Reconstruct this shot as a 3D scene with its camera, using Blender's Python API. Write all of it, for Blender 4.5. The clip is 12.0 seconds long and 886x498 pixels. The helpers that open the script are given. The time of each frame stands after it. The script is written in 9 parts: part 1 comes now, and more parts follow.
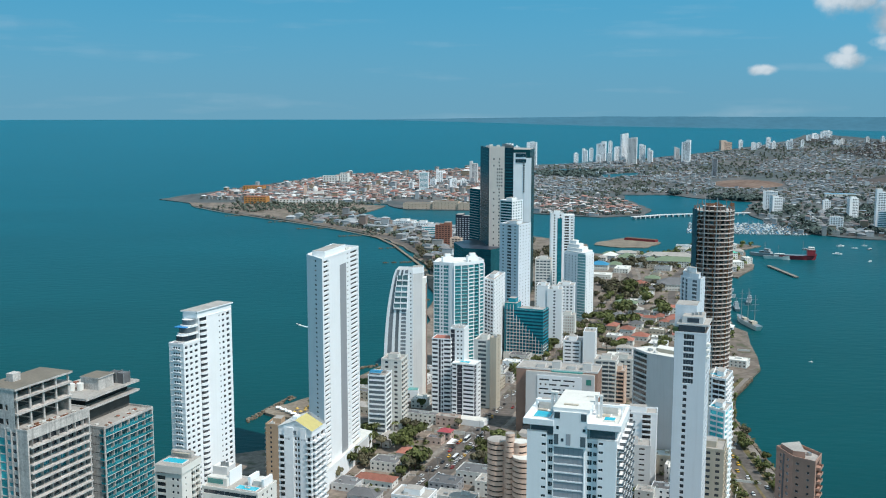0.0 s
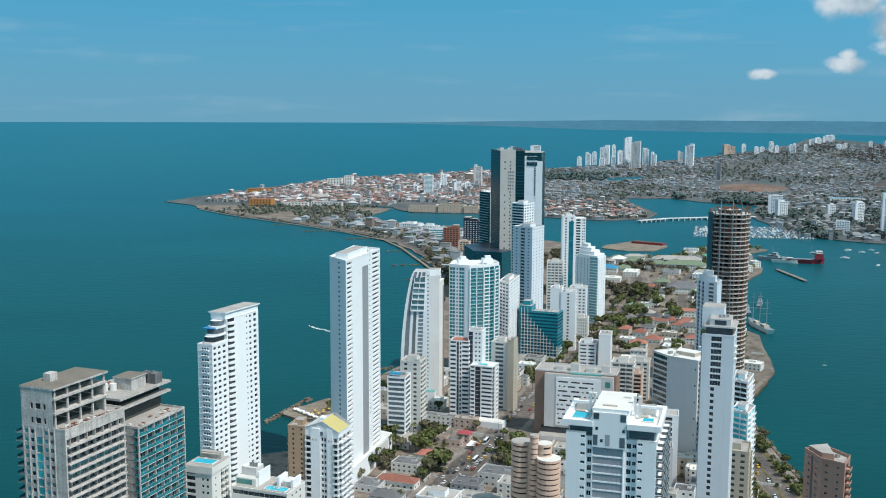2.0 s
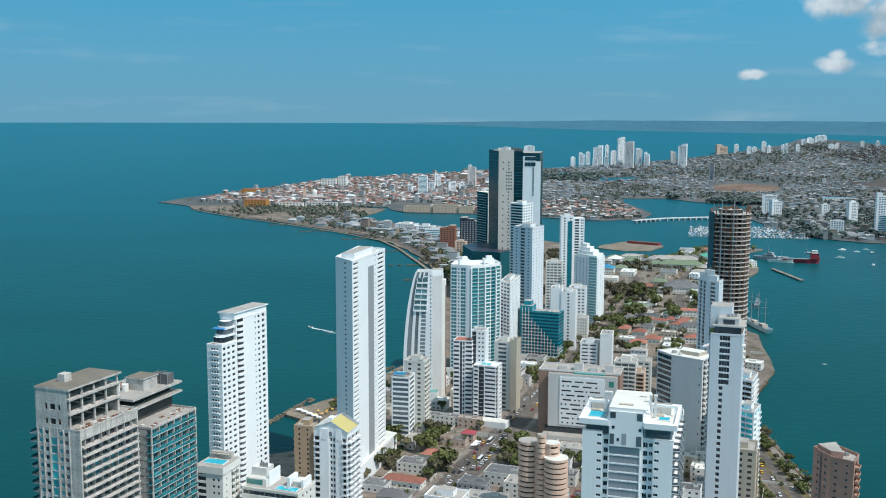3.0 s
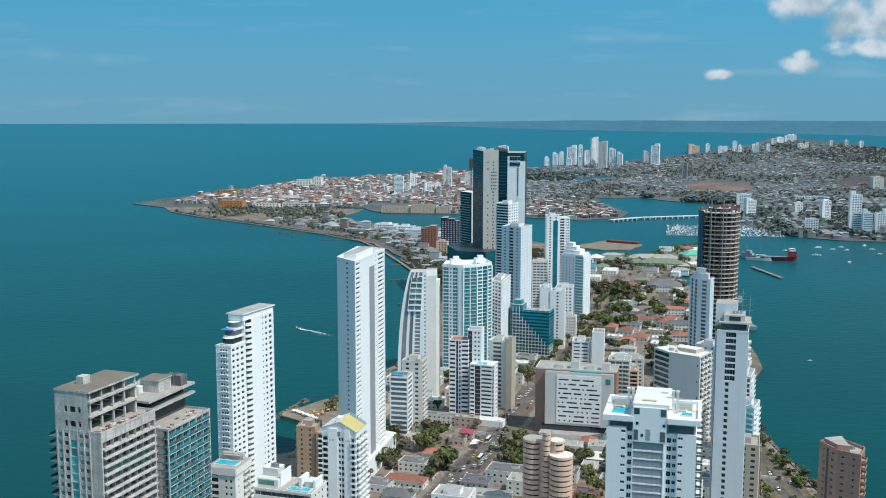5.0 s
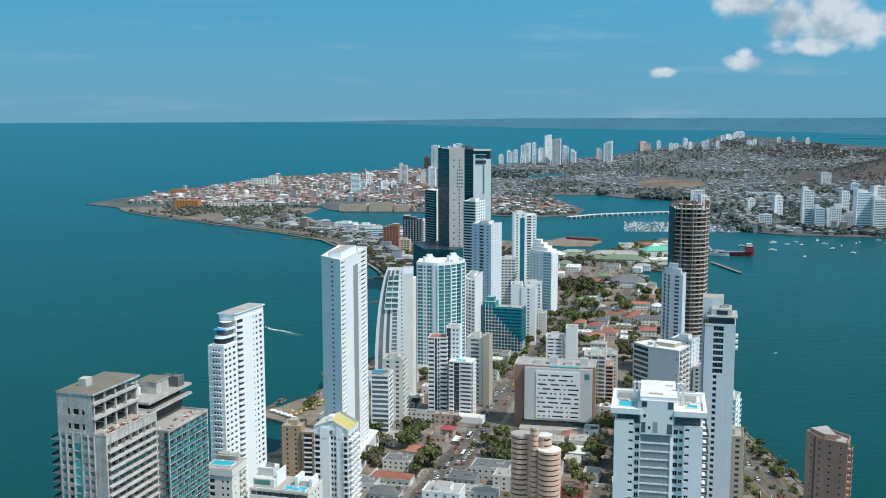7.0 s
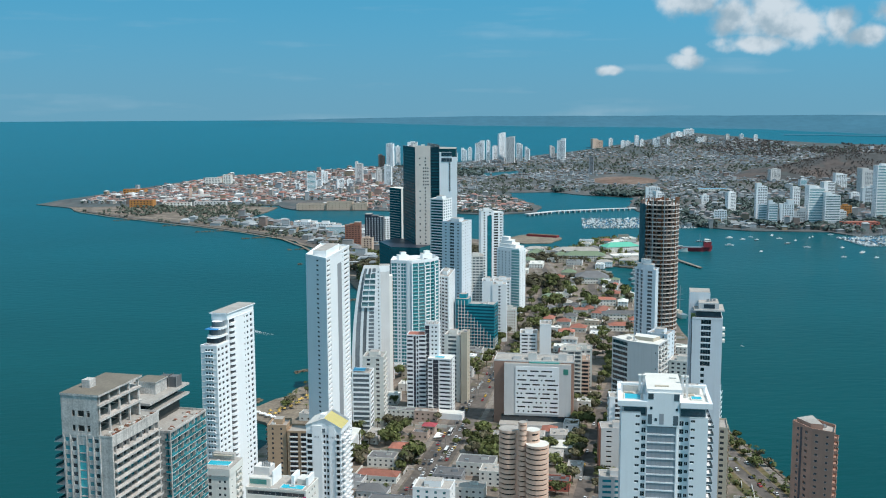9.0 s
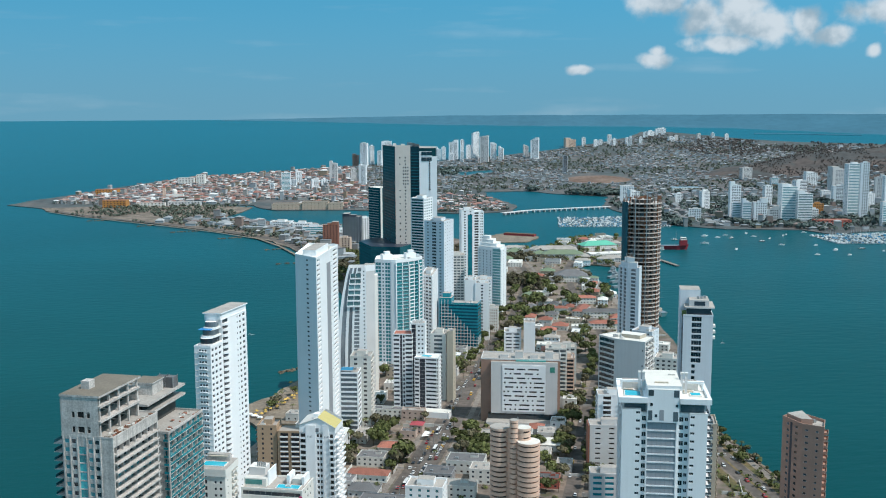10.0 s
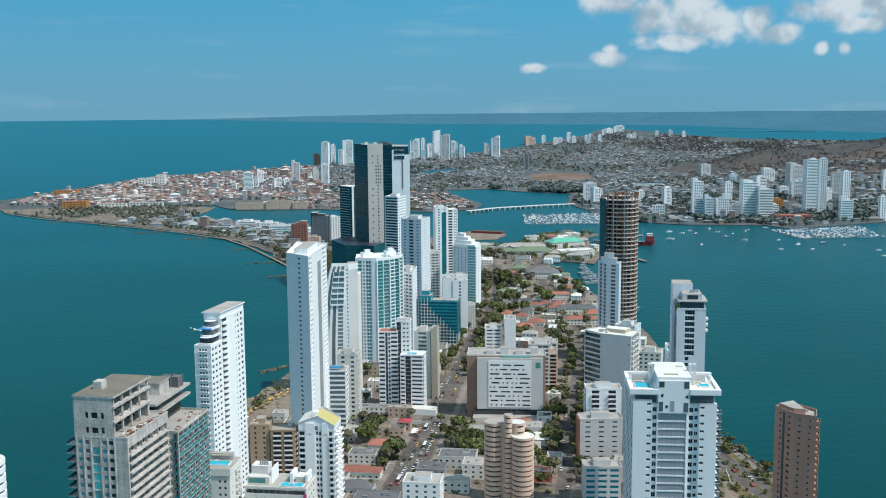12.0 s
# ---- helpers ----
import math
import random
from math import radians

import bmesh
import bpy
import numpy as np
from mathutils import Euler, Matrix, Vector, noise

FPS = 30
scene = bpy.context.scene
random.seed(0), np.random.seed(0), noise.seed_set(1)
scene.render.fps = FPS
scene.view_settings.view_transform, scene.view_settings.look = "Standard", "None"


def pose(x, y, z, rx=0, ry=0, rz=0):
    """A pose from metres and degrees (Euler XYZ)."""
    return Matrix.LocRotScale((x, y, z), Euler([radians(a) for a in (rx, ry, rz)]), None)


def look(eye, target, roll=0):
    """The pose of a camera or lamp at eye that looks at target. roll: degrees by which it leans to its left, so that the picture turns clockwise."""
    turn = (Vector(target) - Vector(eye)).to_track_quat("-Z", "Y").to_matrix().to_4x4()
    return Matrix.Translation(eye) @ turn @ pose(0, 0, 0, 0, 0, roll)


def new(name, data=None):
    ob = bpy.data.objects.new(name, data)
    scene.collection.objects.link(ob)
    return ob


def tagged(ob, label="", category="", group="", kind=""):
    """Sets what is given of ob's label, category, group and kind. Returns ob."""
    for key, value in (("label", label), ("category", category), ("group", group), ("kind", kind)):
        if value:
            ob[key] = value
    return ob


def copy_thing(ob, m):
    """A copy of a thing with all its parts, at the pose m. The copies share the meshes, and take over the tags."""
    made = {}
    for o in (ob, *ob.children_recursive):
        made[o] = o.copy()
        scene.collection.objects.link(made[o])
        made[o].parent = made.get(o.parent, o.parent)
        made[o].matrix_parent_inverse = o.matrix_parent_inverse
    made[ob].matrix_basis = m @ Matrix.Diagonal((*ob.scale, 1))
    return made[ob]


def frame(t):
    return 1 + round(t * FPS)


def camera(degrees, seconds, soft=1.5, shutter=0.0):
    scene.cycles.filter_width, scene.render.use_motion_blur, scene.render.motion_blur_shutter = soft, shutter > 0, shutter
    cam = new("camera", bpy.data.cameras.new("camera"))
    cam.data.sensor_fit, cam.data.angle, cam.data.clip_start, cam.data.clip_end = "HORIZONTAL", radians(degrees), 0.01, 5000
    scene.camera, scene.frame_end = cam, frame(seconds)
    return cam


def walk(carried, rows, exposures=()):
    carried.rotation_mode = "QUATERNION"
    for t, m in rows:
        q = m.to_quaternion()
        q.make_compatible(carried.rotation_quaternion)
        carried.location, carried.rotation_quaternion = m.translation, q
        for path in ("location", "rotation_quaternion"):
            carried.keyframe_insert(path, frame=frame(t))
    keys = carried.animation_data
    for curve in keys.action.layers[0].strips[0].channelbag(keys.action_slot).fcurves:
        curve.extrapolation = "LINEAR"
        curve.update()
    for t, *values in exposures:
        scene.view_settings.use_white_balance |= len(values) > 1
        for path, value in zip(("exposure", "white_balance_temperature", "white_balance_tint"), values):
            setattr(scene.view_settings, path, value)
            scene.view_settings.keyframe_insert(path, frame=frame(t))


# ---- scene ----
cam = camera(46.93, 12.0, soft=1.05)
PATH = [
    (0.0, pose(0.02, 0.00, 230.28, 82.307, -0.044, 0.008)),
    (0.5, pose(-3.24, -0.17, 230.15, 82.349, -0.140, 0.047)),
    (1.0, pose(-6.49, -0.96, 230.11, 82.405, -0.127, 0.105)),
    (1.5, pose(-9.87, -1.88, 229.95, 82.453, -0.119, 0.149)),
    (2.0, pose(-14.14, -1.98, 229.79, 82.493, -0.207, -0.003)),
    (2.5, pose(-18.51, -2.55, 229.84, 82.506, -0.180, -0.192)),
    (3.0, pose(-23.07, -3.08, 229.80, 82.512, -0.178, -0.502)),
    (5.0, pose(-42.60, -5.28, 229.76, 82.533, -0.050, -2.241)),
    (5.5, pose(-47.90, -5.46, 229.80, 82.497, -0.025, -3.015)),
    (6.0, pose(-53.33, -5.89, 229.84, 82.463, -0.033, -3.723)),
    (6.5, pose(-58.67, -6.52, 229.83, 82.473, 0.039, -4.411)),
    (7.0, pose(-64.05, -6.78, 229.94, 82.428, 0.087, -5.117)),
    (9.0, pose(-85.86, -7.36, 230.00, 82.311, 0.197, -8.003)),
    (9.5, pose(-91.54, -7.50, 230.10, 82.275, 0.203, -8.803)),
    (10.0, pose(-97.14, -7.22, 230.07, 82.268, 0.233, -9.635)),
    (10.5, pose(-102.37, -7.29, 230.12, 82.241, 0.287, -10.133)),
    (11.0, pose(-107.84, -7.08, 230.02, 82.220, 0.354, -10.698)),
    (11.5, pose(-113.26, -7.19, 229.85, 82.212, 0.426, -11.459)),
    (12.0, pose(-118.73, -7.01, 229.86, 82.176, 0.460, -12.140)),
]
walk(cam, PATH)

# ---- light ----
SUN_EL, SUN_AZ = 56.0, 126.0  # degrees; azimuth clockwise from +y
sun_way = Vector((math.sin(radians(SUN_AZ)) * math.cos(radians(SUN_EL)), math.cos(radians(SUN_AZ)) * math.cos(radians(SUN_EL)), math.sin(radians(SUN_EL))))
sun_data = bpy.data.lights.new("sun", "SUN")
sun_data.energy, sun_data.angle, sun_data.color = 4.0, radians(0.55), (1.0, 0.955, 0.89)
sun = new("sun", sun_data)
sun.matrix_world = look(sun_way * 600, (0, 0, 0))


def make_world():
    w = bpy.data.worlds.new("world")
    w.use_nodes = True
    scene.world = w
    nt = w.node_tree
    nt.nodes.clear()
    n = lambda kind: nt.nodes.new(kind)
    ln = nt.links.new
    out, bg = n("ShaderNodeOutputWorld"), n("ShaderNodeBackground")
    sky = n("ShaderNodeTexSky")
    sky.sky_type, sky.sun_disc = "NISHITA", False
    sky.sun_elevation, sky.sun_rotation = radians(SUN_EL), radians(SUN_AZ)
    sky.altitude, sky.air_density, sky.dust_density, sky.ozone_density = 200, 1.0, 0.6, 2.5
    tint = n("ShaderNodeMix")
    tint.data_type, tint.blend_type = "RGBA", "MULTIPLY"
    tint.inputs[0].default_value = 1.0
    tint.inputs[7].default_value = (0.69, 1.90, 1.70, 1)
    ln(sky.outputs[0], tint.inputs[6])
    # the low sky over the sea is as blue as the higher sky
    co0, lift, bias = n("ShaderNodeTexCoord"), n("ShaderNodeVectorMath"), n("ShaderNodeVectorMath")
    lift.operation, bias.operation = "MULTIPLY", "ADD"
    lift.inputs[1].default_value, bias.inputs[1].default_value = (1, 1, 0.9), (0, 0, 0.36)
    ln(co0.outputs["Generated"], lift.inputs[0]); ln(lift.outputs[0], bias.inputs[0]); ln(bias.outputs[0], sky.inputs["Vector"])
    # clouds: noise on the directions of the sky, in a low bank over the bay
    co, sep = n("ShaderNodeTexCoord"), n("ShaderNodeSeparateXYZ")
    ln(co.outputs["Generated"], sep.inputs[0])
    az = n("ShaderNodeMath"); az.operation = "ARCTAN2"
    ln(sep.outputs[0], az.inputs[0]); ln(sep.outputs[1], az.inputs[1])
    comb = n("ShaderNodeCombineXYZ")
    ln(az.outputs[0], comb.inputs[0]); ln(sep.outputs[2], comb.inputs[1])

    def blob(a, e, wa, we):
        """A soft spot at azimuth a and elevation e, in degrees, of that half size."""
        sub = n("ShaderNodeVectorMath"); sub.operation = "SUBTRACT"
        ln(comb.outputs[0], sub.inputs[0])
        sub.inputs[1].default_value = (radians(a), math.sin(radians(e)), 0)
        sc = n("ShaderNodeVectorMath"); sc.operation = "MULTIPLY"
        ln(sub.outputs[0], sc.inputs[0])
        sc.inputs[1].default_value = (1 / radians(wa), 1 / radians(we), 0)
        le = n("ShaderNodeVectorMath"); le.operation = "LENGTH"
        ln(sc.outputs[0], le.inputs[0])
        mr = n("ShaderNodeMapRange")
        ln(le.outputs["Value"], mr.inputs[0])
        mr.inputs[1].default_value, mr.inputs[2].default_value, mr.inputs[3].default_value, mr.inputs[4].default_value = 0.0, 1.6, 1.0, 0.0
        return mr.outputs[0]

    spots = [blob(*b) for b in ((21.5, 5.8, 2.1, 1.0), (23.5, 5.0, 1.8, 1.25), (25.5, 5.0, 1.9, 1.5), (27.1, 4.1, 2.2, 1.0), (28.9, 4.4, 1.2, 1.0), (30.1, 3.75, 1.4, 0.7), (24.9, 3.5, 2.4, 0.6), (26.0, 4.5, 3.4, 1.1),
                                  (21.15, 2.65, 1.3, 0.52), (21.3, 3.1, 0.55, 0.42), (17.2, 2.2, 0.8, 0.32), (32.2, 2.95, 0.45, 0.4), (33.3, 2.9, 0.36, 0.4),
                                  (33.1, 5.0, 2.9, 1.1), (34.8, 5.3, 2.2, 1.2), (34.2, 4.15, 1.7, 0.6), (27.7, 6.1, 2.0, 0.4), (39.0, 4.2, 3.0, 1.5))]
    tot = spots[0]
    for s in spots[1:]:
        mx = n("ShaderNodeMath"); mx.operation = "MAXIMUM"
        ln(tot, mx.inputs[0]); ln(s, mx.inputs[1])
        tot = mx.outputs[0]
    puff = n("ShaderNodeTexNoise")
    puff.inputs["Scale"].default_value, puff.inputs["Detail"].default_value, puff.inputs["Roughness"].default_value = 44, 8, 0.52
    ln(comb.outputs[0], puff.inputs["Vector"])
    add = n("ShaderNodeMath"); add.operation = "MULTIPLY_ADD"
    ln(puff.outputs[0], add.inputs[0]); add.inputs[1].default_value = 1.0
    ln(tot, add.inputs[2])
    dens = n("ShaderNodeMapRange"); dens.interpolation_type = "SMOOTHSTEP"
    ln(add.outputs[0], dens.inputs[0])
    dens.inputs[1].default_value, dens.inputs[2].default_value = 0.83, 1.3
    # thin veil higher up
    veil_map = n("ShaderNodeMapping"); veil_map.inputs["Scale"].default_value = (1.0, 9.0, 1.0); veil_map.inputs["Rotation"].default_value = (0, 0, -0.12)
    ln(comb.outputs[0], veil_map.inputs[0])
    veil = n("ShaderNodeTexNoise"); veil.inputs["Scale"].default_value, veil.inputs["Detail"].default_value = 5.0, 6
    ln(veil_map.outputs[0], veil.inputs["Vector"])
    vr = n("ShaderNodeMapRange"); ln(veil.outputs[0], vr.inputs[0])
    vr.inputs[1].default_value, vr.inputs[2].default_value, vr.inputs[4].default_value = 0.55, 0.8, 0.22
    vmax = n("ShaderNodeMath"); vmax.operation = "MAXIMUM"
    ln(dens.outputs[0], vmax.inputs[0]); ln(vr.outputs[0], vmax.inputs[1])
    # lit heads and blue-grey hollows of the clouds
    lump = n("ShaderNodeTexNoise"); lump.inputs["Scale"].default_value, lump.inputs["Detail"].default_value, lump.inputs["Roughness"].default_value = 30, 5, 0.5
    ln(comb.outputs[0], lump.inputs["Vector"])
    shade = n("ShaderNodeMapRange"); shade.interpolation_type = "SMOOTHSTEP"; ln(lump.outputs[0], shade.inputs[0])
    shade.inputs[1].default_value, shade.inputs[2].default_value = 0.36, 0.6
    white = n("ShaderNodeMix"); white.data_type = "RGBA"
    white.inputs[6].default_value, white.inputs[7].default_value = (3.1, 4.3, 5.2, 1), (5.8, 6.7, 7.4, 1)
    ln(shade.outputs[0], white.inputs[0])
    mix = n("ShaderNodeMix"); mix.data_type = "RGBA"
    # paler band of sky over the horizon
    band = n("ShaderNodeMapRange"); band.interpolation_type = "SMOOTHSTEP"
    ln(sep.outputs[2], band.inputs[0])
    band.inputs[1].default_value, band.inputs[2].default_value, band.inputs[3].default_value, band.inputs[4].default_value = -0.02, 0.13, 0.85, 0.0
    low = n("ShaderNodeMix"); low.data_type = "RGBA"
    ln(band.outputs[0], low.inputs[0]); ln(tint.outputs[2], low.inputs[6]); low.inputs[7].default_value = (1.5, 3.3, 4.5, 1)
    # unseen bright veil added overhead to lift the fill on shaded walls
    hz = n("ShaderNodeMapRange"); hz.interpolation_type = "SMOOTHSTEP"
    ln(sep.outputs[2], hz.inputs[0])
    hz.inputs[1].default_value, hz.inputs[2].default_value = 0.12, 0.5
    hn = n("ShaderNodeTexNoise"); hn.inputs["Scale"].default_value, hn.inputs["Detail"].default_value = 3.0, 5
    ln(co.outputs["Generated"], hn.inputs["Vector"])
    hm = n("ShaderNodeMath"); hm.operation = "MULTIPLY"; hm.use_clamp = True
    hs = n("ShaderNodeMapRange"); ln(hn.outputs[0], hs.inputs[0])
    hs.inputs[1].default_value, hs.inputs[2].default_value, hs.inputs[3].default_value, hs.inputs[4].default_value = 0.3, 0.7, 0.25, 0.7
    ln(hz.outputs[0], hm.inputs[0]); ln(hs.outputs[0], hm.inputs[1])
    over = n("ShaderNodeMix"); over.data_type = "RGBA"
    ln(hm.outputs[0], over.inputs[0]); ln(low.outputs[2], over.inputs[6]); over.inputs[7].default_value = (5.9, 6.9, 7.5, 1)
    ln(vmax.outputs[0], mix.inputs[0]); ln(over.outputs[2], mix.inputs[6]); ln(white.outputs[2], mix.inputs[7])
    ln(mix.outputs[2], bg.inputs[0])
    bg.inputs[1].default_value = 0.105
    ln(bg.outputs[0], out.inputs[0])


make_world()

# ---- materials ----


def material(name, base, rough=0.7, metal=0.0, vary=0.12, scale=0.25, fine=3.0, bump=0.0, streak=0.0, dirt=(0.3, 0.28, 0.25), rand=0.0, spec=0.5, hue=0.0):
    """Paint, stone or the like: two scales of variation, vertical streaks of dirt, and a little relief. rand: change from object to object; hue: from piece to piece of one mesh."""
    m = bpy.data.materials.new(name)
    m.use_nodes = True
    nt = m.node_tree
    bs = nt.nodes["Principled BSDF"]
    n, ln = nt.nodes.new, nt.links.new
    bs.inputs["Roughness"].default_value, bs.inputs["Metallic"].default_value = rough, metal
    bs.inputs["Specular IOR Level"].default_value = spec
    co = n("ShaderNodeTexCoord")
    big, small = n("ShaderNodeTexNoise"), n("ShaderNodeTexNoise")
    for node, s, d in ((big, scale, 4), (small, fine, 3)):
        node.inputs["Scale"].default_value, node.inputs["Detail"].default_value = s, d
        ln(co.outputs["Object"], node.inputs["Vector"])
    add = n("ShaderNodeMath"); add.operation = "ADD"
    ln(big.outputs[0], add.inputs[0]); ln(small.outputs[0], add.inputs[1])
    mr = n("ShaderNodeMapRange"); ln(add.outputs[0], mr.inputs[0])
    mr.inputs[1].default_value, mr.inputs[2].default_value, mr.inputs[3].default_value, mr.inputs[4].default_value = 0.6, 1.4, 1 - vary, 1 + vary
    value = mr.outputs[0]
    if rand:
        oi = n("ShaderNodeObjectInfo")
        r = n("ShaderNodeMapRange"); ln(oi.outputs["Random"], r.inputs[0])
        r.inputs[3].default_value, r.inputs[4].default_value = 1 - rand, 1 + rand
        mu = n("ShaderNodeMath"); mu.operation = "MULTIPLY"
        ln(value, mu.inputs[0]); ln(r.outputs[0], mu.inputs[1])
        value = mu.outputs[0]
    col = n("ShaderNodeMix"); col.data_type, col.blend_type = "RGBA", "MULTIPLY"
    col.inputs[0].default_value = 1
    col.inputs[6].default_value = (*base, 1)
    ln(value, col.inputs[7])
    result = col.outputs[2]
    if streak:
        mp = n("ShaderNodeMapping"); mp.inputs["Scale"].default_value = (0.9, 0.9, 0.04)
        ln(co.outputs["Object"], mp.inputs[0])
        st = n("ShaderNodeTexNoise"); st.inputs["Scale"].default_value, st.inputs["Detail"].default_value = 1.0, 5
        ln(mp.outputs[0], st.inputs["Vector"])
        sr = n("ShaderNodeMapRange"); ln(st.outputs[0], sr.inputs[0])
        sr.inputs[1].default_value, sr.inputs[2].default_value, sr.inputs[4].default_value = 0.5, 0.78, streak
        dm = n("ShaderNodeMix"); dm.data_type = "RGBA"
        ln(sr.outputs[0], dm.inputs[0]); ln(result, dm.inputs[6])
        dm.inputs[7].default_value = (*[b * 0.4 + d * 0.3 for b, d in zip(base, dirt)], 1)
        result = dm.outputs[2]
    if hue:
        ge = n("ShaderNodeNewGeometry")
        hs = n("ShaderNodeHueSaturation")
        hr = n("ShaderNodeMapRange"); ln(ge.outputs["Random Per Island"], hr.inputs[0])
        hr.inputs[3].default_value, hr.inputs[4].default_value = 1 - hue, 1 + hue
        ln(hr.outputs[0], hs.inputs["Value"]); ln(result, hs.inputs["Color"])
        result = hs.outputs[0]
    ln(result, bs.inputs["Base Color"])
    if bump:
        b = n("ShaderNodeBump"); b.inputs["Strength"].default_value, b.inputs["Distance"].default_value = bump, 0.08
        ln(small.outputs[0], b.inputs["Height"]); ln(b.outputs[0], bs.inputs["Normal"])
    return m


def palette(name, colours, rough=0.75, vary=0.1, scale=0.4):
    """A material whose colour is picked per loose piece from a short row of colours."""
    m = bpy.data.materials.new(name)
    m.use_nodes = True
    nt = m.node_tree
    bs = nt.nodes["Principled BSDF"]
    n, ln = nt.nodes.new, nt.links.new
    bs.inputs["Roughness"].default_value = rough
    ge, ramp = n("ShaderNodeNewGeometry"), n("ShaderNodeValToRGB")
    ramp.color_ramp.interpolation = "CONSTANT"
    el = ramp.color_ramp.elements
    while len(el) < len(colours):
        el.new(0.5)
    for k, c in enumerate(colours):
        el[k].position, el[k].color = k / len(colours), (*c, 1)
    ln(ge.outputs["Random Per Island"], ramp.inputs[0])
    co, no = n("ShaderNodeTexCoord"), n("ShaderNodeTexNoise")
    no.inputs["Scale"].default_value, no.inputs["Detail"].default_value = scale, 4
    ln(co.outputs["Object"], no.inputs["Vector"])
    mr = n("ShaderNodeMapRange"); ln(no.outputs[0], mr.inputs[0])
    mr.inputs[1].default_value, mr.inputs[2].default_value, mr.inputs[3].default_value, mr.inputs[4].default_value = 0.3, 0.7, 1 - vary, 1 + vary
    mu = n("ShaderNodeMix"); mu.data_type, mu.blend_type = "RGBA", "MULTIPLY"; mu.inputs[0].default_value = 1
    ln(ramp.outputs[0], mu.inputs[6]); ln(mr.outputs[0], mu.inputs[7])
    ln(mu.outputs[2], bs.inputs["Base Color"])
    return m


def mixture(name, a, b, scale, rough=0.9, lo=0.42, hi=0.58, c=None, bump=0.0, spec=0.3):
    """Two or three ground colours in patches."""
    m = bpy.data.materials.new(name)
    m.use_nodes = True
    nt = m.node_tree
    bs = nt.nodes["Principled BSDF"]
    n, ln = nt.nodes.new, nt.links.new
    bs.inputs["Roughness"].default_value, bs.inputs["Specular IOR Level"].default_value = rough, spec
    co = n("ShaderNodeTexCoord")

    def noise_mask(s, l, h, d=6):
        no = n("ShaderNodeTexNoise"); no.inputs["Scale"].default_value, no.inputs["Detail"].default_value = s, d
        ln(co.outputs["Object"], no.inputs["Vector"])
        mr = n("ShaderNodeMapRange"); ln(no.outputs[0], mr.inputs[0])
        mr.inputs[1].default_value, mr.inputs[2].default_value = l, h
        return mr.outputs[0], no.outputs[0]

    mask, raw = noise_mask(scale, lo, hi)
    mx = n("ShaderNodeMix"); mx.data_type = "RGBA"
    ln(mask, mx.inputs[0])
    mx.inputs[6].default_value, mx.inputs[7].default_value = (*a, 1), (*b, 1)
    res = mx.outputs[2]
    fine_mask, fine_raw = noise_mask(scale * 9, 0.25, 0.75)
    mv = n("ShaderNodeMix"); mv.data_type, mv.blend_type = "RGBA", "MULTIPLY"; mv.inputs[0].default_value = 0.55
    ln(res, mv.inputs[6]); ln(fine_mask, mv.inputs[7])
    res = mv.outputs[2]
    if c:
        m3, _ = noise_mask(scale * 3.1, 0.55, 0.66)
        mc = n("ShaderNodeMix"); mc.data_type = "RGBA"
        ln(m3, mc.inputs[0]); ln(res, mc.inputs[6]); mc.inputs[7].default_value = (*c, 1)
        res = mc.outputs[2]
    ln(res, bs.inputs["Base Color"])
    if bump:
        b_ = n("ShaderNodeBump"); b_.inputs["Strength"].default_value, b_.inputs["Distance"].default_value = bump, 0.5
        ln(fine_raw, b_.inputs["Height"]); ln(b_.outputs[0], bs.inputs["Normal"])
    return m


def glass(name, base, rough=0.12, rand=0.5, spec=0.9):
    """Tinted glazing of a facade, dark rooms behind it."""
    m = material(name, base, rough=rough, vary=0.25, scale=0.15, fine=1.2, rand=rand, spec=spec)
    m.node_tree.nodes["Principled BSDF"].inputs["IOR"].default_value = 1.55
    return m


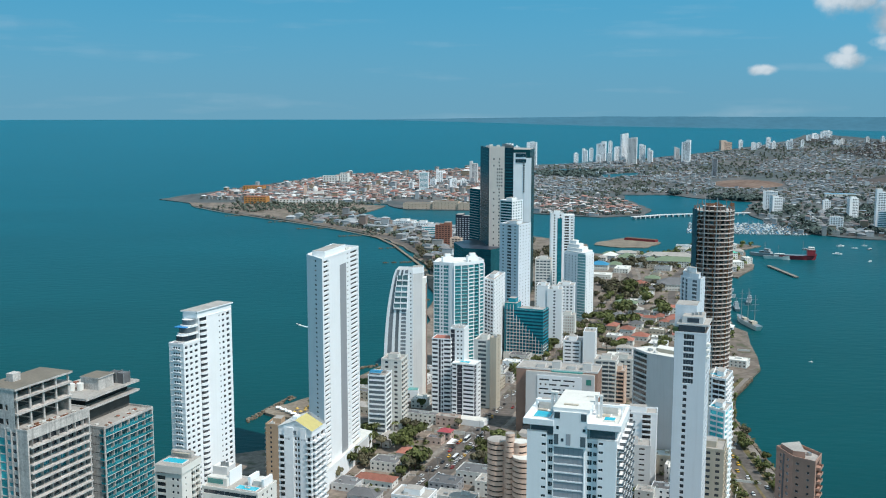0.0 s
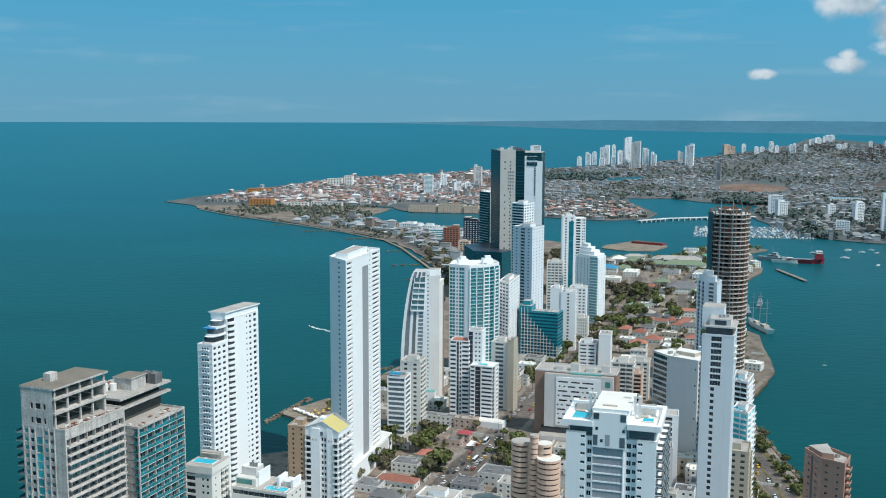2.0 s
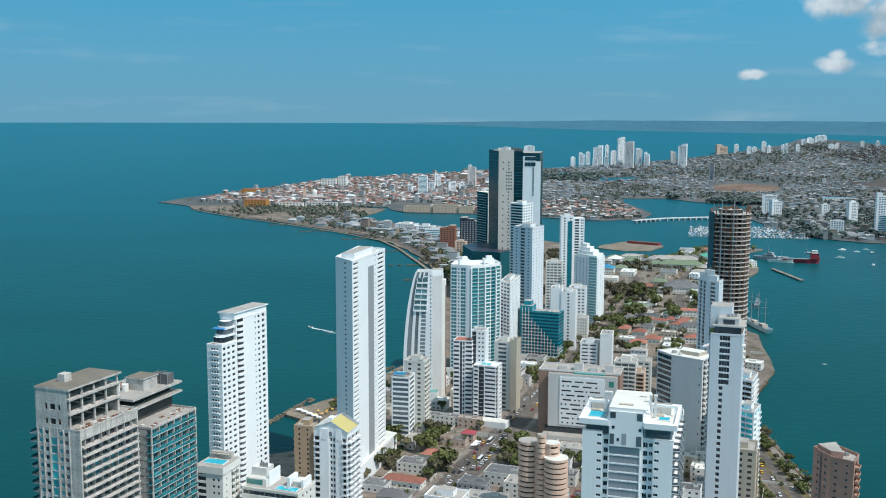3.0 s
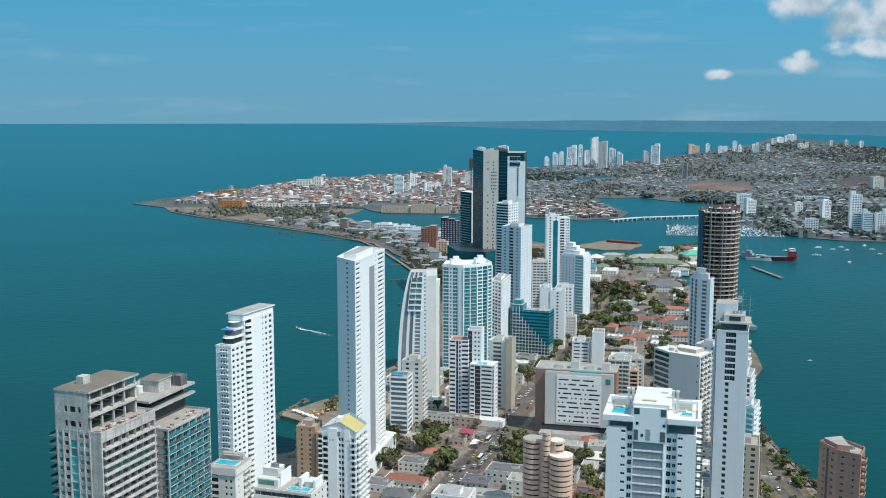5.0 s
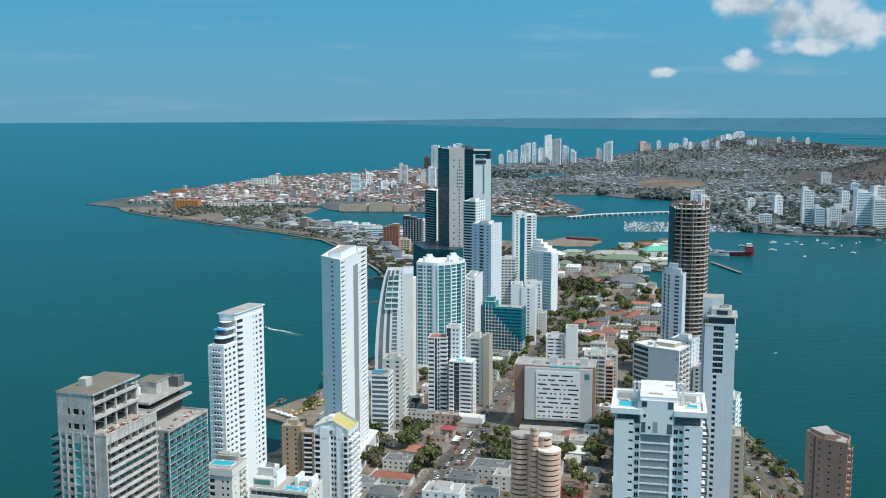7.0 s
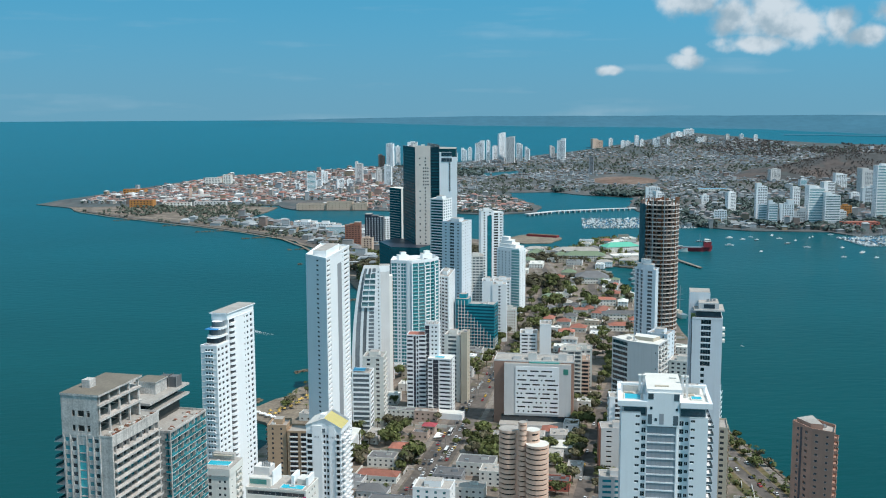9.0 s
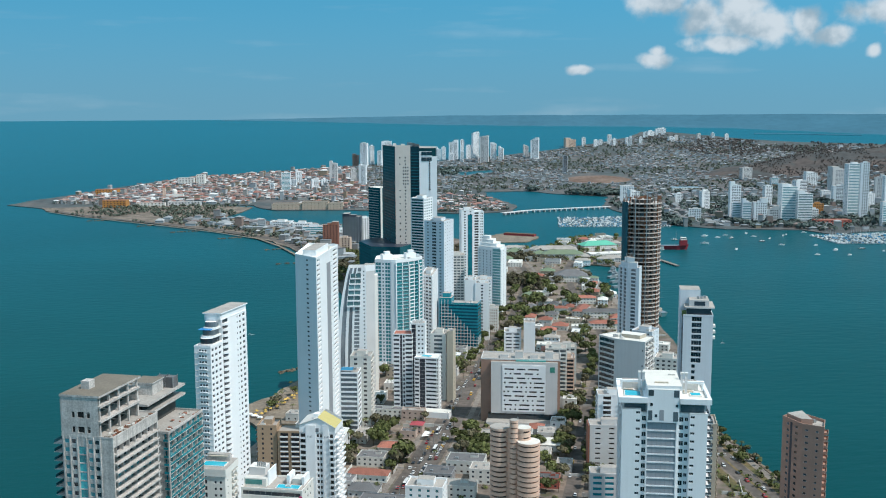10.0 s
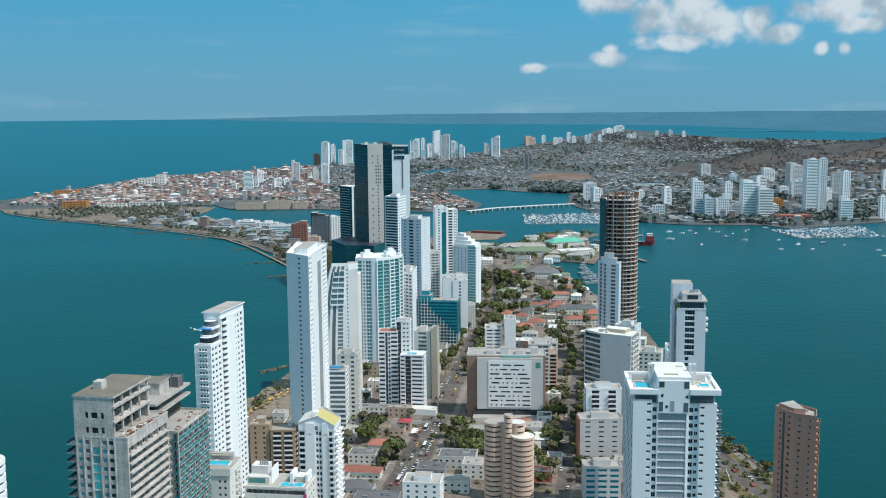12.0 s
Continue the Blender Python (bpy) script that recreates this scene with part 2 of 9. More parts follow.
def sea_material():
    m = bpy.data.materials.new("sea_water")
    m.use_nodes = True
    nt = m.node_tree
    bs = nt.nodes["Principled BSDF"]
    n, ln = nt.nodes.new, nt.links.new
    co = n("ShaderNodeTexCoord")
    mp = n("ShaderNodeMapping"); mp.inputs["Scale"].default_value = (0.0016, 0.004, 1)
    ln(co.outputs["Object"], mp.inputs[0])
    big = n("ShaderNodeTexNoise"); big.inputs["Scale"].default_value, big.inputs["Detail"].default_value = 1.0, 6
    ln(mp.outputs[0], big.inputs["Vector"])
    mx = n("ShaderNodeMix"); mx.data_type = "RGBA"
    mr = n("ShaderNodeMapRange"); ln(big.outputs[0], mr.inputs[0])
    mr.inputs[1].default_value, mr.inputs[2].default_value = 0.35, 0.65
    ln(mr.outputs[0], mx.inputs[0])
    mx.inputs[6].default_value, mx.inputs[7].default_value = (0.93, 0.93, 0.93, 1), (1.07, 1.07, 1.07, 1)
    # colour turns bluer and lighter with distance from the origin, haze painted in
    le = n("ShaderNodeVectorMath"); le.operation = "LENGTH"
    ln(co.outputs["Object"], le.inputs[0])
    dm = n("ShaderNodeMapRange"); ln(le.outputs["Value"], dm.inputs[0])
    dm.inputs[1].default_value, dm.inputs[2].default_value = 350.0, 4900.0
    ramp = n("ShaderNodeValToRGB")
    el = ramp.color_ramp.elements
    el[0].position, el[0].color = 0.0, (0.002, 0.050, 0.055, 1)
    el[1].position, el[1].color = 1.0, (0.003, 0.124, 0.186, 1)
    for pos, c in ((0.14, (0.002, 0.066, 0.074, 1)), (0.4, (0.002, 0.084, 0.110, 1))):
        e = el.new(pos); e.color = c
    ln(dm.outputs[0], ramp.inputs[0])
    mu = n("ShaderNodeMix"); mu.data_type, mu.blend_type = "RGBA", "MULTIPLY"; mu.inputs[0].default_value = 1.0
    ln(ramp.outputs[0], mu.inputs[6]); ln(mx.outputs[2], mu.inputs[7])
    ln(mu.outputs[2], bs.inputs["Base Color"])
    bs.inputs["Roughness"].default_value, bs.inputs["IOR"].default_value = 0.28, 1.16
    bs.inputs["Specular IOR Level"].default_value = 0.16
    mp2 = n("ShaderNodeMapping"); mp2.inputs["Scale"].default_value = (0.05, 0.12, 1); mp2.inputs["Rotation"].default_value = (0, 0, 0.5)
    ln(co.outputs["Object"], mp2.inputs[0])
    wv = n("ShaderNodeTexNoise"); wv.inputs["Scale"].default_value, wv.inputs["Detail"].default_value = 1.0, 7
    ln(mp2.outputs[0], wv.inputs["Vector"])
    bp = n("ShaderNodeBump"); bp.inputs["Strength"].default_value, bp.inputs["Distance"].default_value = 0.5, 1.2
    ln(wv.outputs[0], bp.inputs["Height"]); ln(bp.outputs[0], bs.inputs["Normal"])
    return m


SEA = sea_material()
WHITE = material("white_paint", (0.84, 0.85, 0.865), 0.6, vary=0.05, scale=0.08, streak=0.08)
WHITE2 = material("warm_white_paint", (0.74, 0.72, 0.68), 0.65, vary=0.07, scale=0.1, streak=0.25)
OFFWHITE = material("weathered_white_paint", (0.62, 0.61, 0.58), 0.7, vary=0.12, scale=0.15, streak=0.35)
BLUISH = material("pale_blue_paint", (0.70, 0.735, 0.78), 0.6, vary=0.06, scale=0.1, streak=0.15)
GREYPAINT = material("grey_paint", (0.30, 0.31, 0.33), 0.6, vary=0.07, scale=0.1, streak=0.2)
MIDGREY = material("light_grey_paint", (0.62, 0.605, 0.60), 0.65, vary=0.07, scale=0.1, streak=0.2)
CONCRETE = material("bare_concrete", (0.51, 0.475, 0.45), 0.85, vary=0.42, scale=0.22, fine=1.4, bump=0.3, streak=0.75, dirt=(0.1, 0.09, 0.08))
ROOFGREY = material("roof_screed", (0.35, 0.325, 0.30), 0.9, vary=0.28, scale=0.12, fine=1.0)
ROOFLIGHT = material("pale_roof_coating", (0.66, 0.645, 0.60), 0.85, vary=0.15, scale=0.15)
ROOFDARK = material("dark_roof_felt", (0.12, 0.12, 0.125), 0.9, vary=0.3, scale=0.12, rand=0.3)
TERRACOTTA = material("terracotta_tiles", (0.300, 0.113, 0.080), 0.85, vary=0.3, scale=0.5, fine=4, rand=0.25)
BEIGE = material("beige_render", (0.67, 0.475, 0.375), 0.75, vary=0.1, scale=0.12, streak=0.25)
STONE = material("pinkish_stone", (0.68, 0.60, 0.545), 0.75, vary=0.08, scale=0.1, streak=0.15)
ROOFTAN = material("tan_roof_screed", (0.175, 0.152, 0.122), 0.9, vary=0.25, scale=0.12, fine=1.0)
SAND = material("sand_render", (0.48, 0.42, 0.34), 0.75, vary=0.1, scale=0.12, streak=0.2)
TAN = material("tan_brick", (0.43, 0.30, 0.20), 0.8, vary=0.15, scale=0.15, fine=2.5, streak=0.2)
BROWN = material("brown_brick", (0.31, 0.19, 0.145), 0.8, vary=0.15, scale=0.15, fine=2.5, streak=0.2)
REDBRICK = material("red_brick", (0.30, 0.12, 0.08), 0.8, vary=0.18, scale=0.2, fine=2.5)
YELLOWROOF = material("yellow_roof_sheet", (0.50, 0.42, 0.16), 0.6, vary=0.12, scale=0.3)
BLACKCLAD = material("dark_cladding", (0.025, 0.032, 0.05), 0.35, vary=0.2, scale=0.2)
TEALGLASS = glass("teal_glass", (0.03, 0.21, 0.25), 0.1)
TEALRAIL = glass("deep_teal_glass", (0.016, 0.20, 0.24), 0.25, rand=0.3, spec=0.4)
# leaf colour lightened and blued to carry distance haze
LEAF_FAR = material("blue_haze_leaves", (0.088, 0.115, 0.106), 0.8, vary=0.3, scale=0.3, hue=0.3, spec=0.1)
TEALSOFT = glass("soft_teal_glass", (0.07, 0.33, 0.37), 0.15, rand=0.3, spec=0.6)
TEALBRIGHT = glass("bright_teal_glass", (0.05, 0.42, 0.45), 0.2, rand=0.4, spec=0.5)
DARKGLASS = glass("dark_glass", (0.022, 0.03, 0.04), 0.1, rand=0.8)
SAILGLASS = glass("grey_strip_glass", (0.17, 0.19, 0.21), 0.12, rand=0.3)
BAYGLASS = glass("grey_teal_glass", (0.11, 0.23, 0.25), 0.12, rand=0.4)
RIBGLASS = glass("smoky_glass", (0.05, 0.06, 0.075), 0.12, rand=0.3)
HOTELGLASS = glass("smoked_teal_glass", (0.014, 0.082, 0.102), 0.22, rand=0.25, spec=0.12)
HOTELGLASS.node_tree.nodes["Principled BSDF"].inputs["IOR"].default_value = 1.2
HOTELLINE = glass("pale_teal_spandrel", (0.02, 0.095, 0.115), 0.25, rand=0.3, spec=0.12)
BLUEGLASS = glass("blue_glass", (0.012, 0.205, 0.265), 0.15, rand=0.2, spec=0.15)
DEEPBLUE = glass("deep_blue_glass", (0.006, 0.07, 0.105), 0.12, rand=0.2, spec=0.2)
NAVYGLASS = glass("navy_glass", (0.008, 0.03, 0.045), 0.07, rand=0.2)
GREYGLASS = glass("grey_glass", (0.10, 0.125, 0.145), 0.15, rand=0.4)
PALEGLASS = glass("pale_green_glass", (0.20, 0.40, 0.40), 0.2, rand=0.2, spec=0.5)
GREENGLASS = glass("green_glass", (0.07, 0.30, 0.28), 0.15, rand=0.3)
# near-black base colour stands in for the shade inside openings and recesses
DARKROOM = material("painted_room_shade", (0.05, 0.048, 0.045), 0.9, vary=0.3, rand=0.5)
FRAME = material("white_frame", (0.7, 0.71, 0.72), 0.4, vary=0.04)
POOL = material("pool_water", (0.02, 0.42, 0.55), 0.08, vary=0.1, scale=0.5)
METAL = material("galvanised_metal", (0.42, 0.43, 0.44), 0.4, metal=0.7, vary=0.15)
RUST = material("rusty_steel", (0.17, 0.075, 0.04), 0.8, vary=0.35, scale=0.5, fine=3)
ASPHALT = mixture("asphalt", (0.135, 0.117, 0.106), (0.182, 0.158, 0.142), 0.03, bump=0.05)
PAVING = mixture("paving", (0.26, 0.225, 0.20), (0.34, 0.30, 0.265), 0.05)
TOWNGROUND = mixture("town_ground", (0.205, 0.168, 0.142), (0.31, 0.25, 0.205), 0.03, c=(0.09, 0.088, 0.055))
# bluish greys put the distance haze into the mainland's base colours
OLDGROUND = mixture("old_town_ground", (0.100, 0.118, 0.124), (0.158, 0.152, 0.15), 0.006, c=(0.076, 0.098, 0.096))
BEACH = mixture("beach_sand", (0.25, 0.205, 0.16), (0.32, 0.265, 0.205), 0.04)
ROCK = material("groyne_rock", (0.16, 0.125, 0.09), 0.9, vary=0.4, scale=0.4, fine=1.5, bump=0.6, hue=0.35)
GRASS = mixture("dry_grass", (0.10, 0.10, 0.04), (0.21, 0.16, 0.08), 0.05)
LEAF = material("leaves", (0.086, 0.098, 0.034), 0.7, vary=0.3, scale=0.3, rand=0.35, hue=0.45, spec=0.2)
LEAF_DRY = material("dull_leaves", (0.112, 0.102, 0.062), 0.75, vary=0.3, scale=0.3, rand=0.35, hue=0.45, spec=0.2)
BARK = material("bark", (0.12, 0.09, 0.065), 0.9, vary=0.3)
TYRE = material("tyre_rubber", (0.02, 0.02, 0.02), 0.8)
# blue base colour holds the distance haze over the far coast and spit
HAZEHILL = material("far_haze_blue", (0.056, 0.150, 0.212), 0.95, vary=0.12, scale=0.004, fine=0.03, spec=0.0)

# ---- building tools ----
U = 2.0  # level of the streets


def terrain(x, y):
    """Height of sea and plain: flat, and rising far out to the line of the horizon."""
    k = max(0.0, (math.hypot(x + 58, y) - 2600) / 2300)
    return 192 * k * k


class Build:
    """Gathers boxes, prisms and quads into one mesh with several materials."""

    def __init__(self):
        self.v, self.f, self.m, self.mats = [], [], [], []

    def slot(self, mat):
        if mat not in self.mats:
            self.mats.append(mat)
        return self.mats.index(mat)

    def quad(self, pts, mat):
        k = len(self.v)
        self.v += [tuple(p) for p in pts]
        self.f.append(tuple(range(k, k + len(pts))))
        self.m.append(self.slot(mat))

    def prism(self, poly, z0, z1, mat, top=None, bottom=True):
        k, n = len(self.v), len(poly)
        self.v += [(x, y, z0) for x, y in poly] + [(x, y, z1) for x, y in poly]
        for i in range(n):
            j = (i + 1) % n
            self.f.append((k + i, k + j, k + n + j, k + n + i))
            self.m.append(self.slot(mat))
        self.f.append(tuple(range(k + n, k + 2 * n)))
        self.m.append(self.slot(top or mat))
        if bottom:
            self.f.append(tuple(reversed(range(k, k + n))))
            self.m.append(self.slot(mat))

    def box(self, x0, x1, y0, y1, z0, z1, mat, top=None):
        self.prism([(x0, y0), (x1, y0), (x1, y1), (x0, y1)], z0, z1, mat, top)

    def obox(self, p, u, w, d, z0, z1, mat, top=None):
        """A box that starts at p, runs w along u and d to its left-hand side."""
        a, b = Vector(p), Vector(u)
        n = Vector((-b.y, b.x))
        self.prism([tuple(a), tuple(a + b * w), tuple(a + b * w + n * d), tuple(a + n * d)], z0, z1, mat, top)

    def mesh(self, name):
        me = bpy.data.meshes.new(name)
        me.from_pydata(self.v, [], self.f)
        for m in self.mats:
            me.materials.append(m)
        me.polygons.foreach_set("material_index", self.m)
        me.update()
        return me


def part(name, b, parent, label="", loc=(0, 0, 0), rz=0.0, kind=""):
    ob = new(name, b.mesh(name) if isinstance(b, Build) else b)
    ob.parent, ob.location, ob.rotation_euler = parent, loc, (0, 0, rz)
    return tagged(ob, label=label, kind=kind)


def thing(name, x, y, z, label, category, group="", rz=0.0, kind=""):
    e = new(name)
    e.location, e.rotation_euler = (x, y, z), (0, 0, rz)
    return tagged(e, label, category, group, kind)


def rect(x, y, w, d, rz=-20.0):
    """Corners of a block from its front left one: front edge along its own x."""
    c, s = math.cos(radians(rz)), math.sin(radians(rz))
    return [(x + c * a - s * b, y + s * a + c * b) for a, b in ((0, 0), (w, 0), (w, d), (0, d))]


def inset(poly, k):
    """The convex outline moved inwards by k metres (outwards if negative)."""
    out, n = [], len(poly)
    for i in range(n):
        p, a, b = Vector(poly[i]), Vector(poly[i - 1]), Vector(poly[(i + 1) % n])
        d1, d2 = (p - a).normalized(), (b - p).normalized()
        n1, n2 = Vector((-d1.y, d1.x)), Vector((-d2.y, d2.x))
        m = n1 + n2
        m = m / max(0.3, m.dot(n1))
        out.append(tuple(p + m * k))
    return out


PANES = {}


def pane_mesh(w, h, glassmat, bars=0, frame=0.07):
    """A window: a glass sheet in a thin frame, seen from -y, x from 0 to w."""
    key = (round(w, 2), round(h, 2), glassmat.name, bars)
    if key not in PANES:
        b = Build()
        b.quad([(0, 0, 0), (w, 0, 0), (w, 0, h), (0, 0, h)], glassmat)
        for x0, x1, z0, z1 in [(0, w, 0, frame), (0, w, h - frame, h), (0, frame, frame, h - frame), (w - frame, w, frame, h - frame)] + [
                (w * (i + 1) / (bars + 1) - frame / 2, w * (i + 1) / (bars + 1) + frame / 2, frame, h - frame) for i in range(bars)]:
            b.quad([(x0, -0.05, z0), (x1, -0.05, z0), (x1, -0.05, z1), (x0, -0.05, z1)], FRAME)
        PANES[key] = b.mesh("window")
    return PANES[key]


BALCONIES = {}


def balcony_mesh(w, out, rail, mat, railmat):
    key = (round(w, 2), out, rail, mat.name, railmat.name)
    if key not in BALCONIES:
        b = Build()
        b.box(0, w, -out, 0, -0.12, 0.1, mat)
        b.box(0, w, -out, -out + 0.12, 0.1, rail, railmat)
        b.box(0, 0.12, -out + 0.12, 0, 0.1, rail, railmat)
        b.box(w - 0.12, w, -out + 0.12, 0, 0.1, rail, railmat)
        BALCONIES[key] = b.mesh("balcony")
    return BALCONIES[key]


def wall_face(b, p, u, length, z0, z1, holes, mat):
    """One upright wall from p along u with rectangular holes (a0, a1, b0, b1, depth), their reveals built in."""
    n = Vector((u.y, -u.x))
    at = lambda a, z, d=0.0: (p.x + u.x * a - n.x * d, p.y + u.y * a - n.y * d, z)
    zs = sorted({z0, z1, *[round(h[2], 3) for h in holes], *[round(h[3], 3) for h in holes]})
    for i in range(len(zs) - 1):
        zc = (zs[i] + zs[i + 1]) / 2
        row = sorted((h[0], h[1]) for h in holes if h[2] < zc < h[3])
        a = 0.0
        for h0, h1 in row + [(length, length)]:
            if h0 - a > 0.005:
                b.quad([at(a, zs[i]), at(h0, zs[i]), at(h0, zs[i + 1]), at(a, zs[i + 1])], mat)
            a = max(a, h1)
    for a0, a1, b0, b1, d in holes:
        b.quad([at(a0, b0), at(a1, b0), at(a1, b0, d), at(a0, b0, d)], mat)
        b.quad([at(a0, b1, d), at(a1, b1, d), at(a1, b1), at(a0, b1)], mat)
        b.quad([at(a0, b0), at(a0, b0, d), at(a0, b1, d), at(a0, b1)], mat)
        b.quad([at(a1, b0, d), at(a1, b0), at(a1, b1), at(a1, b1, d)], mat)


def storeys(parent, origin, poly, z0, z1, floors, specs, wallmat, roofmat, parapet=1.0, single=True, glassmat=None, name="wall", skip=(), parapetmat=None):
    """The walls, openings, windows, balconies, roof and parapet of one block. poly: its corners, in world metres, counter-clockwise; z from the street.
    specs: for an edge a list of columns (kind, a0, a1, count, width, low, high, extras): kind w window, b balcony with its opening, s slab ledge only."""
    ox, oy = origin
    loc = [Vector((x - ox, y - oy)) for x, y in poly]
    fh = (z1 - z0) / floors
    walls, rows, merged = Build(), Build(), {}
    for e in range(len(loc)):
        p, q = loc[e], loc[(e + 1) % len(loc)]
        u = (q - p).normalized()
        L = (q - p).length
        n = Vector((u.y, -u.x))
        ang = math.atan2(u.y, u.x)
        holes, panes, balconies, ledges = [], [], [], []
        # only faces turned to the southern approach get openings of their own
        away = max(n.dot(Vector((x - ox, -8 - oy)) - p) for x in (0.0, -122.0)) <= 0
        for s in specs.get(e, ()):
            kind, a0, a1, count, width, low, high = s[:7]
            ex = s[7] if len(s) > 7 else {}
            a0, a1 = (a0 if a0 >= 0 else L + a0), (a1 if a1 > 0 else L + a1)
            a1 = min(a1, L)
            slot = (a1 - a0) / count
            width = min(width or slot, slot)
            depth = ex.get("depth", 0.25 if kind == "w" else 1.3)
            g = ex.get("glass") or glassmat or DARKGLASS
            for fl in range(ex.get("f0", 0), ex.get("f1", floors)):
                if ex.get("every", 1) > 1 and fl % ex["every"]:
                    continue
                zf = z0 + fl * fh
                for c in range(count):
                    a = a0 + slot * (c + 0.5) - width / 2
                    if kind in "wb":
                        holes.append((a + 0.01, a + width - 0.01, zf + low * fh, zf + high * fh, depth))
                        panes.append((a + 0.02, width - 0.04, zf + low * fh + 0.01, (high - low) * fh - 0.02, depth - 0.03, g, ex.get("bars", 0)))
                    if kind in "bs":
                        balconies.append((a, width, zf, ex.get("out", 1.2), ex.get("rail", 1.05), ex.get("mat", wallmat), ex.get("railmat", ex.get("mat", wallmat))))
        wall_face(walls, p, u, L, z0, z1, holes, wallmat)
        for a, w, z, h, d, g, bars in panes:
            spot = p + u * a - n * d
            if single and not away:
                part("window", pane_mesh(w, h, g, bars), parent, loc=(spot.x, spot.y, z), rz=ang)
            else:
                r = spot + u * w
                merged.setdefault(g, Build()).quad([(spot.x, spot.y, z), (r.x, r.y, z), (r.x, r.y, z + h), (spot.x, spot.y, z + h)], g)
        for a, w, z, out, rail, m, rm in balconies:
            spot = p + u * a
            if single and not away:
                part("balcony", balcony_mesh(w, out, rail, m, rm), parent, loc=(spot.x, spot.y, z), rz=ang)
            else:
                s2 = spot + n * out
                rows.obox(s2, u, w, 0.12, z + 0.1, z + rail, rm)
                rows.obox(s2, u, w, out, z - 0.12, z + 0.1, m)
    for bb in merged.values():
        part("glazing", bb, parent, kind="stuff")
    if rows.v:
        part("railing", rows, parent, kind="stuff")
    if name:
        part(name, walls, parent)
    roof = Build()
    roof.prism([tuple(q) for q in loc], z1 - 0.3, z1 - 0.004, wallmat, roofmat, bottom=False)
    part("roof", roof, parent)
    if parapet:
        rim = Build()
        inner = inset([tuple(q) for q in loc], 0.25)
        outer = inset([tuple(q) for q in loc], -0.06)
        for i in range(len(loc)):
            j = (i + 1) % len(loc)
            rim.prism([outer[i], outer[j], inner[j], inner[i]], z1 - 0.1, z1 + parapet, parapetmat or wallmat)
        part("parapet", rim, parent)


def block(parent, origin, poly, z0, z1, mat, name, top=None, label=""):
    b = Build()
    b.prism([(x - origin[0], y - origin[1]) for x, y in poly], z0, z1, mat, top)
    return part(name, b, parent, label)


def roof_clutter(parent, origin, poly, z, seed, count=4, tanks=True):
    """Machine rooms, water tanks and cooling units on a roof."""
    r = random.Random(seed)
    cx, cy = sum(p[0] for p in poly) / len(poly), sum(p[1] for p in poly) / len(poly)
    ang = math.atan2(poly[1][1] - poly[0][1], poly[1][0] - poly[0][0])
    for k in range(count):
        i = r.randrange(len(poly))
        t = r.uniform(0.2, 0.62)
        x, y = cx + (poly[i][0] - cx) * t - origin[0], cy + (poly[i][1] - cy) * t - origin[1]
        b = Build()
        w, d, h = r.uniform(1.2, 3), r.uniform(1.2, 2.6), r.uniform(0.9, 1.8)
        if tanks and k % 3 == 2:
            ring = [(0.9 * math.cos(a * math.pi / 6), 0.9 * math.sin(a * math.pi / 6)) for a in range(12)]
            b.prism(ring, 0, 1.7, MIDGREY)
            b.prism([(q[0] * 0.4, q[1] * 0.4) for q in ring], 1.7, 1.95, MIDGREY)
            part("water_tank", b, parent, loc=(x, y, z), rz=ang)
        else:
            b.box(-w / 2, w / 2, -d / 2, d / 2, 0.15, h, METAL if k % 2 else OFFWHITE)
            b.box(-w / 2 + 0.1, -w / 2 + 0.3, -d / 2, d / 2, 0, 0.15, METAL)
            b.box(w / 2 - 0.3, w / 2 - 0.1, -d / 2, d / 2, 0, 0.15, METAL)
            b.box(-w / 4, w / 4, -d / 4, d / 4, h, h + 0.12, METAL)
            part("cooling_unit", b, parent, loc=(x, y, z), rz=ang)


def centre(poly):
    return (sum(p[0] for p in poly) / len(poly), sum(p[1] for p in poly) / len(poly))

# ---- sea and land ----


def sea_sheet():
    b = Build()
    radii = [0, 60, 200, 400, 700, 1100, 1600, 2100, 2600] + [2600 + 2290 * (i / 30) for i in range(1, 31)]
    ring = lambda r: [(-58 + r * math.cos(a * math.tau / 120), r * math.sin(a * math.tau / 120)) for a in range(120)]
    rows = [[(x, y, terrain(x, y)) for x, y in ring(r)] for r in radii[1:]]
    verts = [(-58, 0, 0)] + [v for row in rows for v in row]
    faces = [(0, 1 + a, 1 + (a + 1) % 120) for a in range(120)]
    for k in range(len(rows) - 1):
        o, p = 1 + 120 * k, 1 + 120 * (k + 1)
        faces += [(o + a, p + a, p + (a + 1) % 120, o + (a + 1) % 120) for a in range(120)]
    me = bpy.data.meshes.new("sea")
    me.from_pydata(verts, [], faces)
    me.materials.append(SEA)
    for p in me.polygons:
        p.use_smooth = True
    tagged(new("water_sea", me), "calm teal sea water reaching the horizon", "sea", kind="structure")


sea_sheet()


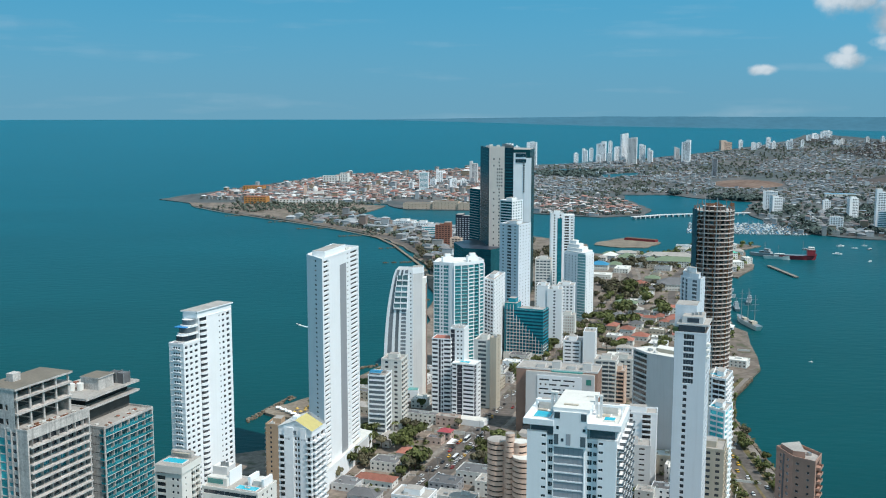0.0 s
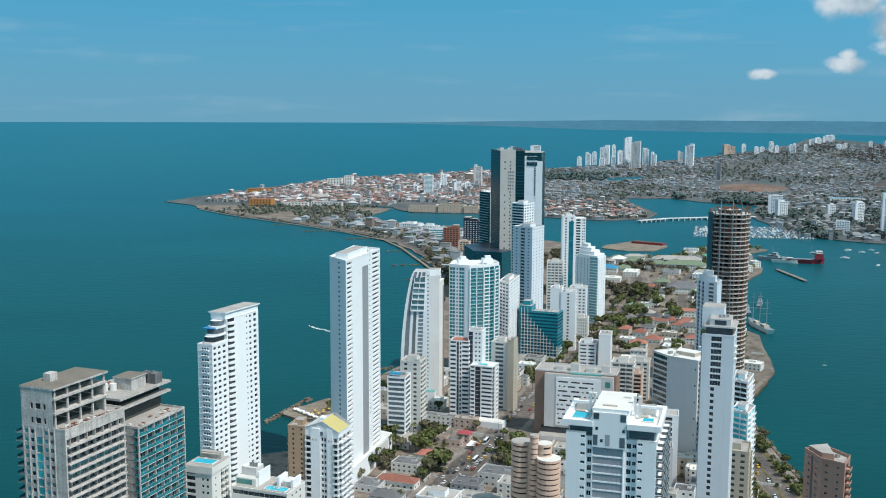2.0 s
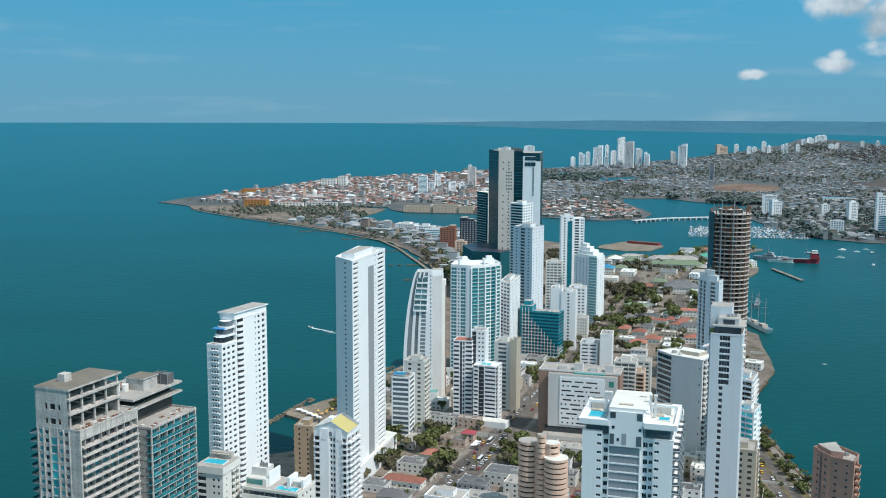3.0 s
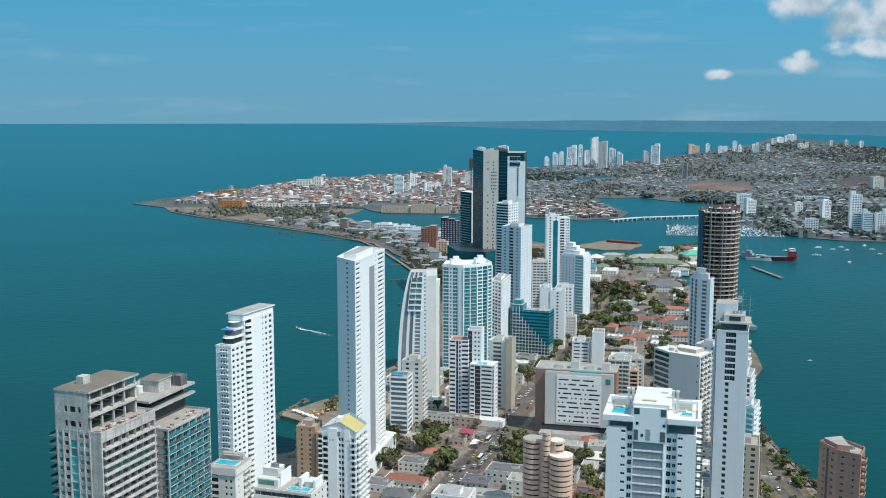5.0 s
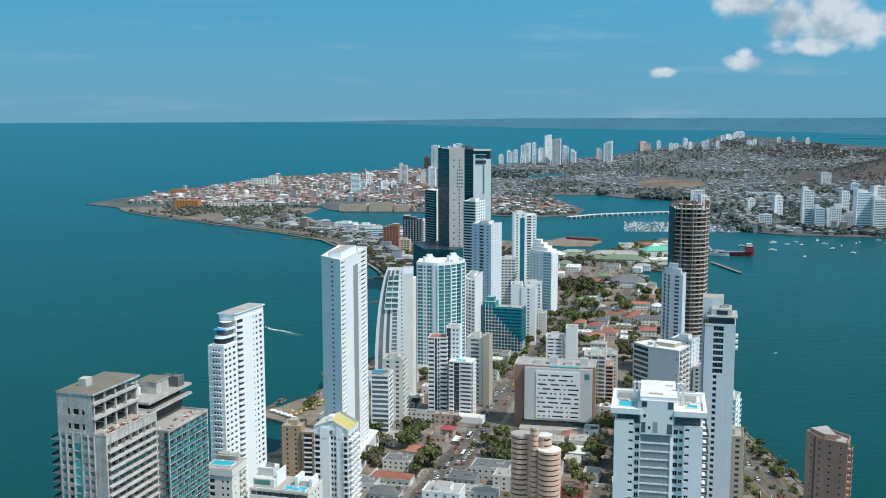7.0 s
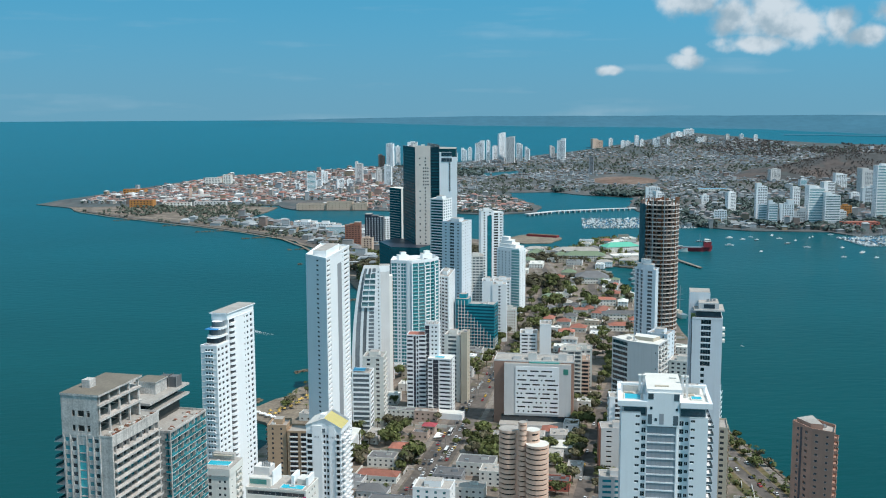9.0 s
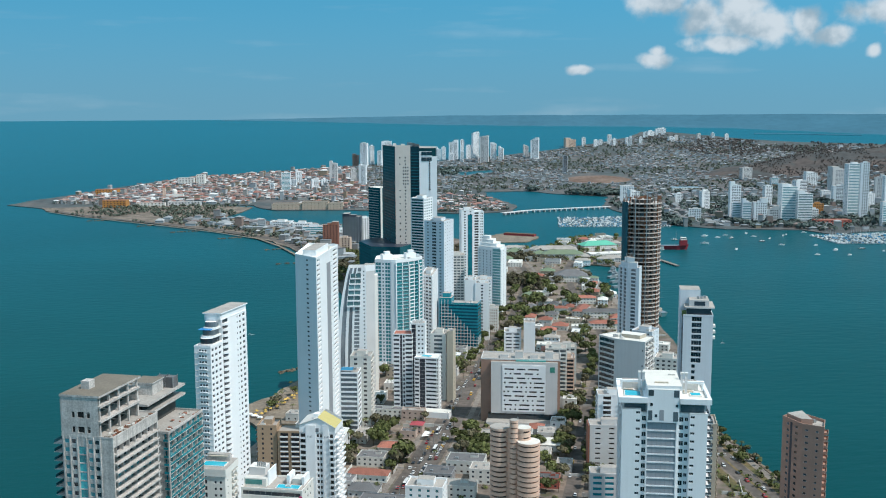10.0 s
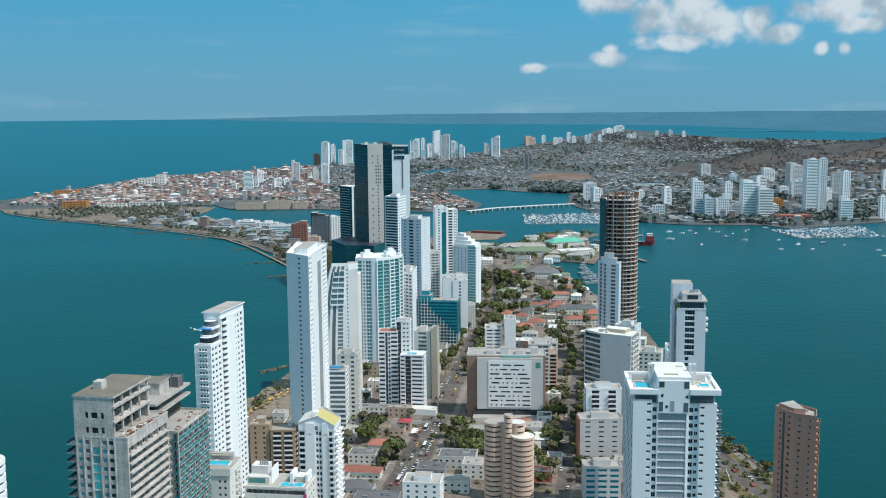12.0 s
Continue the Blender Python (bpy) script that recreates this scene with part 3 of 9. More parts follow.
def land(name, outline, height, mat, label, jag=6.0, step=40.0, seed=1, grid=60.0):
    """A piece of land: an uneven shore round the outline, a flat top that follows the terrain, and a sloping edge."""
    r = random.Random(seed)
    pts = []
    for i in range(len(outline)):
        a, b = Vector(outline[i]), Vector(outline[(i + 1) % len(outline)])
        n = max(1, int((b - a).length / step))
        d = (b - a).normalized()
        for k in range(n):
            q = a + (b - a) * (k / n) + Vector((-d.y, d.x)) * (r.uniform(-jag, jag) if k else 0)
            pts.append((q.x, q.y))
    bm = bmesh.new()
    top = [bm.verts.new((x, y, terrain(x, y) + height)) for x, y in pts]
    edges = [bm.edges.new((top[i], top[(i + 1) % len(top)])) for i in range(len(top))]
    bmesh.ops.triangle_fill(bm, use_beauty=True, edges=edges)
    if grid:
        # cut the top into strips so that it can follow the rise
        ys = [v.co.y for v in bm.verts]
        y = math.ceil(min(ys) / grid) * grid
        while y < max(ys):
            if y > 2300:
                bmesh.ops.bisect_plane(bm, geom=bm.verts[:] + bm.edges[:] + bm.faces[:], plane_co=(0, y, 0), plane_no=(0, 1, 0))
            y += grid
        xs = [v.co.x for v in bm.verts]
        x = math.ceil(min(xs) / 150) * 150
        while x < max(xs):
            bmesh.ops.bisect_plane(bm, geom=bm.verts[:] + bm.edges[:] + bm.faces[:], plane_co=(x, 0, 0), plane_no=(1, 0, 0))
            x += 150
    for v in bm.verts:
        v.co.z = terrain(v.co.x, v.co.y) + height
    rim = [e for e in bm.edges if len(e.link_faces) == 1]
    skirt = bmesh.ops.extrude_edge_only(bm, edges=rim)["geom"]
    for v in skirt:
        if isinstance(v, bmesh.types.BMVert):
            v.co.z -= height + 1.5
    bmesh.ops.recalc_face_normals(bm, faces=bm.faces)
    me = bpy.data.meshes.new(name)
    bm.to_mesh(me)
    bm.free()
    me.materials.append(mat)
    return tagged(new(name, me), label, "ground", kind="structure")


# the near peninsula with its neck, counter-clockwise
PENINSULA = [(-175, 250), (150, 250), (196, 480), (208, 570), (212, 640), (212, 745), (240, 815), (284, 890), (295, 935), (318, 1045), (300, 1110),
             (312, 1150), (345, 1420)]
PENINSULA += [(372, 1440), (410, 1400), (455, 1480), (500, 1690), (545, 1735), (494, 1775), (420, 1740), (355, 1645), (300, 1625), (238, 1640), (250, 1755), (182, 1850),
             (51, 1990), (-28, 2058), (-125, 2145), (-200, 2250), (-185, 2300)]
PENINSULA += [(-140, 2480), (-250, 2560), (-640, 2560), (-612, 2475), (-497, 2322), (-385, 2198),
             (-284, 2086), (-179, 1957), (-95, 1810), (-60, 1682), (-34, 1553), (-18, 1450), (-14, 1200), (-16, 1010), (-50, 915), (-75, 860), (-96, 805), (-104, 770), (-106, 735), (-108, 715), (-111, 690), (-119, 670), (-142, 660), (-155, 600), (-180, 470)]
land("ground_peninsula", PENINSULA, U, TOWNGROUND, "paved and dusty town ground of the built-up peninsula", seed=3)
# the old town and the mainland behind it
MAINLAND = [(-740, 2655), (-640, 2555), (-250, 2558), (-138, 2530), (-115, 2440), (-86, 2390), (74, 2366), (212, 2290), (342, 2218), (447, 2252), (492, 2400), (477, 2640), (492, 2790),
            (614, 2785), (680, 2680), (786, 2585), (686, 2338)]
MAINLAND += [(680, 2160), (642, 1900), (697, 1914), (767, 1831), (903, 1791), (919, 1718), (1157, 1769), (1700, 1900), (3000, 2200), (3350, 2850), (2800, 3250), (2300, 3480),
            (2140, 3615), (1972, 3735), (1831, 3883), (1700, 4070), (1568, 4235), (1490, 4236), (1380, 4112), (1107, 3950), (813, 3800), (438, 3654), (314, 3630), (110, 3558), (-47, 3478), (-233, 3378), (-383, 3290), (-497, 3140), (-623, 2910), (-711, 2750)]
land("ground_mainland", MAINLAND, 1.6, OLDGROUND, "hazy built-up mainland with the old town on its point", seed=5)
land("ground_sandbar", [(262, 1755), (300, 1720), (340, 1716), (378, 1768), (384, 1818), (330, 1846), (280, 1800)], 1.2, BEACH, "low sandbank in the bay", jag=4, step=15, seed=7, grid=0)
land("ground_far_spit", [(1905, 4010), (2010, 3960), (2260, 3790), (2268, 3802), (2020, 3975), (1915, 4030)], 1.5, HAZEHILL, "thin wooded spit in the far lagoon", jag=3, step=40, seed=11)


def far_coast():
    """The wooded coast along the horizon: a strip that begins at the shore and rises to a low uneven ridge."""
    shore = ((-3.0, 4872), (0.0, 4850), (4.0, 4790), (9.0, 4715), (15.0, 4670), (20.0, 4650), (25.0, 4600), (30.0, 4490), (34.0, 4410), (40.0, 4350), (60.0, 4300))
    v, f, m, n = [], [], 190, 9
    for i in range(m + 1):
        a = -3.0 + 63.0 * i / m
        k = max(j for j in range(len(shore) - 1) if shore[j][0] <= a)
        (a0, r0), (a1, r1) = shore[k], shore[k + 1]
        inner = r0 + (r1 - r0) * (a - a0) / (a1 - a0) + 9 * noise.fractal(Vector((a * 0.9, 2.0, 0)), 1.0, 2.0, 4)
        ridge = (17.5 + 2.2 * noise.fractal(Vector((a * 0.16, 5.0, 0)), 1.0, 2.0, 4)) * min(1.0, max(0.0, (a + 2.5) / 12))
        for j in range(n + 1):
            t = j / n
            r = inner + (4884 - inner) * t
            x, y = -58 + r * math.sin(radians(a)), r * math.cos(radians(a))
            lump = 0.9 + 0.1 * noise.noise(Vector((x * 0.012, y * 0.012, 3.0)))
            v.append((x, y, terrain(x, y) - 1.5 + 3.2 * min(1, t * 9) + ridge * t * t * lump))
    for i in range(m):
        for j in range(n):
            p = i * (n + 1) + j
            f.append((p, p + n + 1, p + n + 2, p + 1))
    me = bpy.data.meshes.new("ground_far_coast")
    me.from_pydata(v, [], [tuple(reversed(q)) for q in f])
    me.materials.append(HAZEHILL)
    for p in me.polygons:
        p.use_smooth = True
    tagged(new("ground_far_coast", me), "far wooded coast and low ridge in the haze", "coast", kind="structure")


far_coast()


def rise(px, py, x, y, rx, ry, h, seed):
    """Height of a hill above sea level at a place."""
    t = min(1.0, math.hypot((px - x) / rx, (py - y) / ry))
    k = noise.fractal(Vector((px * 0.004, py * 0.004, seed)), 1.0, 2.0, 5)
    return terrain(px, py) + h * (1 - t * t) * (0.75 + 0.45 * k) - 4 * t


def hill(name, x, y, rx, ry, h, seed, label, mat):
    b_v, b_f = [], []
    n, m = 14, 48
    for i in range(n + 1):
        for a in range(m):
            t = i / n
            c, s = math.cos(a * math.tau / m), math.sin(a * math.tau / m)
            px, py = x + rx * t * c, y + ry * t * s
            z = rise(px, py, x, y, rx, ry, h, seed)
            b_v.append((px, py, z))
    for i in range(n):
        for a in range(m):
            b_f.append((i * m + a, (i + 1) * m + a, (i + 1) * m + (a + 1) % m, i * m + (a + 1) % m))
    me = bpy.data.meshes.new(name)
    me.from_pydata(b_v, [], b_f)
    me.materials.append(mat)
    for p in me.polygons:
        p.use_smooth = True
    return tagged(new(name, me), label, "hill", kind="structure")


HILLSCRUB = mixture("dry_scrub", (0.082, 0.082, 0.082), (0.135, 0.105, 0.095), 0.006, c=(0.07, 0.078, 0.078))
hill("ground_hill", 2250, 3020, 1050, 420, 80, 2, "dry scrub-covered hill behind the city", HILLSCRUB)


def strip(name, line, width, z, mat, label, category="road"):
    """A flat strip of road along a bent line."""
    b = Build()
    pts = [Vector(p) for p in line]
    left, right = [], []
    for i, p in enumerate(pts):
        d = (pts[min(i + 1, len(pts) - 1)] - pts[max(i - 1, 0)]).normalized()
        nrm = Vector((-d.y, d.x))
        left.append(p + nrm * width / 2); right.append(p - nrm * width / 2)
    for i in range(len(pts) - 1):
        b.quad([(*right[i], z), (*right[i + 1], z), (*left[i + 1], z), (*left[i], z)], mat)
    ob = new(name, b.mesh(name))
    return tagged(ob, label, category, kind="structure")


AVENUE = [(-99, 370), (-21, 580), (36, 733), (62, 810), (119, 968), (175, 1110), (215, 1230), (260, 1400), (280, 1560)]
strip("road_avenue", AVENUE[:4], 20, U + 0.02, ASPHALT, "grey asphalt avenue full of traffic")
strip("road_avenue_north", AVENUE[3:], 9, U + 0.02, ASPHALT, "narrow asphalt road between trees and villas")

# ---- high buildings ----


def tower(name, label, poly, h, floors, specs, wall, roof=None, parapet=1.0, clutter=3, group="", single=True, g=None, z0=0.0, seed=1, parapetmat=None):
    o = centre(poly)
    t = thing(name, o[0], o[1], U, label, "building", group)
    storeys(t, o, poly, z0, h, floors, specs, wall, roof or ROOFGREY, parapet, single, g, parapetmat=parapetmat)
    if clutter:
        roof_clutter(t, o, poly, h, seed, clutter)
    return t, o


def along(poly, e, a, out=0.0):
    """A place a metres along edge e of an outline, out metres before it, and the edge's direction."""
    p, q = Vector(poly[e]), Vector(poly[(e + 1) % len(poly)])
    u = (q - p).normalized()
    return p + u * a + Vector((u.y, -u.x)) * out, u


def pool(parent, o, x, y, z, w, d, rz, name="pool"):
    b = Build()
    b.box(0, w, 0, d, 0, 0.5, WHITE2)
    basin = part(name, b, parent, "small turquoise rooftop pool", loc=(x - o[0], y - o[1], z), rz=radians(rz))
    b = Build(); b.box(0.3, w - 0.3, 0.3, d - 0.3, 0.5, 0.56, POOL); part("water", b, basin, "turquoise pool water")


def concrete_tower():
    poly = rect(-176.5, 380.5, 21, 34, -22)
    o = centre(poly)
    t = thing("concrete_tower", o[0], o[1], U, "unfinished bare concrete tower with open top floors and balconies", "building")
    win = lambda a, w, g, lo=0.3, hi=0.74, f1=32: ("w", a, a + w, 1, w, lo, hi, {"glass": g, "f1": f1})
    specs = {0: [win(1.1, 1.8, TEALSOFT, 0.24), win(4.0, 1.8, DARKGLASS, 0.24), win(6.8, 2.9, TEALBRIGHT, 0.06, 0.94, 31), win(10.8, 1.8, TEALSOFT, 0.24), win(13.5, 1.8, DARKGLASS, 0.24)],
             1: [("b", 0.6, 33.4, 1, 32.6, 0.1, 0.94, {"depth": 2.0, "out": 1.1, "rail": 0.5, "glass": RIBGLASS, "bars": 11, "f1": 26}), ("b", 0.6, 33.4, 1, 32.6, 0.1, 0.94, {"depth": 2.0, "out": 1.1, "rail": 0.5, "glass": TEALGLASS, "bars": 11, "f0": 26, "f1": 28}), ("b", 0.6, 33.4, 1, 32.6, 0.1, 0.94, {"depth": 2.0, "out": 1.1, "rail": 0.5, "glass": DARKGLASS, "bars": 7, "f0": 28, "f1": 31})],
             2: [("w", 2, 19, 4, 1.6, 0.3, 0.75)],
             3: [("s", 20.5, 33.2, 1, 12.7, 0, 1, {"out": 4.2, "rail": 1.2, "mat": CONCRETE, "railmat": TEALRAIL}), ("w", 3, 31, 6, 2.2, 0.2, 0.85, {"glass": TEALGLASS})]}
    storeys(t, o, poly, 0, 108, 32, specs, CONCRETE, ROOFGREY, 0.7)
    for a in (0.45, 3.2, 6.15, 10.05, 12.9, 15.6):
        p, u = along(poly, 0, a, 0.28)
        b = Build(); b.obox(p - Vector(o), u, 0.4, 0.3, 0, 108, CONCRETE); part("pilaster", b, t)
    for k in range(7):
        p, u = along(poly, 1, 3.0 + 4.6 * k, -0.35)
        b = Build(); b.obox(p - Vector(o), u, 0.25, 1.5, 0.1, 105, CONCRETE); part("dividing_wall", b, t)
    c = lambda x, y: tuple(Vector(rect(-176.5, 380.5, x, y, -22)[2]) - Vector(o))
    q = lambda x0, x1, y0, y1: [c(x0, y0), c(x1, y0), c(x1, y1), c(x0, y1)]
    b = Build()
    p0 = Vector(c(0, 0)); u = (Vector(c(1, 0)) - p0).normalized()
    fh = 5.7
    holes = [(a, a + w, 108.0 + fh * f + 1.7, 108.0 + fh * f + 4.0, 0.5) for f in range(2) for a, w in ((4.6, 1.2), (7.0, 2.6), (10.8, 1.3))]
    wall_face(b, p0, u, 15.5, 108, 123.6, holes, CONCRETE)
    b.prism(q(0, 0.5, 0.5, 30), 108, 123.6, CONCRETE)
    b.prism(q(0.5, 15.3, 29.4, 30), 108, 119.5, CONCRETE)
    b.prism(q(0.5, 9, 0.52, 0.6), 108, 123.6, DARKROOM)
    part("stair_wall", b, t)
    # inner wall coloured dark for the shade behind the columns
    b = Build()
    b.prism(q(9.0, 9.4, 2, 29), 108, 123.3, DARKROOM)
    part("inner_wall", b, t)
    for z in (113.5, 119.2):
        b = Build(); b.prism(q(0.5, 16.1, 0.5, 30.2), z, z + 0.8, CONCRETE)
        part("floor_slab", b, t)
    b = Build(); b.prism(q(-0.2, 16.3, -0.2, 30.6), 123.3, 124.1, CONCRETE, ROOFTAN)
    part("roof_slab", b, t, "stained flat concrete roof slab")
    for k in range(5):
        b = Build(); y = 1.2 + 6.9 * k
        b.prism(q(14.7, 15.4, y, y + 0.7), 108, 123.3, CONCRETE)
        part("column", b, t)
        b = Build()
        for z in (110.6, 116.6):
            b.prism(q(9.6, 14.5, y + 0.2, y + 0.5), z, z + 0.3, CONCRETE)
        part("beam", b, t)
    b = Build(); b.prism(q(4, 7.4, 8, 12), 124.1, 127.2, CONCRETE)
    part("roof_hatch", b, t)
    b = Build()
    for a in range(6):
        b.prism(q(16 + a * 0.7, 16.5 + a * 0.7, 5 + a * 3.1, 7 + a * 3.1), 108, 108.4 + 0.2 * (a % 3), RUST if a % 2 else OFFWHITE)
    rr = random.Random(12)
    for _ in range(46):
        x, y = rr.uniform(16.3, 20.2), rr.uniform(1.0, 32.0)
        w, d = rr.uniform(0.3, 1.6), rr.uniform(0.3, 1.8)
        b.prism(q(x, min(x + w, 20.5), y, y + d), 108, 108.1 + rr.uniform(0.1, 0.5), rr.choice((RUST, OFFWHITE, REDBRICK, ROOFGREY, ROOFTAN)))
    part("rubble", b, t, "loose building rubble on the terrace", kind="stuff")


def glazed_tower():
    poly = rect(-158.5, 417.5, 18.8, 32.6, -21)
    o = centre(poly)
    t = thing("glazed_tower", o[0], o[1], U, "unfinished concrete tower with white-framed teal balconies", "building")
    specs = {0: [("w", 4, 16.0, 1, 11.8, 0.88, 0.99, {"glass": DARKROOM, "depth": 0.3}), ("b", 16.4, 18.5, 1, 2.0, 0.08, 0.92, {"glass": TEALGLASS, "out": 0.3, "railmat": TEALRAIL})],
             1: [("b", 0.5, 32.1, 6, 5.0, 0.04, 0.9, {"depth": 1.3, "out": 0.25, "rail": 1.15, "mat": WHITE2, "railmat": TEALRAIL, "glass": TEALGLASS, "bars": 2})]}
    storeys(t, o, poly, 0, 97, 28, specs, CONCRETE, ROOFGREY, 0.9)
    c = lambda x, y: tuple(Vector(rect(-158.5, 417.5, x, y, -21)[2]) - Vector(o))
    q = lambda x0, x1, y0, y1: [c(x0, y0), c(x1, y0), c(x1, y1), c(x0, y1)]
    # recessed storeys coloured dark for the shade below the slabs
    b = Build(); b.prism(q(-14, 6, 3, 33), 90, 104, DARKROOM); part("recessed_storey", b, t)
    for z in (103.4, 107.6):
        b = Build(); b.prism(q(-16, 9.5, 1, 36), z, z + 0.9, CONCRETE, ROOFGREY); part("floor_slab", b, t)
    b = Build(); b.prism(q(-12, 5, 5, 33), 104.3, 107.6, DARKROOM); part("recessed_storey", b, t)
    b = Build(); b.prism(q(-4, 5, 14, 24), 108.5, 113.6, CONCRETE, ROOFTAN); b.prism(q(-4.4, 5.4, 13.6, 24.4), 113.6, 114.1, CONCRETE, ROOFTAN)
    part("machine_room", b, t)
    for k in range(2):
        b = Build(); b.prism(q(0 + k * 4.5, 3.6 + k * 4.5, 27, 31), 108.5, 113.2, ROOFDARK); unit = part("cooling_unit", b, t, "dark rooftop cooling tower")
        b = Build()
        for x, y in ((-0.25, 26.7), (3.55, 26.7), (-0.25, 31.0), (3.55, 31.0)):
            b.prism(q(x + k * 4.5, x + 0.3 + k * 4.5, y, y + 0.3), 108.5, 113.6, METAL)
        part("frame", b, unit)
    for k in range(3):
        b = Build()
        cx, cy = c(-9 + 3 * k, 8 + 2 * k)
        ring_ = [(cx + 1.5 * math.cos(a * math.tau / 14), cy + 1.5 * math.sin(a * math.tau / 14)) for a in range(14)]
        b.prism(ring_, 108.5, 111.5, WHITE2); part("water_tank", b, t, "white plastic water tank")
    b = Build()
    for k in range(9):
        b.prism(q(-14 + k * 0.9, -13.4 + k * 0.9, 3 + (k * 5) % 9, 5.2 + (k * 5) % 9), 108.5, 108.8 + 0.25 * (k % 3), RUST if k % 2 else OFFWHITE)
    rr = random.Random(14)
    for _ in range(60):
        x, y = (rr.uniform(-15, -5), rr.uniform(2, 30)) if rr.random() < 0.5 else (rr.uniform(10.5, 17.5), rr.uniform(1, 31))
        w, d = rr.uniform(0.3, 1.7), rr.uniform(0.3, 2.0)
        z = 108.5 if x < 0 else 97.0
        b.prism(q(x, x + w, y, y + d), z, z + rr.uniform(0.15, 0.6), rr.choice((RUST, OFFWHITE, REDBRICK, ROOFGREY, ROOFTAN)))
    part("rubble", b, t, "reddish building rubble on the slab", kind="stuff")
    b = Build(); b.prism(q(-3.5, 0, -0.6, 0.3), 0, 101, REDBRICK); part("brick_infill", b, t, "raw red brick infill between the towers")


def white_stepped_tower():
    C3, FC, BR, BL = (-136.0, 495.5), (-128.0, 492.5), (-111.3, 527.4), (-119.3, 531.0)
    L = (Vector(BR) - Vector(FC)).length
    cut = lambda a, k: tuple(Vector(a) + (Vector(BR) - Vector(FC)) * k / L)
    back = [cut(C3, 12), cut(FC, 12), BR, BL]
    front = [C3, FC, cut(FC, 12), cut(C3, 12)]
    o = centre([C3, FC, BR, BL])
    t = thing("white_stepped_tower", o[0], o[1], U, "white apartment tower with stepped curved top terraces", "building")
    F = 39
    storeys(t, o, back, 0, 125, F + 4, {1: [("w", 15.5, 17.6, 1, 1.0, 0.35, 0.65), ("w", 18.4, 20.8, 1, 1.8, 0.25, 0.68), ("w", 22.2, 25.2, 1, 2.6, 0.2, 0.76, {"depth": 0.5})],
                                       2: [("w", 1, -1, 3, 1.4, 0.3, 0.7)], 3: [("w", 1, -1, 6, 1.4, 0.3, 0.7)]}, WHITE, ROOFGREY, 0.3)
    storeys(t, o, front, 0, 113.5, F, {0: [("w", 2.2, 6.6, 3, 1.1, 0.32, 0.7)], 1: [("w", 0.8, 3.4, 1, 2.2, 0.24, 0.76, {"depth": 0.45}), ("w", 4.4, 7.0, 1, 2.3, 0.24, 0.72, {"depth": 0.45}), ("w", 8.2, 11, 1, 2.5, 0.24, 0.72, {"depth": 0.45})],
                                          3: [("w", 1, -1, 4, 1.4, 0.3, 0.7)]}, WHITE, TERRACOTTA, 1.0)
    fh = 113.5 / F
    e0, u = along([C3, FC], 0, 0)
    n = Vector((u.y, -u.x))
    # string courses on the front face
    for f in range(F):
        b = Build(); b.obox(Vector(C3) + n * 0.12 - Vector(o), u, 8.54, 0.11, f * fh - 0.12, f * fh + 0.12, WHITE2)
        for a in (2.93, 4.4, 5.87):
            b.obox(Vector(C3) + u * (a - 0.65) + n * 0.55 - Vector(o), u, 1.3, 0.53, f * fh + 0.7, f * fh + 0.88, WHITE)
            b.obox(Vector(C3) + u * (a - 0.65) + n * 0.4 - Vector(o), u, 0.14, 0.38, f * fh + 0.1, f * fh + 0.7, WHITE)
            b.obox(Vector(C3) + u * (a + 0.51) + n * 0.4 - Vector(o), u, 0.14, 0.38, f * fh + 0.1, f * fh + 0.7, WHITE)
        part("string_course", b, t)
    # scalloped balconies on the right-hand side
    base, ur = along([FC, BR], 0, 12.4)
    nr = Vector((ur.y, -ur.x))
    outline = [(-2.9 * math.cos(k / 8 * math.pi) + 2.9, 1.9 * math.sin(k / 8 * math.pi)) for k in range(9)]
    bal = Build()
    pts = [(x, -y) for x, y in outline]
    bal.prism(pts, -0.15, 1.0, WHITE)
    me = bal.mesh("balcony")
    dark = Build()
    dark.quad([(0.2, -0.02, 0), (5.6, -0.02, 0), (5.6, -0.02, 1.75), (0.2, -0.02, 1.75)], DARKGLASS)
    dm = dark.mesh("window")
    ang = math.atan2(ur.y, ur.x)
    for f in range(1, F + 4):
        s_ = base - Vector(o)
        part("balcony", me, t, loc=(s_.x, s_.y, f * fh), rz=ang)
        part("window", dm, t, loc=(s_.x + nr.x * 0.05, s_.y + nr.y * 0.05, f * fh + 1.02), rz=ang)
    # stepped terraces over the front part
    for k, (z, sh) in enumerate(((113.6, 0.0), (117.3, 2.2), (121.0, 4.4))):
        mid = (Vector(C3) + Vector(FC)) / 2 - Vector(o)
        d = (Vector(BR) - Vector(FC)).normalized()
        w = 4.1 - 0.2 * k
        arc = [mid + d * (12.2) - u * w] + [mid + d * (4.4 + sh - 2.6 * math.sin(a / 8 * math.pi)) - u * (w * math.cos(a / 8 * math.pi)) for a in range(9)] + [mid + d * 12.2 + u * w]
        b = Build(); b.prism([tuple(p) for p in arc], z + (0.1 if k else 0), z + 1.1, WHITE, ROOFLIGHT); part("terrace_rail", b, t)
        b = Build(); b.prism([tuple(p) for p in inset([tuple(p) for p in arc], 0.9)], z + 1.1, z + 3.75, GREYGLASS if k else DARKGLASS, WHITE); part("terrace_room", b, t)
    b = Build()
    a0 = Vector(C3) - Vector(o) + (Vector(BR) - Vector(FC)).normalized() * 4.6
    b.obox(a0 + n * 0.4, u, 6.5, 5.0, 121.2, 121.5, material("blue_awning", (0.03, 0.22, 0.5), 0.7)); part("awning", b, t, "blue canvas awning over a terrace")
    b = Build()
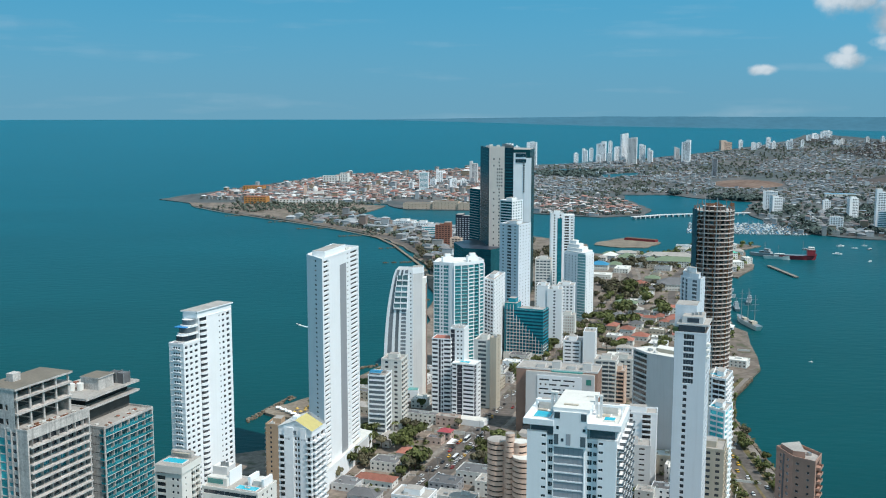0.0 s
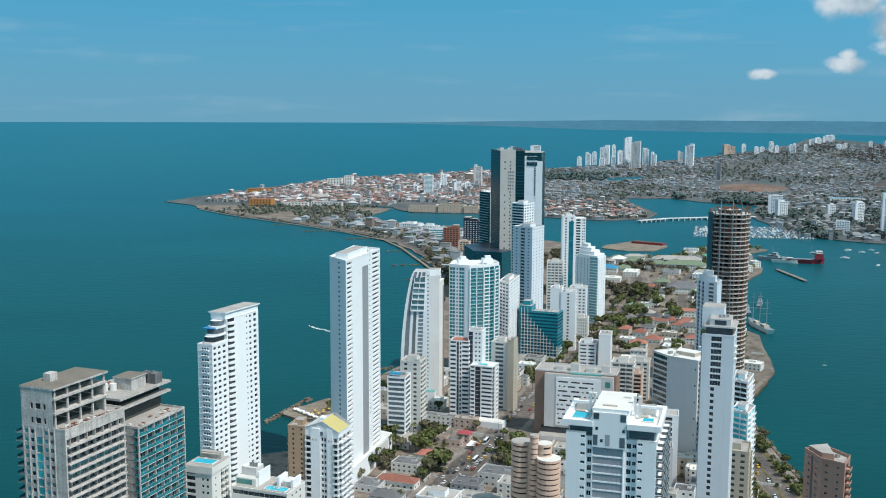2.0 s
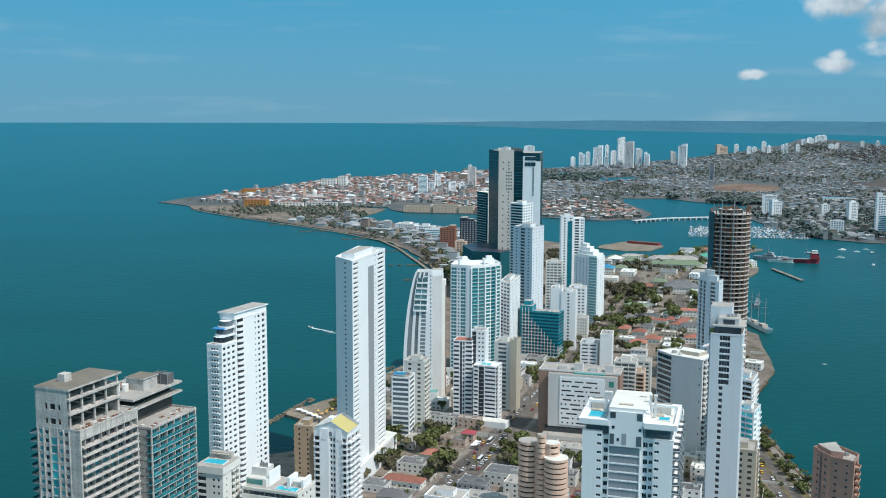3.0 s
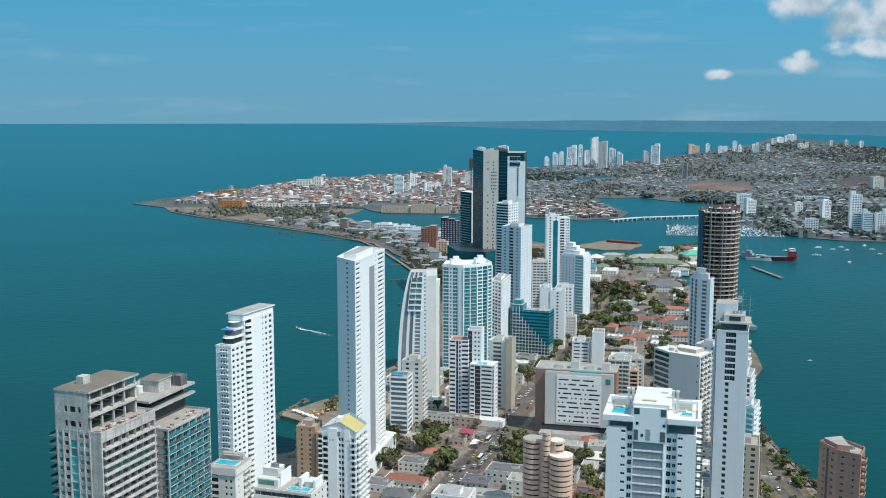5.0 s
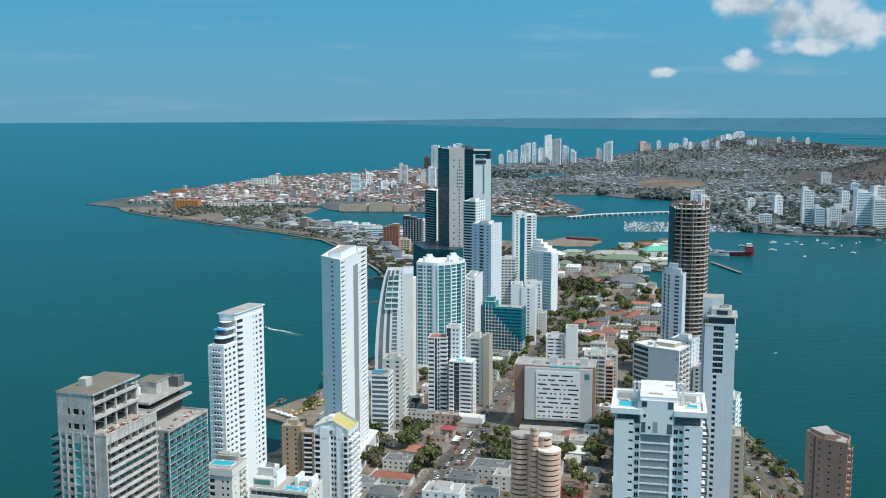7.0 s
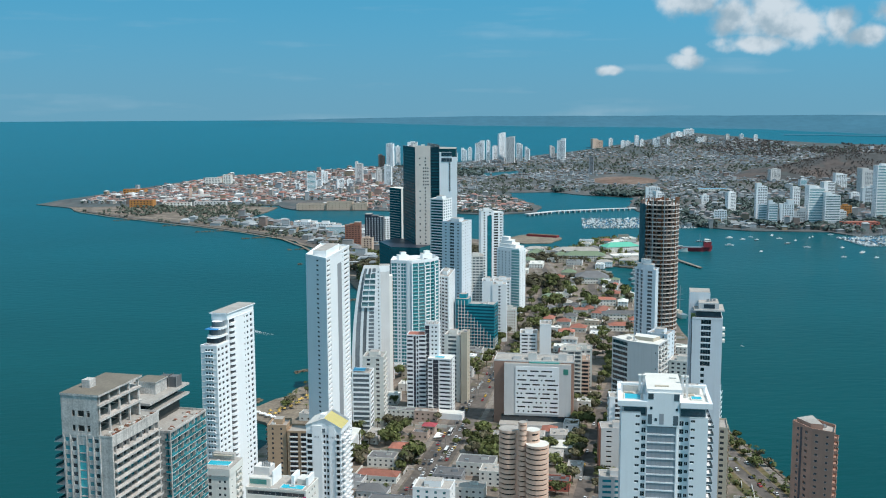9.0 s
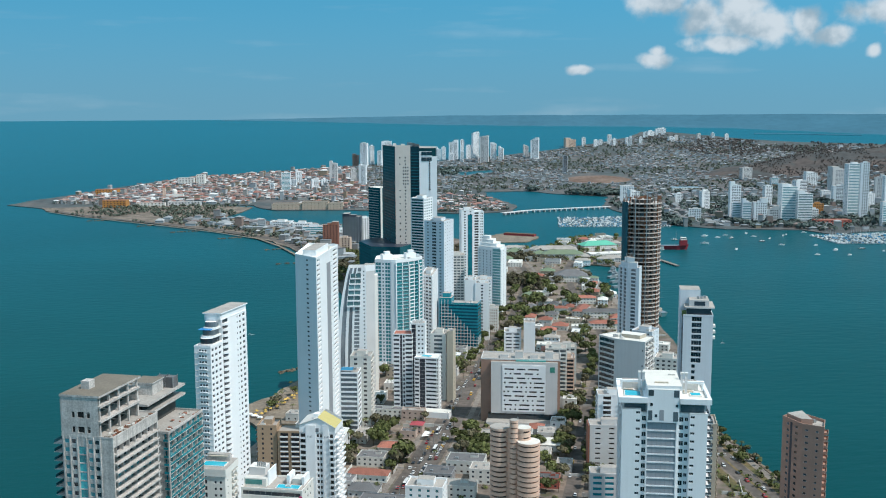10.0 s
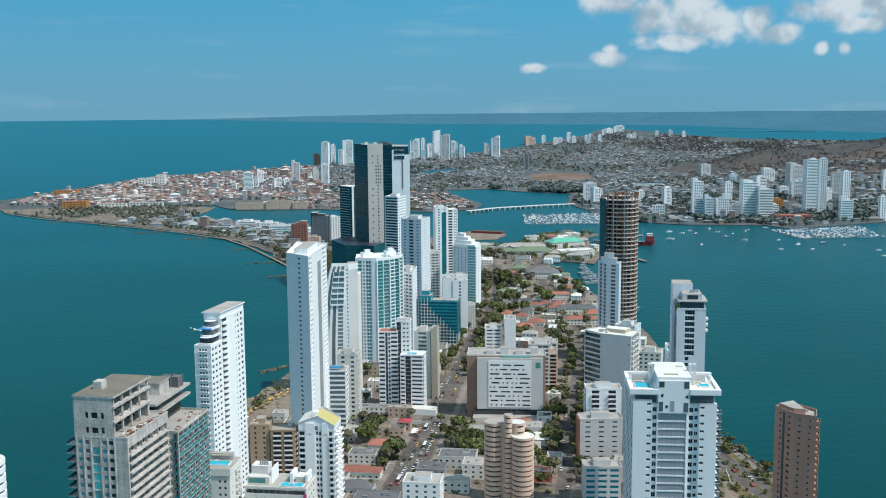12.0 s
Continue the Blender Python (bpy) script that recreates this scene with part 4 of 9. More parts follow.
    roof_poly = inset([tuple(Vector(p) - Vector(o)) for p in [cut(C3, 10.5), cut(FC, 11), cut(BR, 0.4), cut(BL, 0.4)]], -0.5)
    b.prism(roof_poly, 128.2, 128.8, WHITE, ROOFGREY)
    b.prism(inset(roof_poly, 0.7), 125, 128.2, WHITE)
    part("roof_canopy", b, t, "flat grey overhanging roof slab")


def tall_white_tower():
    poly = [(-83.3, 617), (-71.5, 597), (-54.8, 656), (-73, 668)]
    o = centre(poly)
    t = thing("tall_white_tower", o[0], o[1], U, "very tall smooth white tower with a grey recessed strip", "building")
    L1 = (Vector(poly[2]) - Vector(poly[1])).length
    specs = {0: [("w", 11.5, 15, 1, 2.6, 0.34, 0.7)],
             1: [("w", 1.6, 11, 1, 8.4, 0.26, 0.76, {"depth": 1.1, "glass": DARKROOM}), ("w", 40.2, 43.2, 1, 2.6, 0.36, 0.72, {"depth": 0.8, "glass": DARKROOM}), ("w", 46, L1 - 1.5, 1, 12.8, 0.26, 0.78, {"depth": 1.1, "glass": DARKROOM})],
             3: [("w", 4, -4, 4, 2.0, 0.36, 0.66)]}
    storeys(t, o, poly, 12, 140.5, 44, specs, WHITE, ROOFLIGHT, 1.2)
    p, u = along(poly, 1, 28)
    b = Build(); b.obox(p - Vector(o) + Vector((u.y, -u.x)) * 0.12, u, 10.5, 0.11, 13, 134, GREYPAINT); part("grey_strip", b, t, "matt grey vertical strip")
    q0, _ = along(poly, 1, 10, -2.5)
    b = Build(); b.obox(q0 - Vector(o), u, 34, 8, 140.5, 144.8, WHITE, ROOFGREY); part("roof_house", b, t)
    b = Build(); b.obox(q0 - Vector(o) + u * 35.3, u, 5, 6, 140.5, 142.5, OFFWHITE); part("machine_room", b, t)
    pod = inset(poly, -2.5)
    q1, u1 = along(pod, 1, 0)
    pod_poly = [pod[0], pod[1], tuple(Vector(pod[2]) + u1 * 14), tuple(Vector(pod[3]) + u1 * 14)]
    block(t, o, pod_poly, 0, 13, WHITE, "podium", ROOFLIGHT)
    b = Build()
    q2, u2 = along(pod_poly, 1, 40, 0.06); b.obox(q2 - Vector(o), u2, 34, 0.05, 3, 11.5, MIDGREY); part("podium_panel", b, t)


def gabled_tower():
    poly = rect(-85.5, 513, 19, 17, -18)
    o = centre(poly)
    t = thing("gabled_tower", o[0], o[1], U, "white apartment tower with a yellow sheet gable roof", "building")
    specs = {0: [("b", 0.2, 3.2, 1, 2.9, 0.1, 0.82, {"out": 0.9, "depth": 1.1, "rail": 0.8, "glass": DARKROOM}), ("w", 9.0, 12.2, 2, 1.2, 0.2, 0.78, {"glass": DARKROOM, "depth": 0.5}), ("b", 16.0, 18.9, 1, 2.8, 0.1, 0.82, {"out": 1.2, "depth": 1.1, "rail": 0.8, "glass": DARKROOM})],
             1: [("b", 0.4, 16.6, 3, 5.0, 0.06, 0.92, {"out": 1.6, "depth": 1.2, "rail": 0.85})],
             3: [("w", 1, -1, 4, 1.4, 0.3, 0.7)]}
    storeys(t, o, poly, 0, 62, 20, specs, WHITE, ROOFLIGHT, 0)
    c = lambda x, y: Vector(rect(-85.5, 513, x, y, -18)[2]) - Vector(o)
    P = lambda x, y, z: (*c(x, y), z)
    for x0, x1, top in ((3.5, 8.7, 66.2), (12.6, 15.7, 66.4)):
        b = Build(); b.prism([tuple(c(x0, -0.55)), tuple(c(x1, -0.55)), tuple(c(x1, -0.12)), tuple(c(x0, -0.12))], 0, top, WHITE); part("front_pier", b, t)
        for k in range(4):
            b = Build(); xx = x0 + 0.9 + 0.75 * k; b.prism([tuple(c(xx, -0.6)), tuple(c(xx + 0.3, -0.6)), tuple(c(xx + 0.3, -0.56)), tuple(c(xx, -0.56))], 59.6, 60.6, GREYPAINT); part("vent_slot", b, t)
    b = Build()
    ridge, eave = 70.0, 62
    for y in (-0.1, 17.1):
        b.quad([P(0, y, eave), P(10.2, y, eave), P(10.2, y, ridge), P(0, y, eave + 4)], WHITE)
        b.quad([P(10.2, y, eave), P(19, y, eave), P(19, y, eave + 3.0), P(10.2, y, ridge)], WHITE)
    b.quad([P(0, -0.1, eave), P(0, 17.1, eave), P(0, 17.1, eave + 4), P(0, -0.1, eave + 4)], WHITE)
    b.quad([P(19, -0.1, eave), P(19, 17.1, eave), P(19, 17.1, eave + 3), P(19, -0.1, eave + 3)], WHITE)
    part("gable_wall", b, t)
    b = Build()
    for dz in (0.0, 0.35):
        b.quad([P(10.0, -0.6, ridge + 0.1 + dz), P(19.5, -0.6, eave + 2.9 + dz), P(19.5, 13, eave + 2.9 + dz), P(10.0, 13, ridge + 0.1 + dz)], YELLOWROOF)
    b.quad([P(10, -0.6, ridge + 0.1), P(19.5, -0.6, eave + 2.9), P(19.5, -0.6, eave + 3.25), P(10, -0.6, ridge + 0.45)], WHITE)
    b.quad([P(19.5, -0.6, eave + 2.9), P(19.5, 13, eave + 2.9), P(19.5, 13, eave + 3.25), P(19.5, -0.6, eave + 3.25)], WHITE)
    part("yellow_roof", b, t, "yellow corrugated sheet roof slope")
    b = Build()
    b.quad([P(10.1, -0.6, ridge + 0.2), P(10.1, 17, ridge + 0.2), P(-0.3, 17, eave + 4.2), P(-0.3, -0.6, eave + 4.2)], OFFWHITE)
    part("white_roof", b, t)
    b = Build(); b.prism([tuple(c(7.2, 2)), tuple(c(9.8, 2)), tuple(c(9.8, 6)), tuple(c(7.2, 6))], 62, 71.5, WHITE); part("chimney_shaft", b, t)
    b = Build(); b.prism([tuple(c(8.0, -0.25)), tuple(c(10.4, -0.25)), tuple(c(10.4, -0.05)), tuple(c(8.0, -0.05))], 62.5, 64.6, GREYGLASS); part("stair_window", b, t)


def pool_apartments():
    # the low building with a roof pool in front of the stepped tower
    poly = rect(-134.5, 459.5, 14, 16, -18)
    t, o = tower("pool_apartments", "off-white apartment block with a turquoise pool on its roof", poly, 63, 20,
                 {0: [("w", 0.4, 5.5, 1, 4.6, 0.2, 0.85), ("w", 8, 13, 2, 1.2, 0.3, 0.7)], 1: [("w", 1, 6, 1, 1.0, 0.35, 0.65), ("b", 8, 15.5, 2, 3.2, 0.1, 0.85, {"out": 0.8})]}, WHITE2, ROOFGREY, 0)
    block(t, o, inset(poly, -0.5), 61.2, 64.6, WHITE2, "roof_band", ROOFGREY)
    p, u = along(poly, 0, 1.5, -3)
    pool(t, o, p.x, p.y, 64.62, 11, 6, -18)
    q, _ = along(poly, 3, 2, -1)
    b = Build(); b.obox(Vector(rect(-134.5, 459.5, 1, 12, -18)[2]) - Vector(o), u, 11, 2.6, 64.6, 67.6, CONCRETE, ROOFGREY); part("roof_kiosk", b, t)
    b = Build(); b.obox(Vector(rect(-134.5, 459.5, 2, 11.2, -18)[2]) - Vector(o), u, 9, 0.8, 66.6, 67.0, SAND); part("sun_sail", b, t)


def terrace_block():
    poly = rect(-114.5, 466, 30, 18, -20)
    t, o = tower("terrace_block", "white block with dark ribbon windows and a roof pool", poly, 51, 15,
                 {0: [("w", 0.6, -0.6, 1, 28.6, 0.22, 0.82, {"bars": 9, "every": 2}), ("w", 4, -4, 6, 1.3, 0.35, 0.6, {"f1": 14})], 1: [("w", 3, -3, 3, 1.4, 0.3, 0.7)]}, WHITE2, ROOFGREY, 0.9)
    c = lambda x, y: Vector(rect(-114.5, 466, x, y, -20)[2]) - Vector(o)
    q = lambda x0, x1, y0, y1: [tuple(c(x0, y0)), tuple(c(x1, y0)), tuple(c(x1, y1)), tuple(c(x0, y1))]
    b = Build(); b.prism(q(0, 11, 4, 17), 51, 55, WHITE2, OFFWHITE); part("upper_storey", b, t)
    b = Build(); b.prism(q(0.6, 9, 3.94, 4.1), 52, 54.4, GREENGLASS); part("glass_front", b, t)
    b = Build(); b.prism(q(1, 9, 8, 15), 55, 59, MIDGREY, WHITE2); part("machine_room", b, t)
    b = Build(); b.prism(q(11, 11.6, 6, 17), 51, 58, WHITE); part("white_fin", b, t)
    b = Build(); b.prism(q(19.5, 21, 9, 17.5), 51, 55.5, WHITE); b.prism(q(27, 28.2, 9, 17.5), 51, 55, WHITE); part("stair_house", b, t)
    b = Build(); b.prism(q(22, 26.5, 10, 17), 51, 53.5, OFFWHITE); part("roof_room", b, t)
    w = c(16, 2.5)
    pool(t, o, w.x + o[0], w.y + o[1], 51.05, 11.5, 5, -20)
    b = Build(); b.prism(q(28.6, 30.1, -0.15, 0.0), 36, 49, material("pink_banner", (0.6, 0.06, 0.2), 0.6)); part("banner", b, t, "narrow pink banner")
    for k in range(5):
        b = Build(); cc = c(5 + k * 0.9, 9.5); b.box(-0.35, 0.35, -0.35, 0.35, 59, 61 + 0.3 * (k % 3), METAL); part("vent_pipe", b, t, loc=(cc.x, cc.y, 0))


def pergola_tower():
    fl, rz, w, d, H = (29.7, 344.7), -17, 31.0, 36, 116.0
    poly = rect(*fl, w, d, rz)
    o = centre(poly)
    t = thing("pergola_tower", o[0], o[1], U, "white apartment tower with framed roof terraces and pools", "building")
    win = lambda a, ww, lo=0.35, hi=0.7: ("w", a, a + ww, 1, ww, lo, hi, {"bars": 1})
    specs = {0: [win(7.3, 1.6, 0.2, 0.8), win(20.9, 1.6, 0.2, 0.8), win(22.9, 1.3, 0.3, 0.75)],
             1: [("b", 0.6, d - 0.6, 5, 6.4, 0.06, 0.9, {"out": 2.3, "depth": 1.0, "rail": 0.95, "railmat": GREYGLASS})],
             3: [("w", 1, -1, 6, 4.4, 0.05, 0.92, {"glass": NAVYGLASS, "bars": 2})]}
    storeys(t, o, poly, 0, H, 38, specs, WHITE, ROOFLIGHT, 0.8)
    c = lambda x, y: Vector(rect(*fl, x, y, rz)[2]) - Vector(o)
    q = lambda x0, x1, y0, y1: [tuple(c(x0, y0)), tuple(c(x1, y0)), tuple(c(x1, y1)), tuple(c(x0, y1))]
    fh = H / 38
    # wide piers stand before the front on both sides
    corner = lambda x, y: rect(*fl, x, y, rz)[2]
    for x0, x1, a in ((-0.05, 6.9, 5.1), (24.6, 31.05, 0.25)):
        storeys(t, o, [corner(x0, -1.1), corner(x1, -1.1), corner(x1, -0.01), corner(x0, -0.01)], 0, 118.4 if x0 < 0 else 117.2, 38, {0: [win(a, 1.6, 0.38, 0.68)]}, WHITE, WHITE, 0, name="pier")
    # louvred bay in the middle of the front
    lou = material("louvre_blinds", (0.36, 0.37, 0.40), 0.5, vary=0.12, scale=0.4, fine=6)
    for f in range(37):
        b = Build(); b.prism(q(9.4, 19.6, -0.55, -0.1), f * fh + 0.5, (f + 1) * fh - 0.02, lou)
        for k in range(1, 6):
            b.prism(q(9.4 + 1.7 * k - 0.06, 9.4 + 1.7 * k + 0.06, -0.62, -0.54), f * fh + 0.5, (f + 1) * fh, GREYPAINT)
        part("louvre_panel", b, t)
        b = Build(); b.prism(q(9.2, 19.8, -0.75, -0.1), f * fh - 0.02, f * fh + 0.48, WHITE); part("spandrel", b, t)
    b = Build(); b.prism(q(8.9, 9.3, -0.8, 0.05), 0, 37.2 * fh, WHITE); b.prism(q(19.7, 20.1, -0.8, 0.05), 0, 37.2 * fh, WHITE); part("bay_frame", b, t)
    # upper core
    b = Build(); b.prism(q(9.2, 20.8, -1.2, 22), 113.5, 126.0, WHITE, ROOFLIGHT); part("upper_core", b, t)
    for x0, x1, z0, z1, m in ((9.5, 11.4, 123.5, 125.7, GREYGLASS), (18.7, 20.6, 123.1, 125.7, GREYGLASS), (13.6, 15.2, 114.2, 118.2, lou), (9.5, 11.0, 114.2, 117.9, GREYGLASS), (11.9, 12.8, 115.4, 116.5, DARKGLASS), (10.2, 11.1, 119.7, 120.8, DARKGLASS), (18.6, 20.4, 114.0, 117.6, GREYGLASS), (19.4, 20.3, 119.4, 120.4, DARKGLASS)):
        b = Build(); b.prism(q(x0, x1, -1.26, -1.18), z0, z1, m); part("window", b, t)
    b = Build(); b.prism(q(8.9, 21.6, -0.6, 23), 126.0, 127.2, WHITE, ROOFLIGHT); part("roof_slab", b, t, "cream roof slab of the core")
    b = Build(); b.prism(q(12, 17, 3, 4.2), 127.2, 127.6, SAND); part("roof_hatch", b, t)
    b = Build(); b.prism(q(18, 20.5, 15, 16), 127.2, 127.7, OFFWHITE); part("roof_hatch", b, t)
    # terraces with white frames left and right of it
    for x0, x1 in ((-1.4, 9.2), (21.0, 32.4)):
        b = Build(); b.prism(q(x0, x1, -1.6, 0.6), 120.7, 122.7, WHITE); b.prism(q(x0, x0 + 1.4, 0.6, 24), 120.7, 122.7, WHITE); b.prism(q(x1 - 1.2, x1, 0.6, 24), 120.3, 122.7, WHITE)
        b.prism(q(x0, x1, 22.4, 24), 120.5, 123.1, WHITE); part("terrace_frame", b, t, "thick white terrace frame")
        b = Build(); b.prism(q(x0 + 1.4, x1 - 1.2, 0.6, 22.4), 120.9, 121.7, WHITE, ROOFLIGHT); part("terrace_deck", b, t)
        b = Build(); b.prism(q(max(x0, 0.4), min(x1, 30.6), 1.5, 20), 116.0, 120.9, MIDGREY); store = part("terrace_storey", b, t)
        b = Build(); b.prism(q(max(x0, 0.4) + 0.5, min(x1, 30.6) - 0.5, 1.3, 1.45), 116.9, 119.6, GREYGLASS); part("glass_front", b, store)
        b = Build(); b.prism(q(x0 + 1.4, x1 - 1.2, 13, 14), 124.7, 125.5, WHITE)
        for xx in (x0 + 1.4, x1 - 2.0):
            b.prism(q(xx, xx + 0.6, 13, 13.6), 120.0, 124.7, WHITE)
        part("pergola", b, t)
        for k in range(2):
            b = Build(); xx = (x1 - 2.9 + 1.5 * k) if x0 < 0 else (x0 + 1.0 + 1.6 * k)
            b.prism(q(xx, xx + 0.9, 9, 9.9), 120.0, 129.4, MIDGREY); b.prism(q(xx - 0.15, xx + 1.05, 8.85, 10.05), 129.4, 130.0, WHITE2); part("flue", b, t)
        w = c(x0 + 2.4, 3.0)
        if x0 < 0:
            pool(t, o, w.x + o[0], w.y + o[1], 121.7, 6.2, 7.5, rz)
        else:
            pool(t, o, w.x + o[0] + 2.6, w.y + o[1] + 2.0, 121.7, 4.2, 4.0, rz)
        b = Build(); b.prism(q(x0 + 2.2, x0 + 8.2, 15, 21.5), 121.72, 124.0, OFFWHITE, ROOFGREY); part("terrace_room", b, t)
        for k in range(3):
            b = Build(); b.prism(q(x0 + 2.6 + 1.5 * k, x0 + 3.3 + 1.5 * k, 12.2, 14.0), 121.72, 122.1, SAND if k % 2 else WHITE); part("sun_lounger", b, t)
        b = Build(); b.prism(q(x0 + 2.5, x0 + 6, 11, 13), 121.7, 122.2, SAND); part("sun_deck", b, t)


SIDEGREY = material("blue_grey_panel", (0.20, 0.25, 0.30), 0.5, vary=0.08, scale=0.1)


def slab_tower():
    poly = rect(112.2, 484.1, 15, 20, -20)
    o = centre(poly)
    t = thing("slab_tower", o[0], o[1], U, "slender pale grey tower with a glazed penthouse", "building")
    specs = {0: [("w", 4.2, 9.4, 1, 5.0, 0.14, 0.92, {"f0": 31, "bars": 3, "depth": 0.5}), ("w", 4.6, 6.6, 1, 1.9, 0.25, 0.85, {"f1": 31, "depth": 0.4})],
             1: [("w", 1, 19, 4, 2.6, 0.2, 0.8)], 3: [("w", 15, 18, 1, 0.5, 0.3, 0.7)]}
    storeys(t, o, poly, 0, 122, 39, specs, BLUISH, ROOFGREY, 0.9)
    c = lambda x, y: Vector(rect(112.2, 484.1, x, y, -20)[2]) - Vector(o)
    q = lambda x0, x1, y0, y1: [tuple(c(x0, y0)), tuple(c(x1, y0)), tuple(c(x1, y1)), tuple(c(x0, y1))]
    b = Build(); b.prism(q(1.6, 14, 1.6, 18), 122, 126, DARKGLASS, WHITE); part("glass_penthouse", b, t)
    b = Build(); b.prism(q(0.6, 15.8, 0.8, 19), 126, 126.7, MIDGREY, ROOFGREY); part("roof_slab", b, t)
    b = Build(); b.prism(q(3, 13, 2.5, 16), 126.7, 130, MIDGREY, ROOFGREY); part("upper_storey", b, t)
    b = Build(); b.prism(q(5.5, 11, 2.4, 2.55), 127.2, 129.4, DARKGLASS); part("window", b, t)
    b = Build(); b.prism(q(-1.4, 9, 11, 24), 0, 134, BLUISH, ROOFGREY); part("rear_block", b, t)
    b = Build(); b.prism(q(-0.18, 0.02, 0.4, 10.9), 0, 118, SIDEGREY); part("side_panel", b, t, "blue-grey side wall panel")
    b = Build(); b.prism(q(-0.35, 0.05, 6, 7.2), 100, 122, NAVYGLASS); b.prism(q(-0.3, 0.02, 1.4, 4.5), 0, 116, NAVYGLASS); part("side_glazing", b, t)
    for k in range(3):
        b = Build(); b.prism(q(7 + k * 1.7, 8.2 + k * 1.7, 6 + k, 7.2 + k), 130, 131.4, METAL); part("cooling_unit", b, t)
    b = Build(); b.prism(q(-0.8, 1.4, 0.3, 3), 122, 124.6, material("roof_plants", (0.05, 0.09, 0.03), 0.8, bump=0.5)); part("planter", b, t, "green planter on the terrace")
    for f in range(3):
        b = Build(); b.prism(q(14.9, 16.4, 1, 5), 110 + f * 3.1, 111.2 + f * 3.1, WHITE2); part("balcony", b, t)


DUSTYBRICK = material("dusty_brown_brick", (0.41, 0.245, 0.19), 0.8, vary=0.15, scale=0.15, fine=2.5, streak=0.2)


def brown_tower():
    poly = [(154.2, 455), (156.8, 440.5), (164.4, 433.4), (171, 444), (165, 459)]
    t, o = tower("brown_tower", "brown brick apartment tower with rounded balconies by the bay", poly, 74, 23,
                 {0: [("w", 3, 5.4, 1, 1.8, 0.25, 0.7), ("w", 9, 12, 1, 2.2, 0.25, 0.7)], 1: [("w", 1.2, 3.2, 1, 1.6, 0.3, 0.65), ("w", 6.4, 8.0, 1, 1.2, 0.3, 0.65)], 2: [("b", 1.5, 9, 1, 6, 0.08, 0.85, {"out": 1.8})]}, DUSTYBRICK, ROOFGREY, 1.4, clutter=2)
    block(t, o, [(155.5, 453.5), (157.6, 443), (162.5, 441), (165, 456)], 74, 77, DUSTYBRICK, "upper_storey", ROOFGREY)
    u = (Vector(poly[1]) - Vector(poly[0])).normalized()
    # joint's shadow drawn as a flat black strip on the wall
    b = Build(); b.obox(Vector(poly[0]) + u * 6.0 + Vector((u.y, -u.x)) * 0.05 - Vector(o), u, 1.6, 0.04, 4, 75, BLACKCLAD); part("shadow_joint", b, t)


def office_block():
    poly = rect(58.9, 706.2, 48.5, 14, -16.5)
    o = centre(poly)
    t = thing("office_block", o[0], o[1], U, "grey and white block with irregular slit windows", "building")
    r = random.Random(5)
    rows = 10
    storeys(t, o, rect(52.6, 711.8, 58, 22, -16.5), 0, 46.5, 12, {0: [], 3: [("b", 1, -1, 3, 6.4, 0.1, 0.85, {"out": 0.3, "depth": 0.8, "mat": BROWN})], 1: [("w", 3, -3, 3, 1.5, 0.3, 0.7)]}, BROWN, ROOFGREY, 1.0, single=False, parapetmat=MIDGREY)
    c = lambda x, y: Vector(rect(58.9, 706.2, x, y, -16.5)[2]) - Vector(o)
    q = lambda x0, x1, y0, y1: [tuple(c(x0, y0)), tuple(c(x1, y0)), tuple(c(x1, y1)), tuple(c(x0, y1))]
    b = Build(); b.prism(q(0, 48.5, 0, 6.2), 7, 45.6, MIDGREY, ROOFGREY); part("front_slab", b, t, "smooth grey front slab")
    holes = []
    for k in range(rows):
        z = 9.6 + k * 3.35
        x = 9.0 + r.uniform(0, 1.5)
        while x < 37:
            long = r.random() < 0.55
            w = r.uniform(5.0, 8.0) if long else 1.3
            w = min(w, 39.2 - x)
            holes.append((x, x + w, z, z + 1.25, 0.35))
            x += w + r.uniform(1.6, 2.6)
    b = Build(); p0 = c(8.4, -0.35); u = (c(1, 0) - c(0, 0)).normalized()
    wall_face(b, p0, u, 31.4, 8.6, 43.6, [(h[0] - 8.4, h[1] - 8.4, *h[2:]) for h in holes], WHITE)
    b.prism(q(8.4, 39.8, -0.05, -0.02), 8.6, 43.6, WHITE)
    b.prism(q(8.35, 8.42, -0.36, 0), 8.6, 43.6, WHITE); b.prism(q(39.78, 39.85, -0.36, 0), 8.6, 43.6, WHITE); b.prism(q(8.4, 39.8, -0.35, 0), 43.55, 43.7, WHITE)
    part("white_panel", b, t, "white panel with slit windows")
    for h in holes:
        s_ = c(h[0] + 0.02, -0.06)
        part("window", pane_mesh(h[1] - h[0] - 0.04, 1.23, DARKGLASS, 0), t, loc=(s_.x, s_.y, h[2] + 0.01), rz=math.atan2(u.y, u.x))
    b = Build(); b.prism(q(-2, 50, 0.6, 8), 2.6, 6.9, NAVYGLASS); part("glazed_ground_floor", b, t)
    b = Build(); b.prism(q(-3, 54, -9, 2), 0, 2.6, MIDGREY, ROOFGREY); part("plinth", b, t)
    b = Build(); b.prism(q(43, 46.5, -0.1, 0.0), 38.5, 42.5, material("green_sign", (0.05, 0.25, 0.2), 0.5)); part("sign", b, t, "dark green square sign without lettering")
    for k in range(4):
        b = Build(); b.prism(q(6 + 11 * k, 12 + 11 * k, 9, 15), 46.5, 49 + (k % 2) * 2.5, MIDGREY, ROOFGREY); part("machine_room", b, t)
    b = Build(); b.prism(q(18, 40, 2, 5.2), 45.7, 46.6, GREENGLASS); part("skylight", b, t)


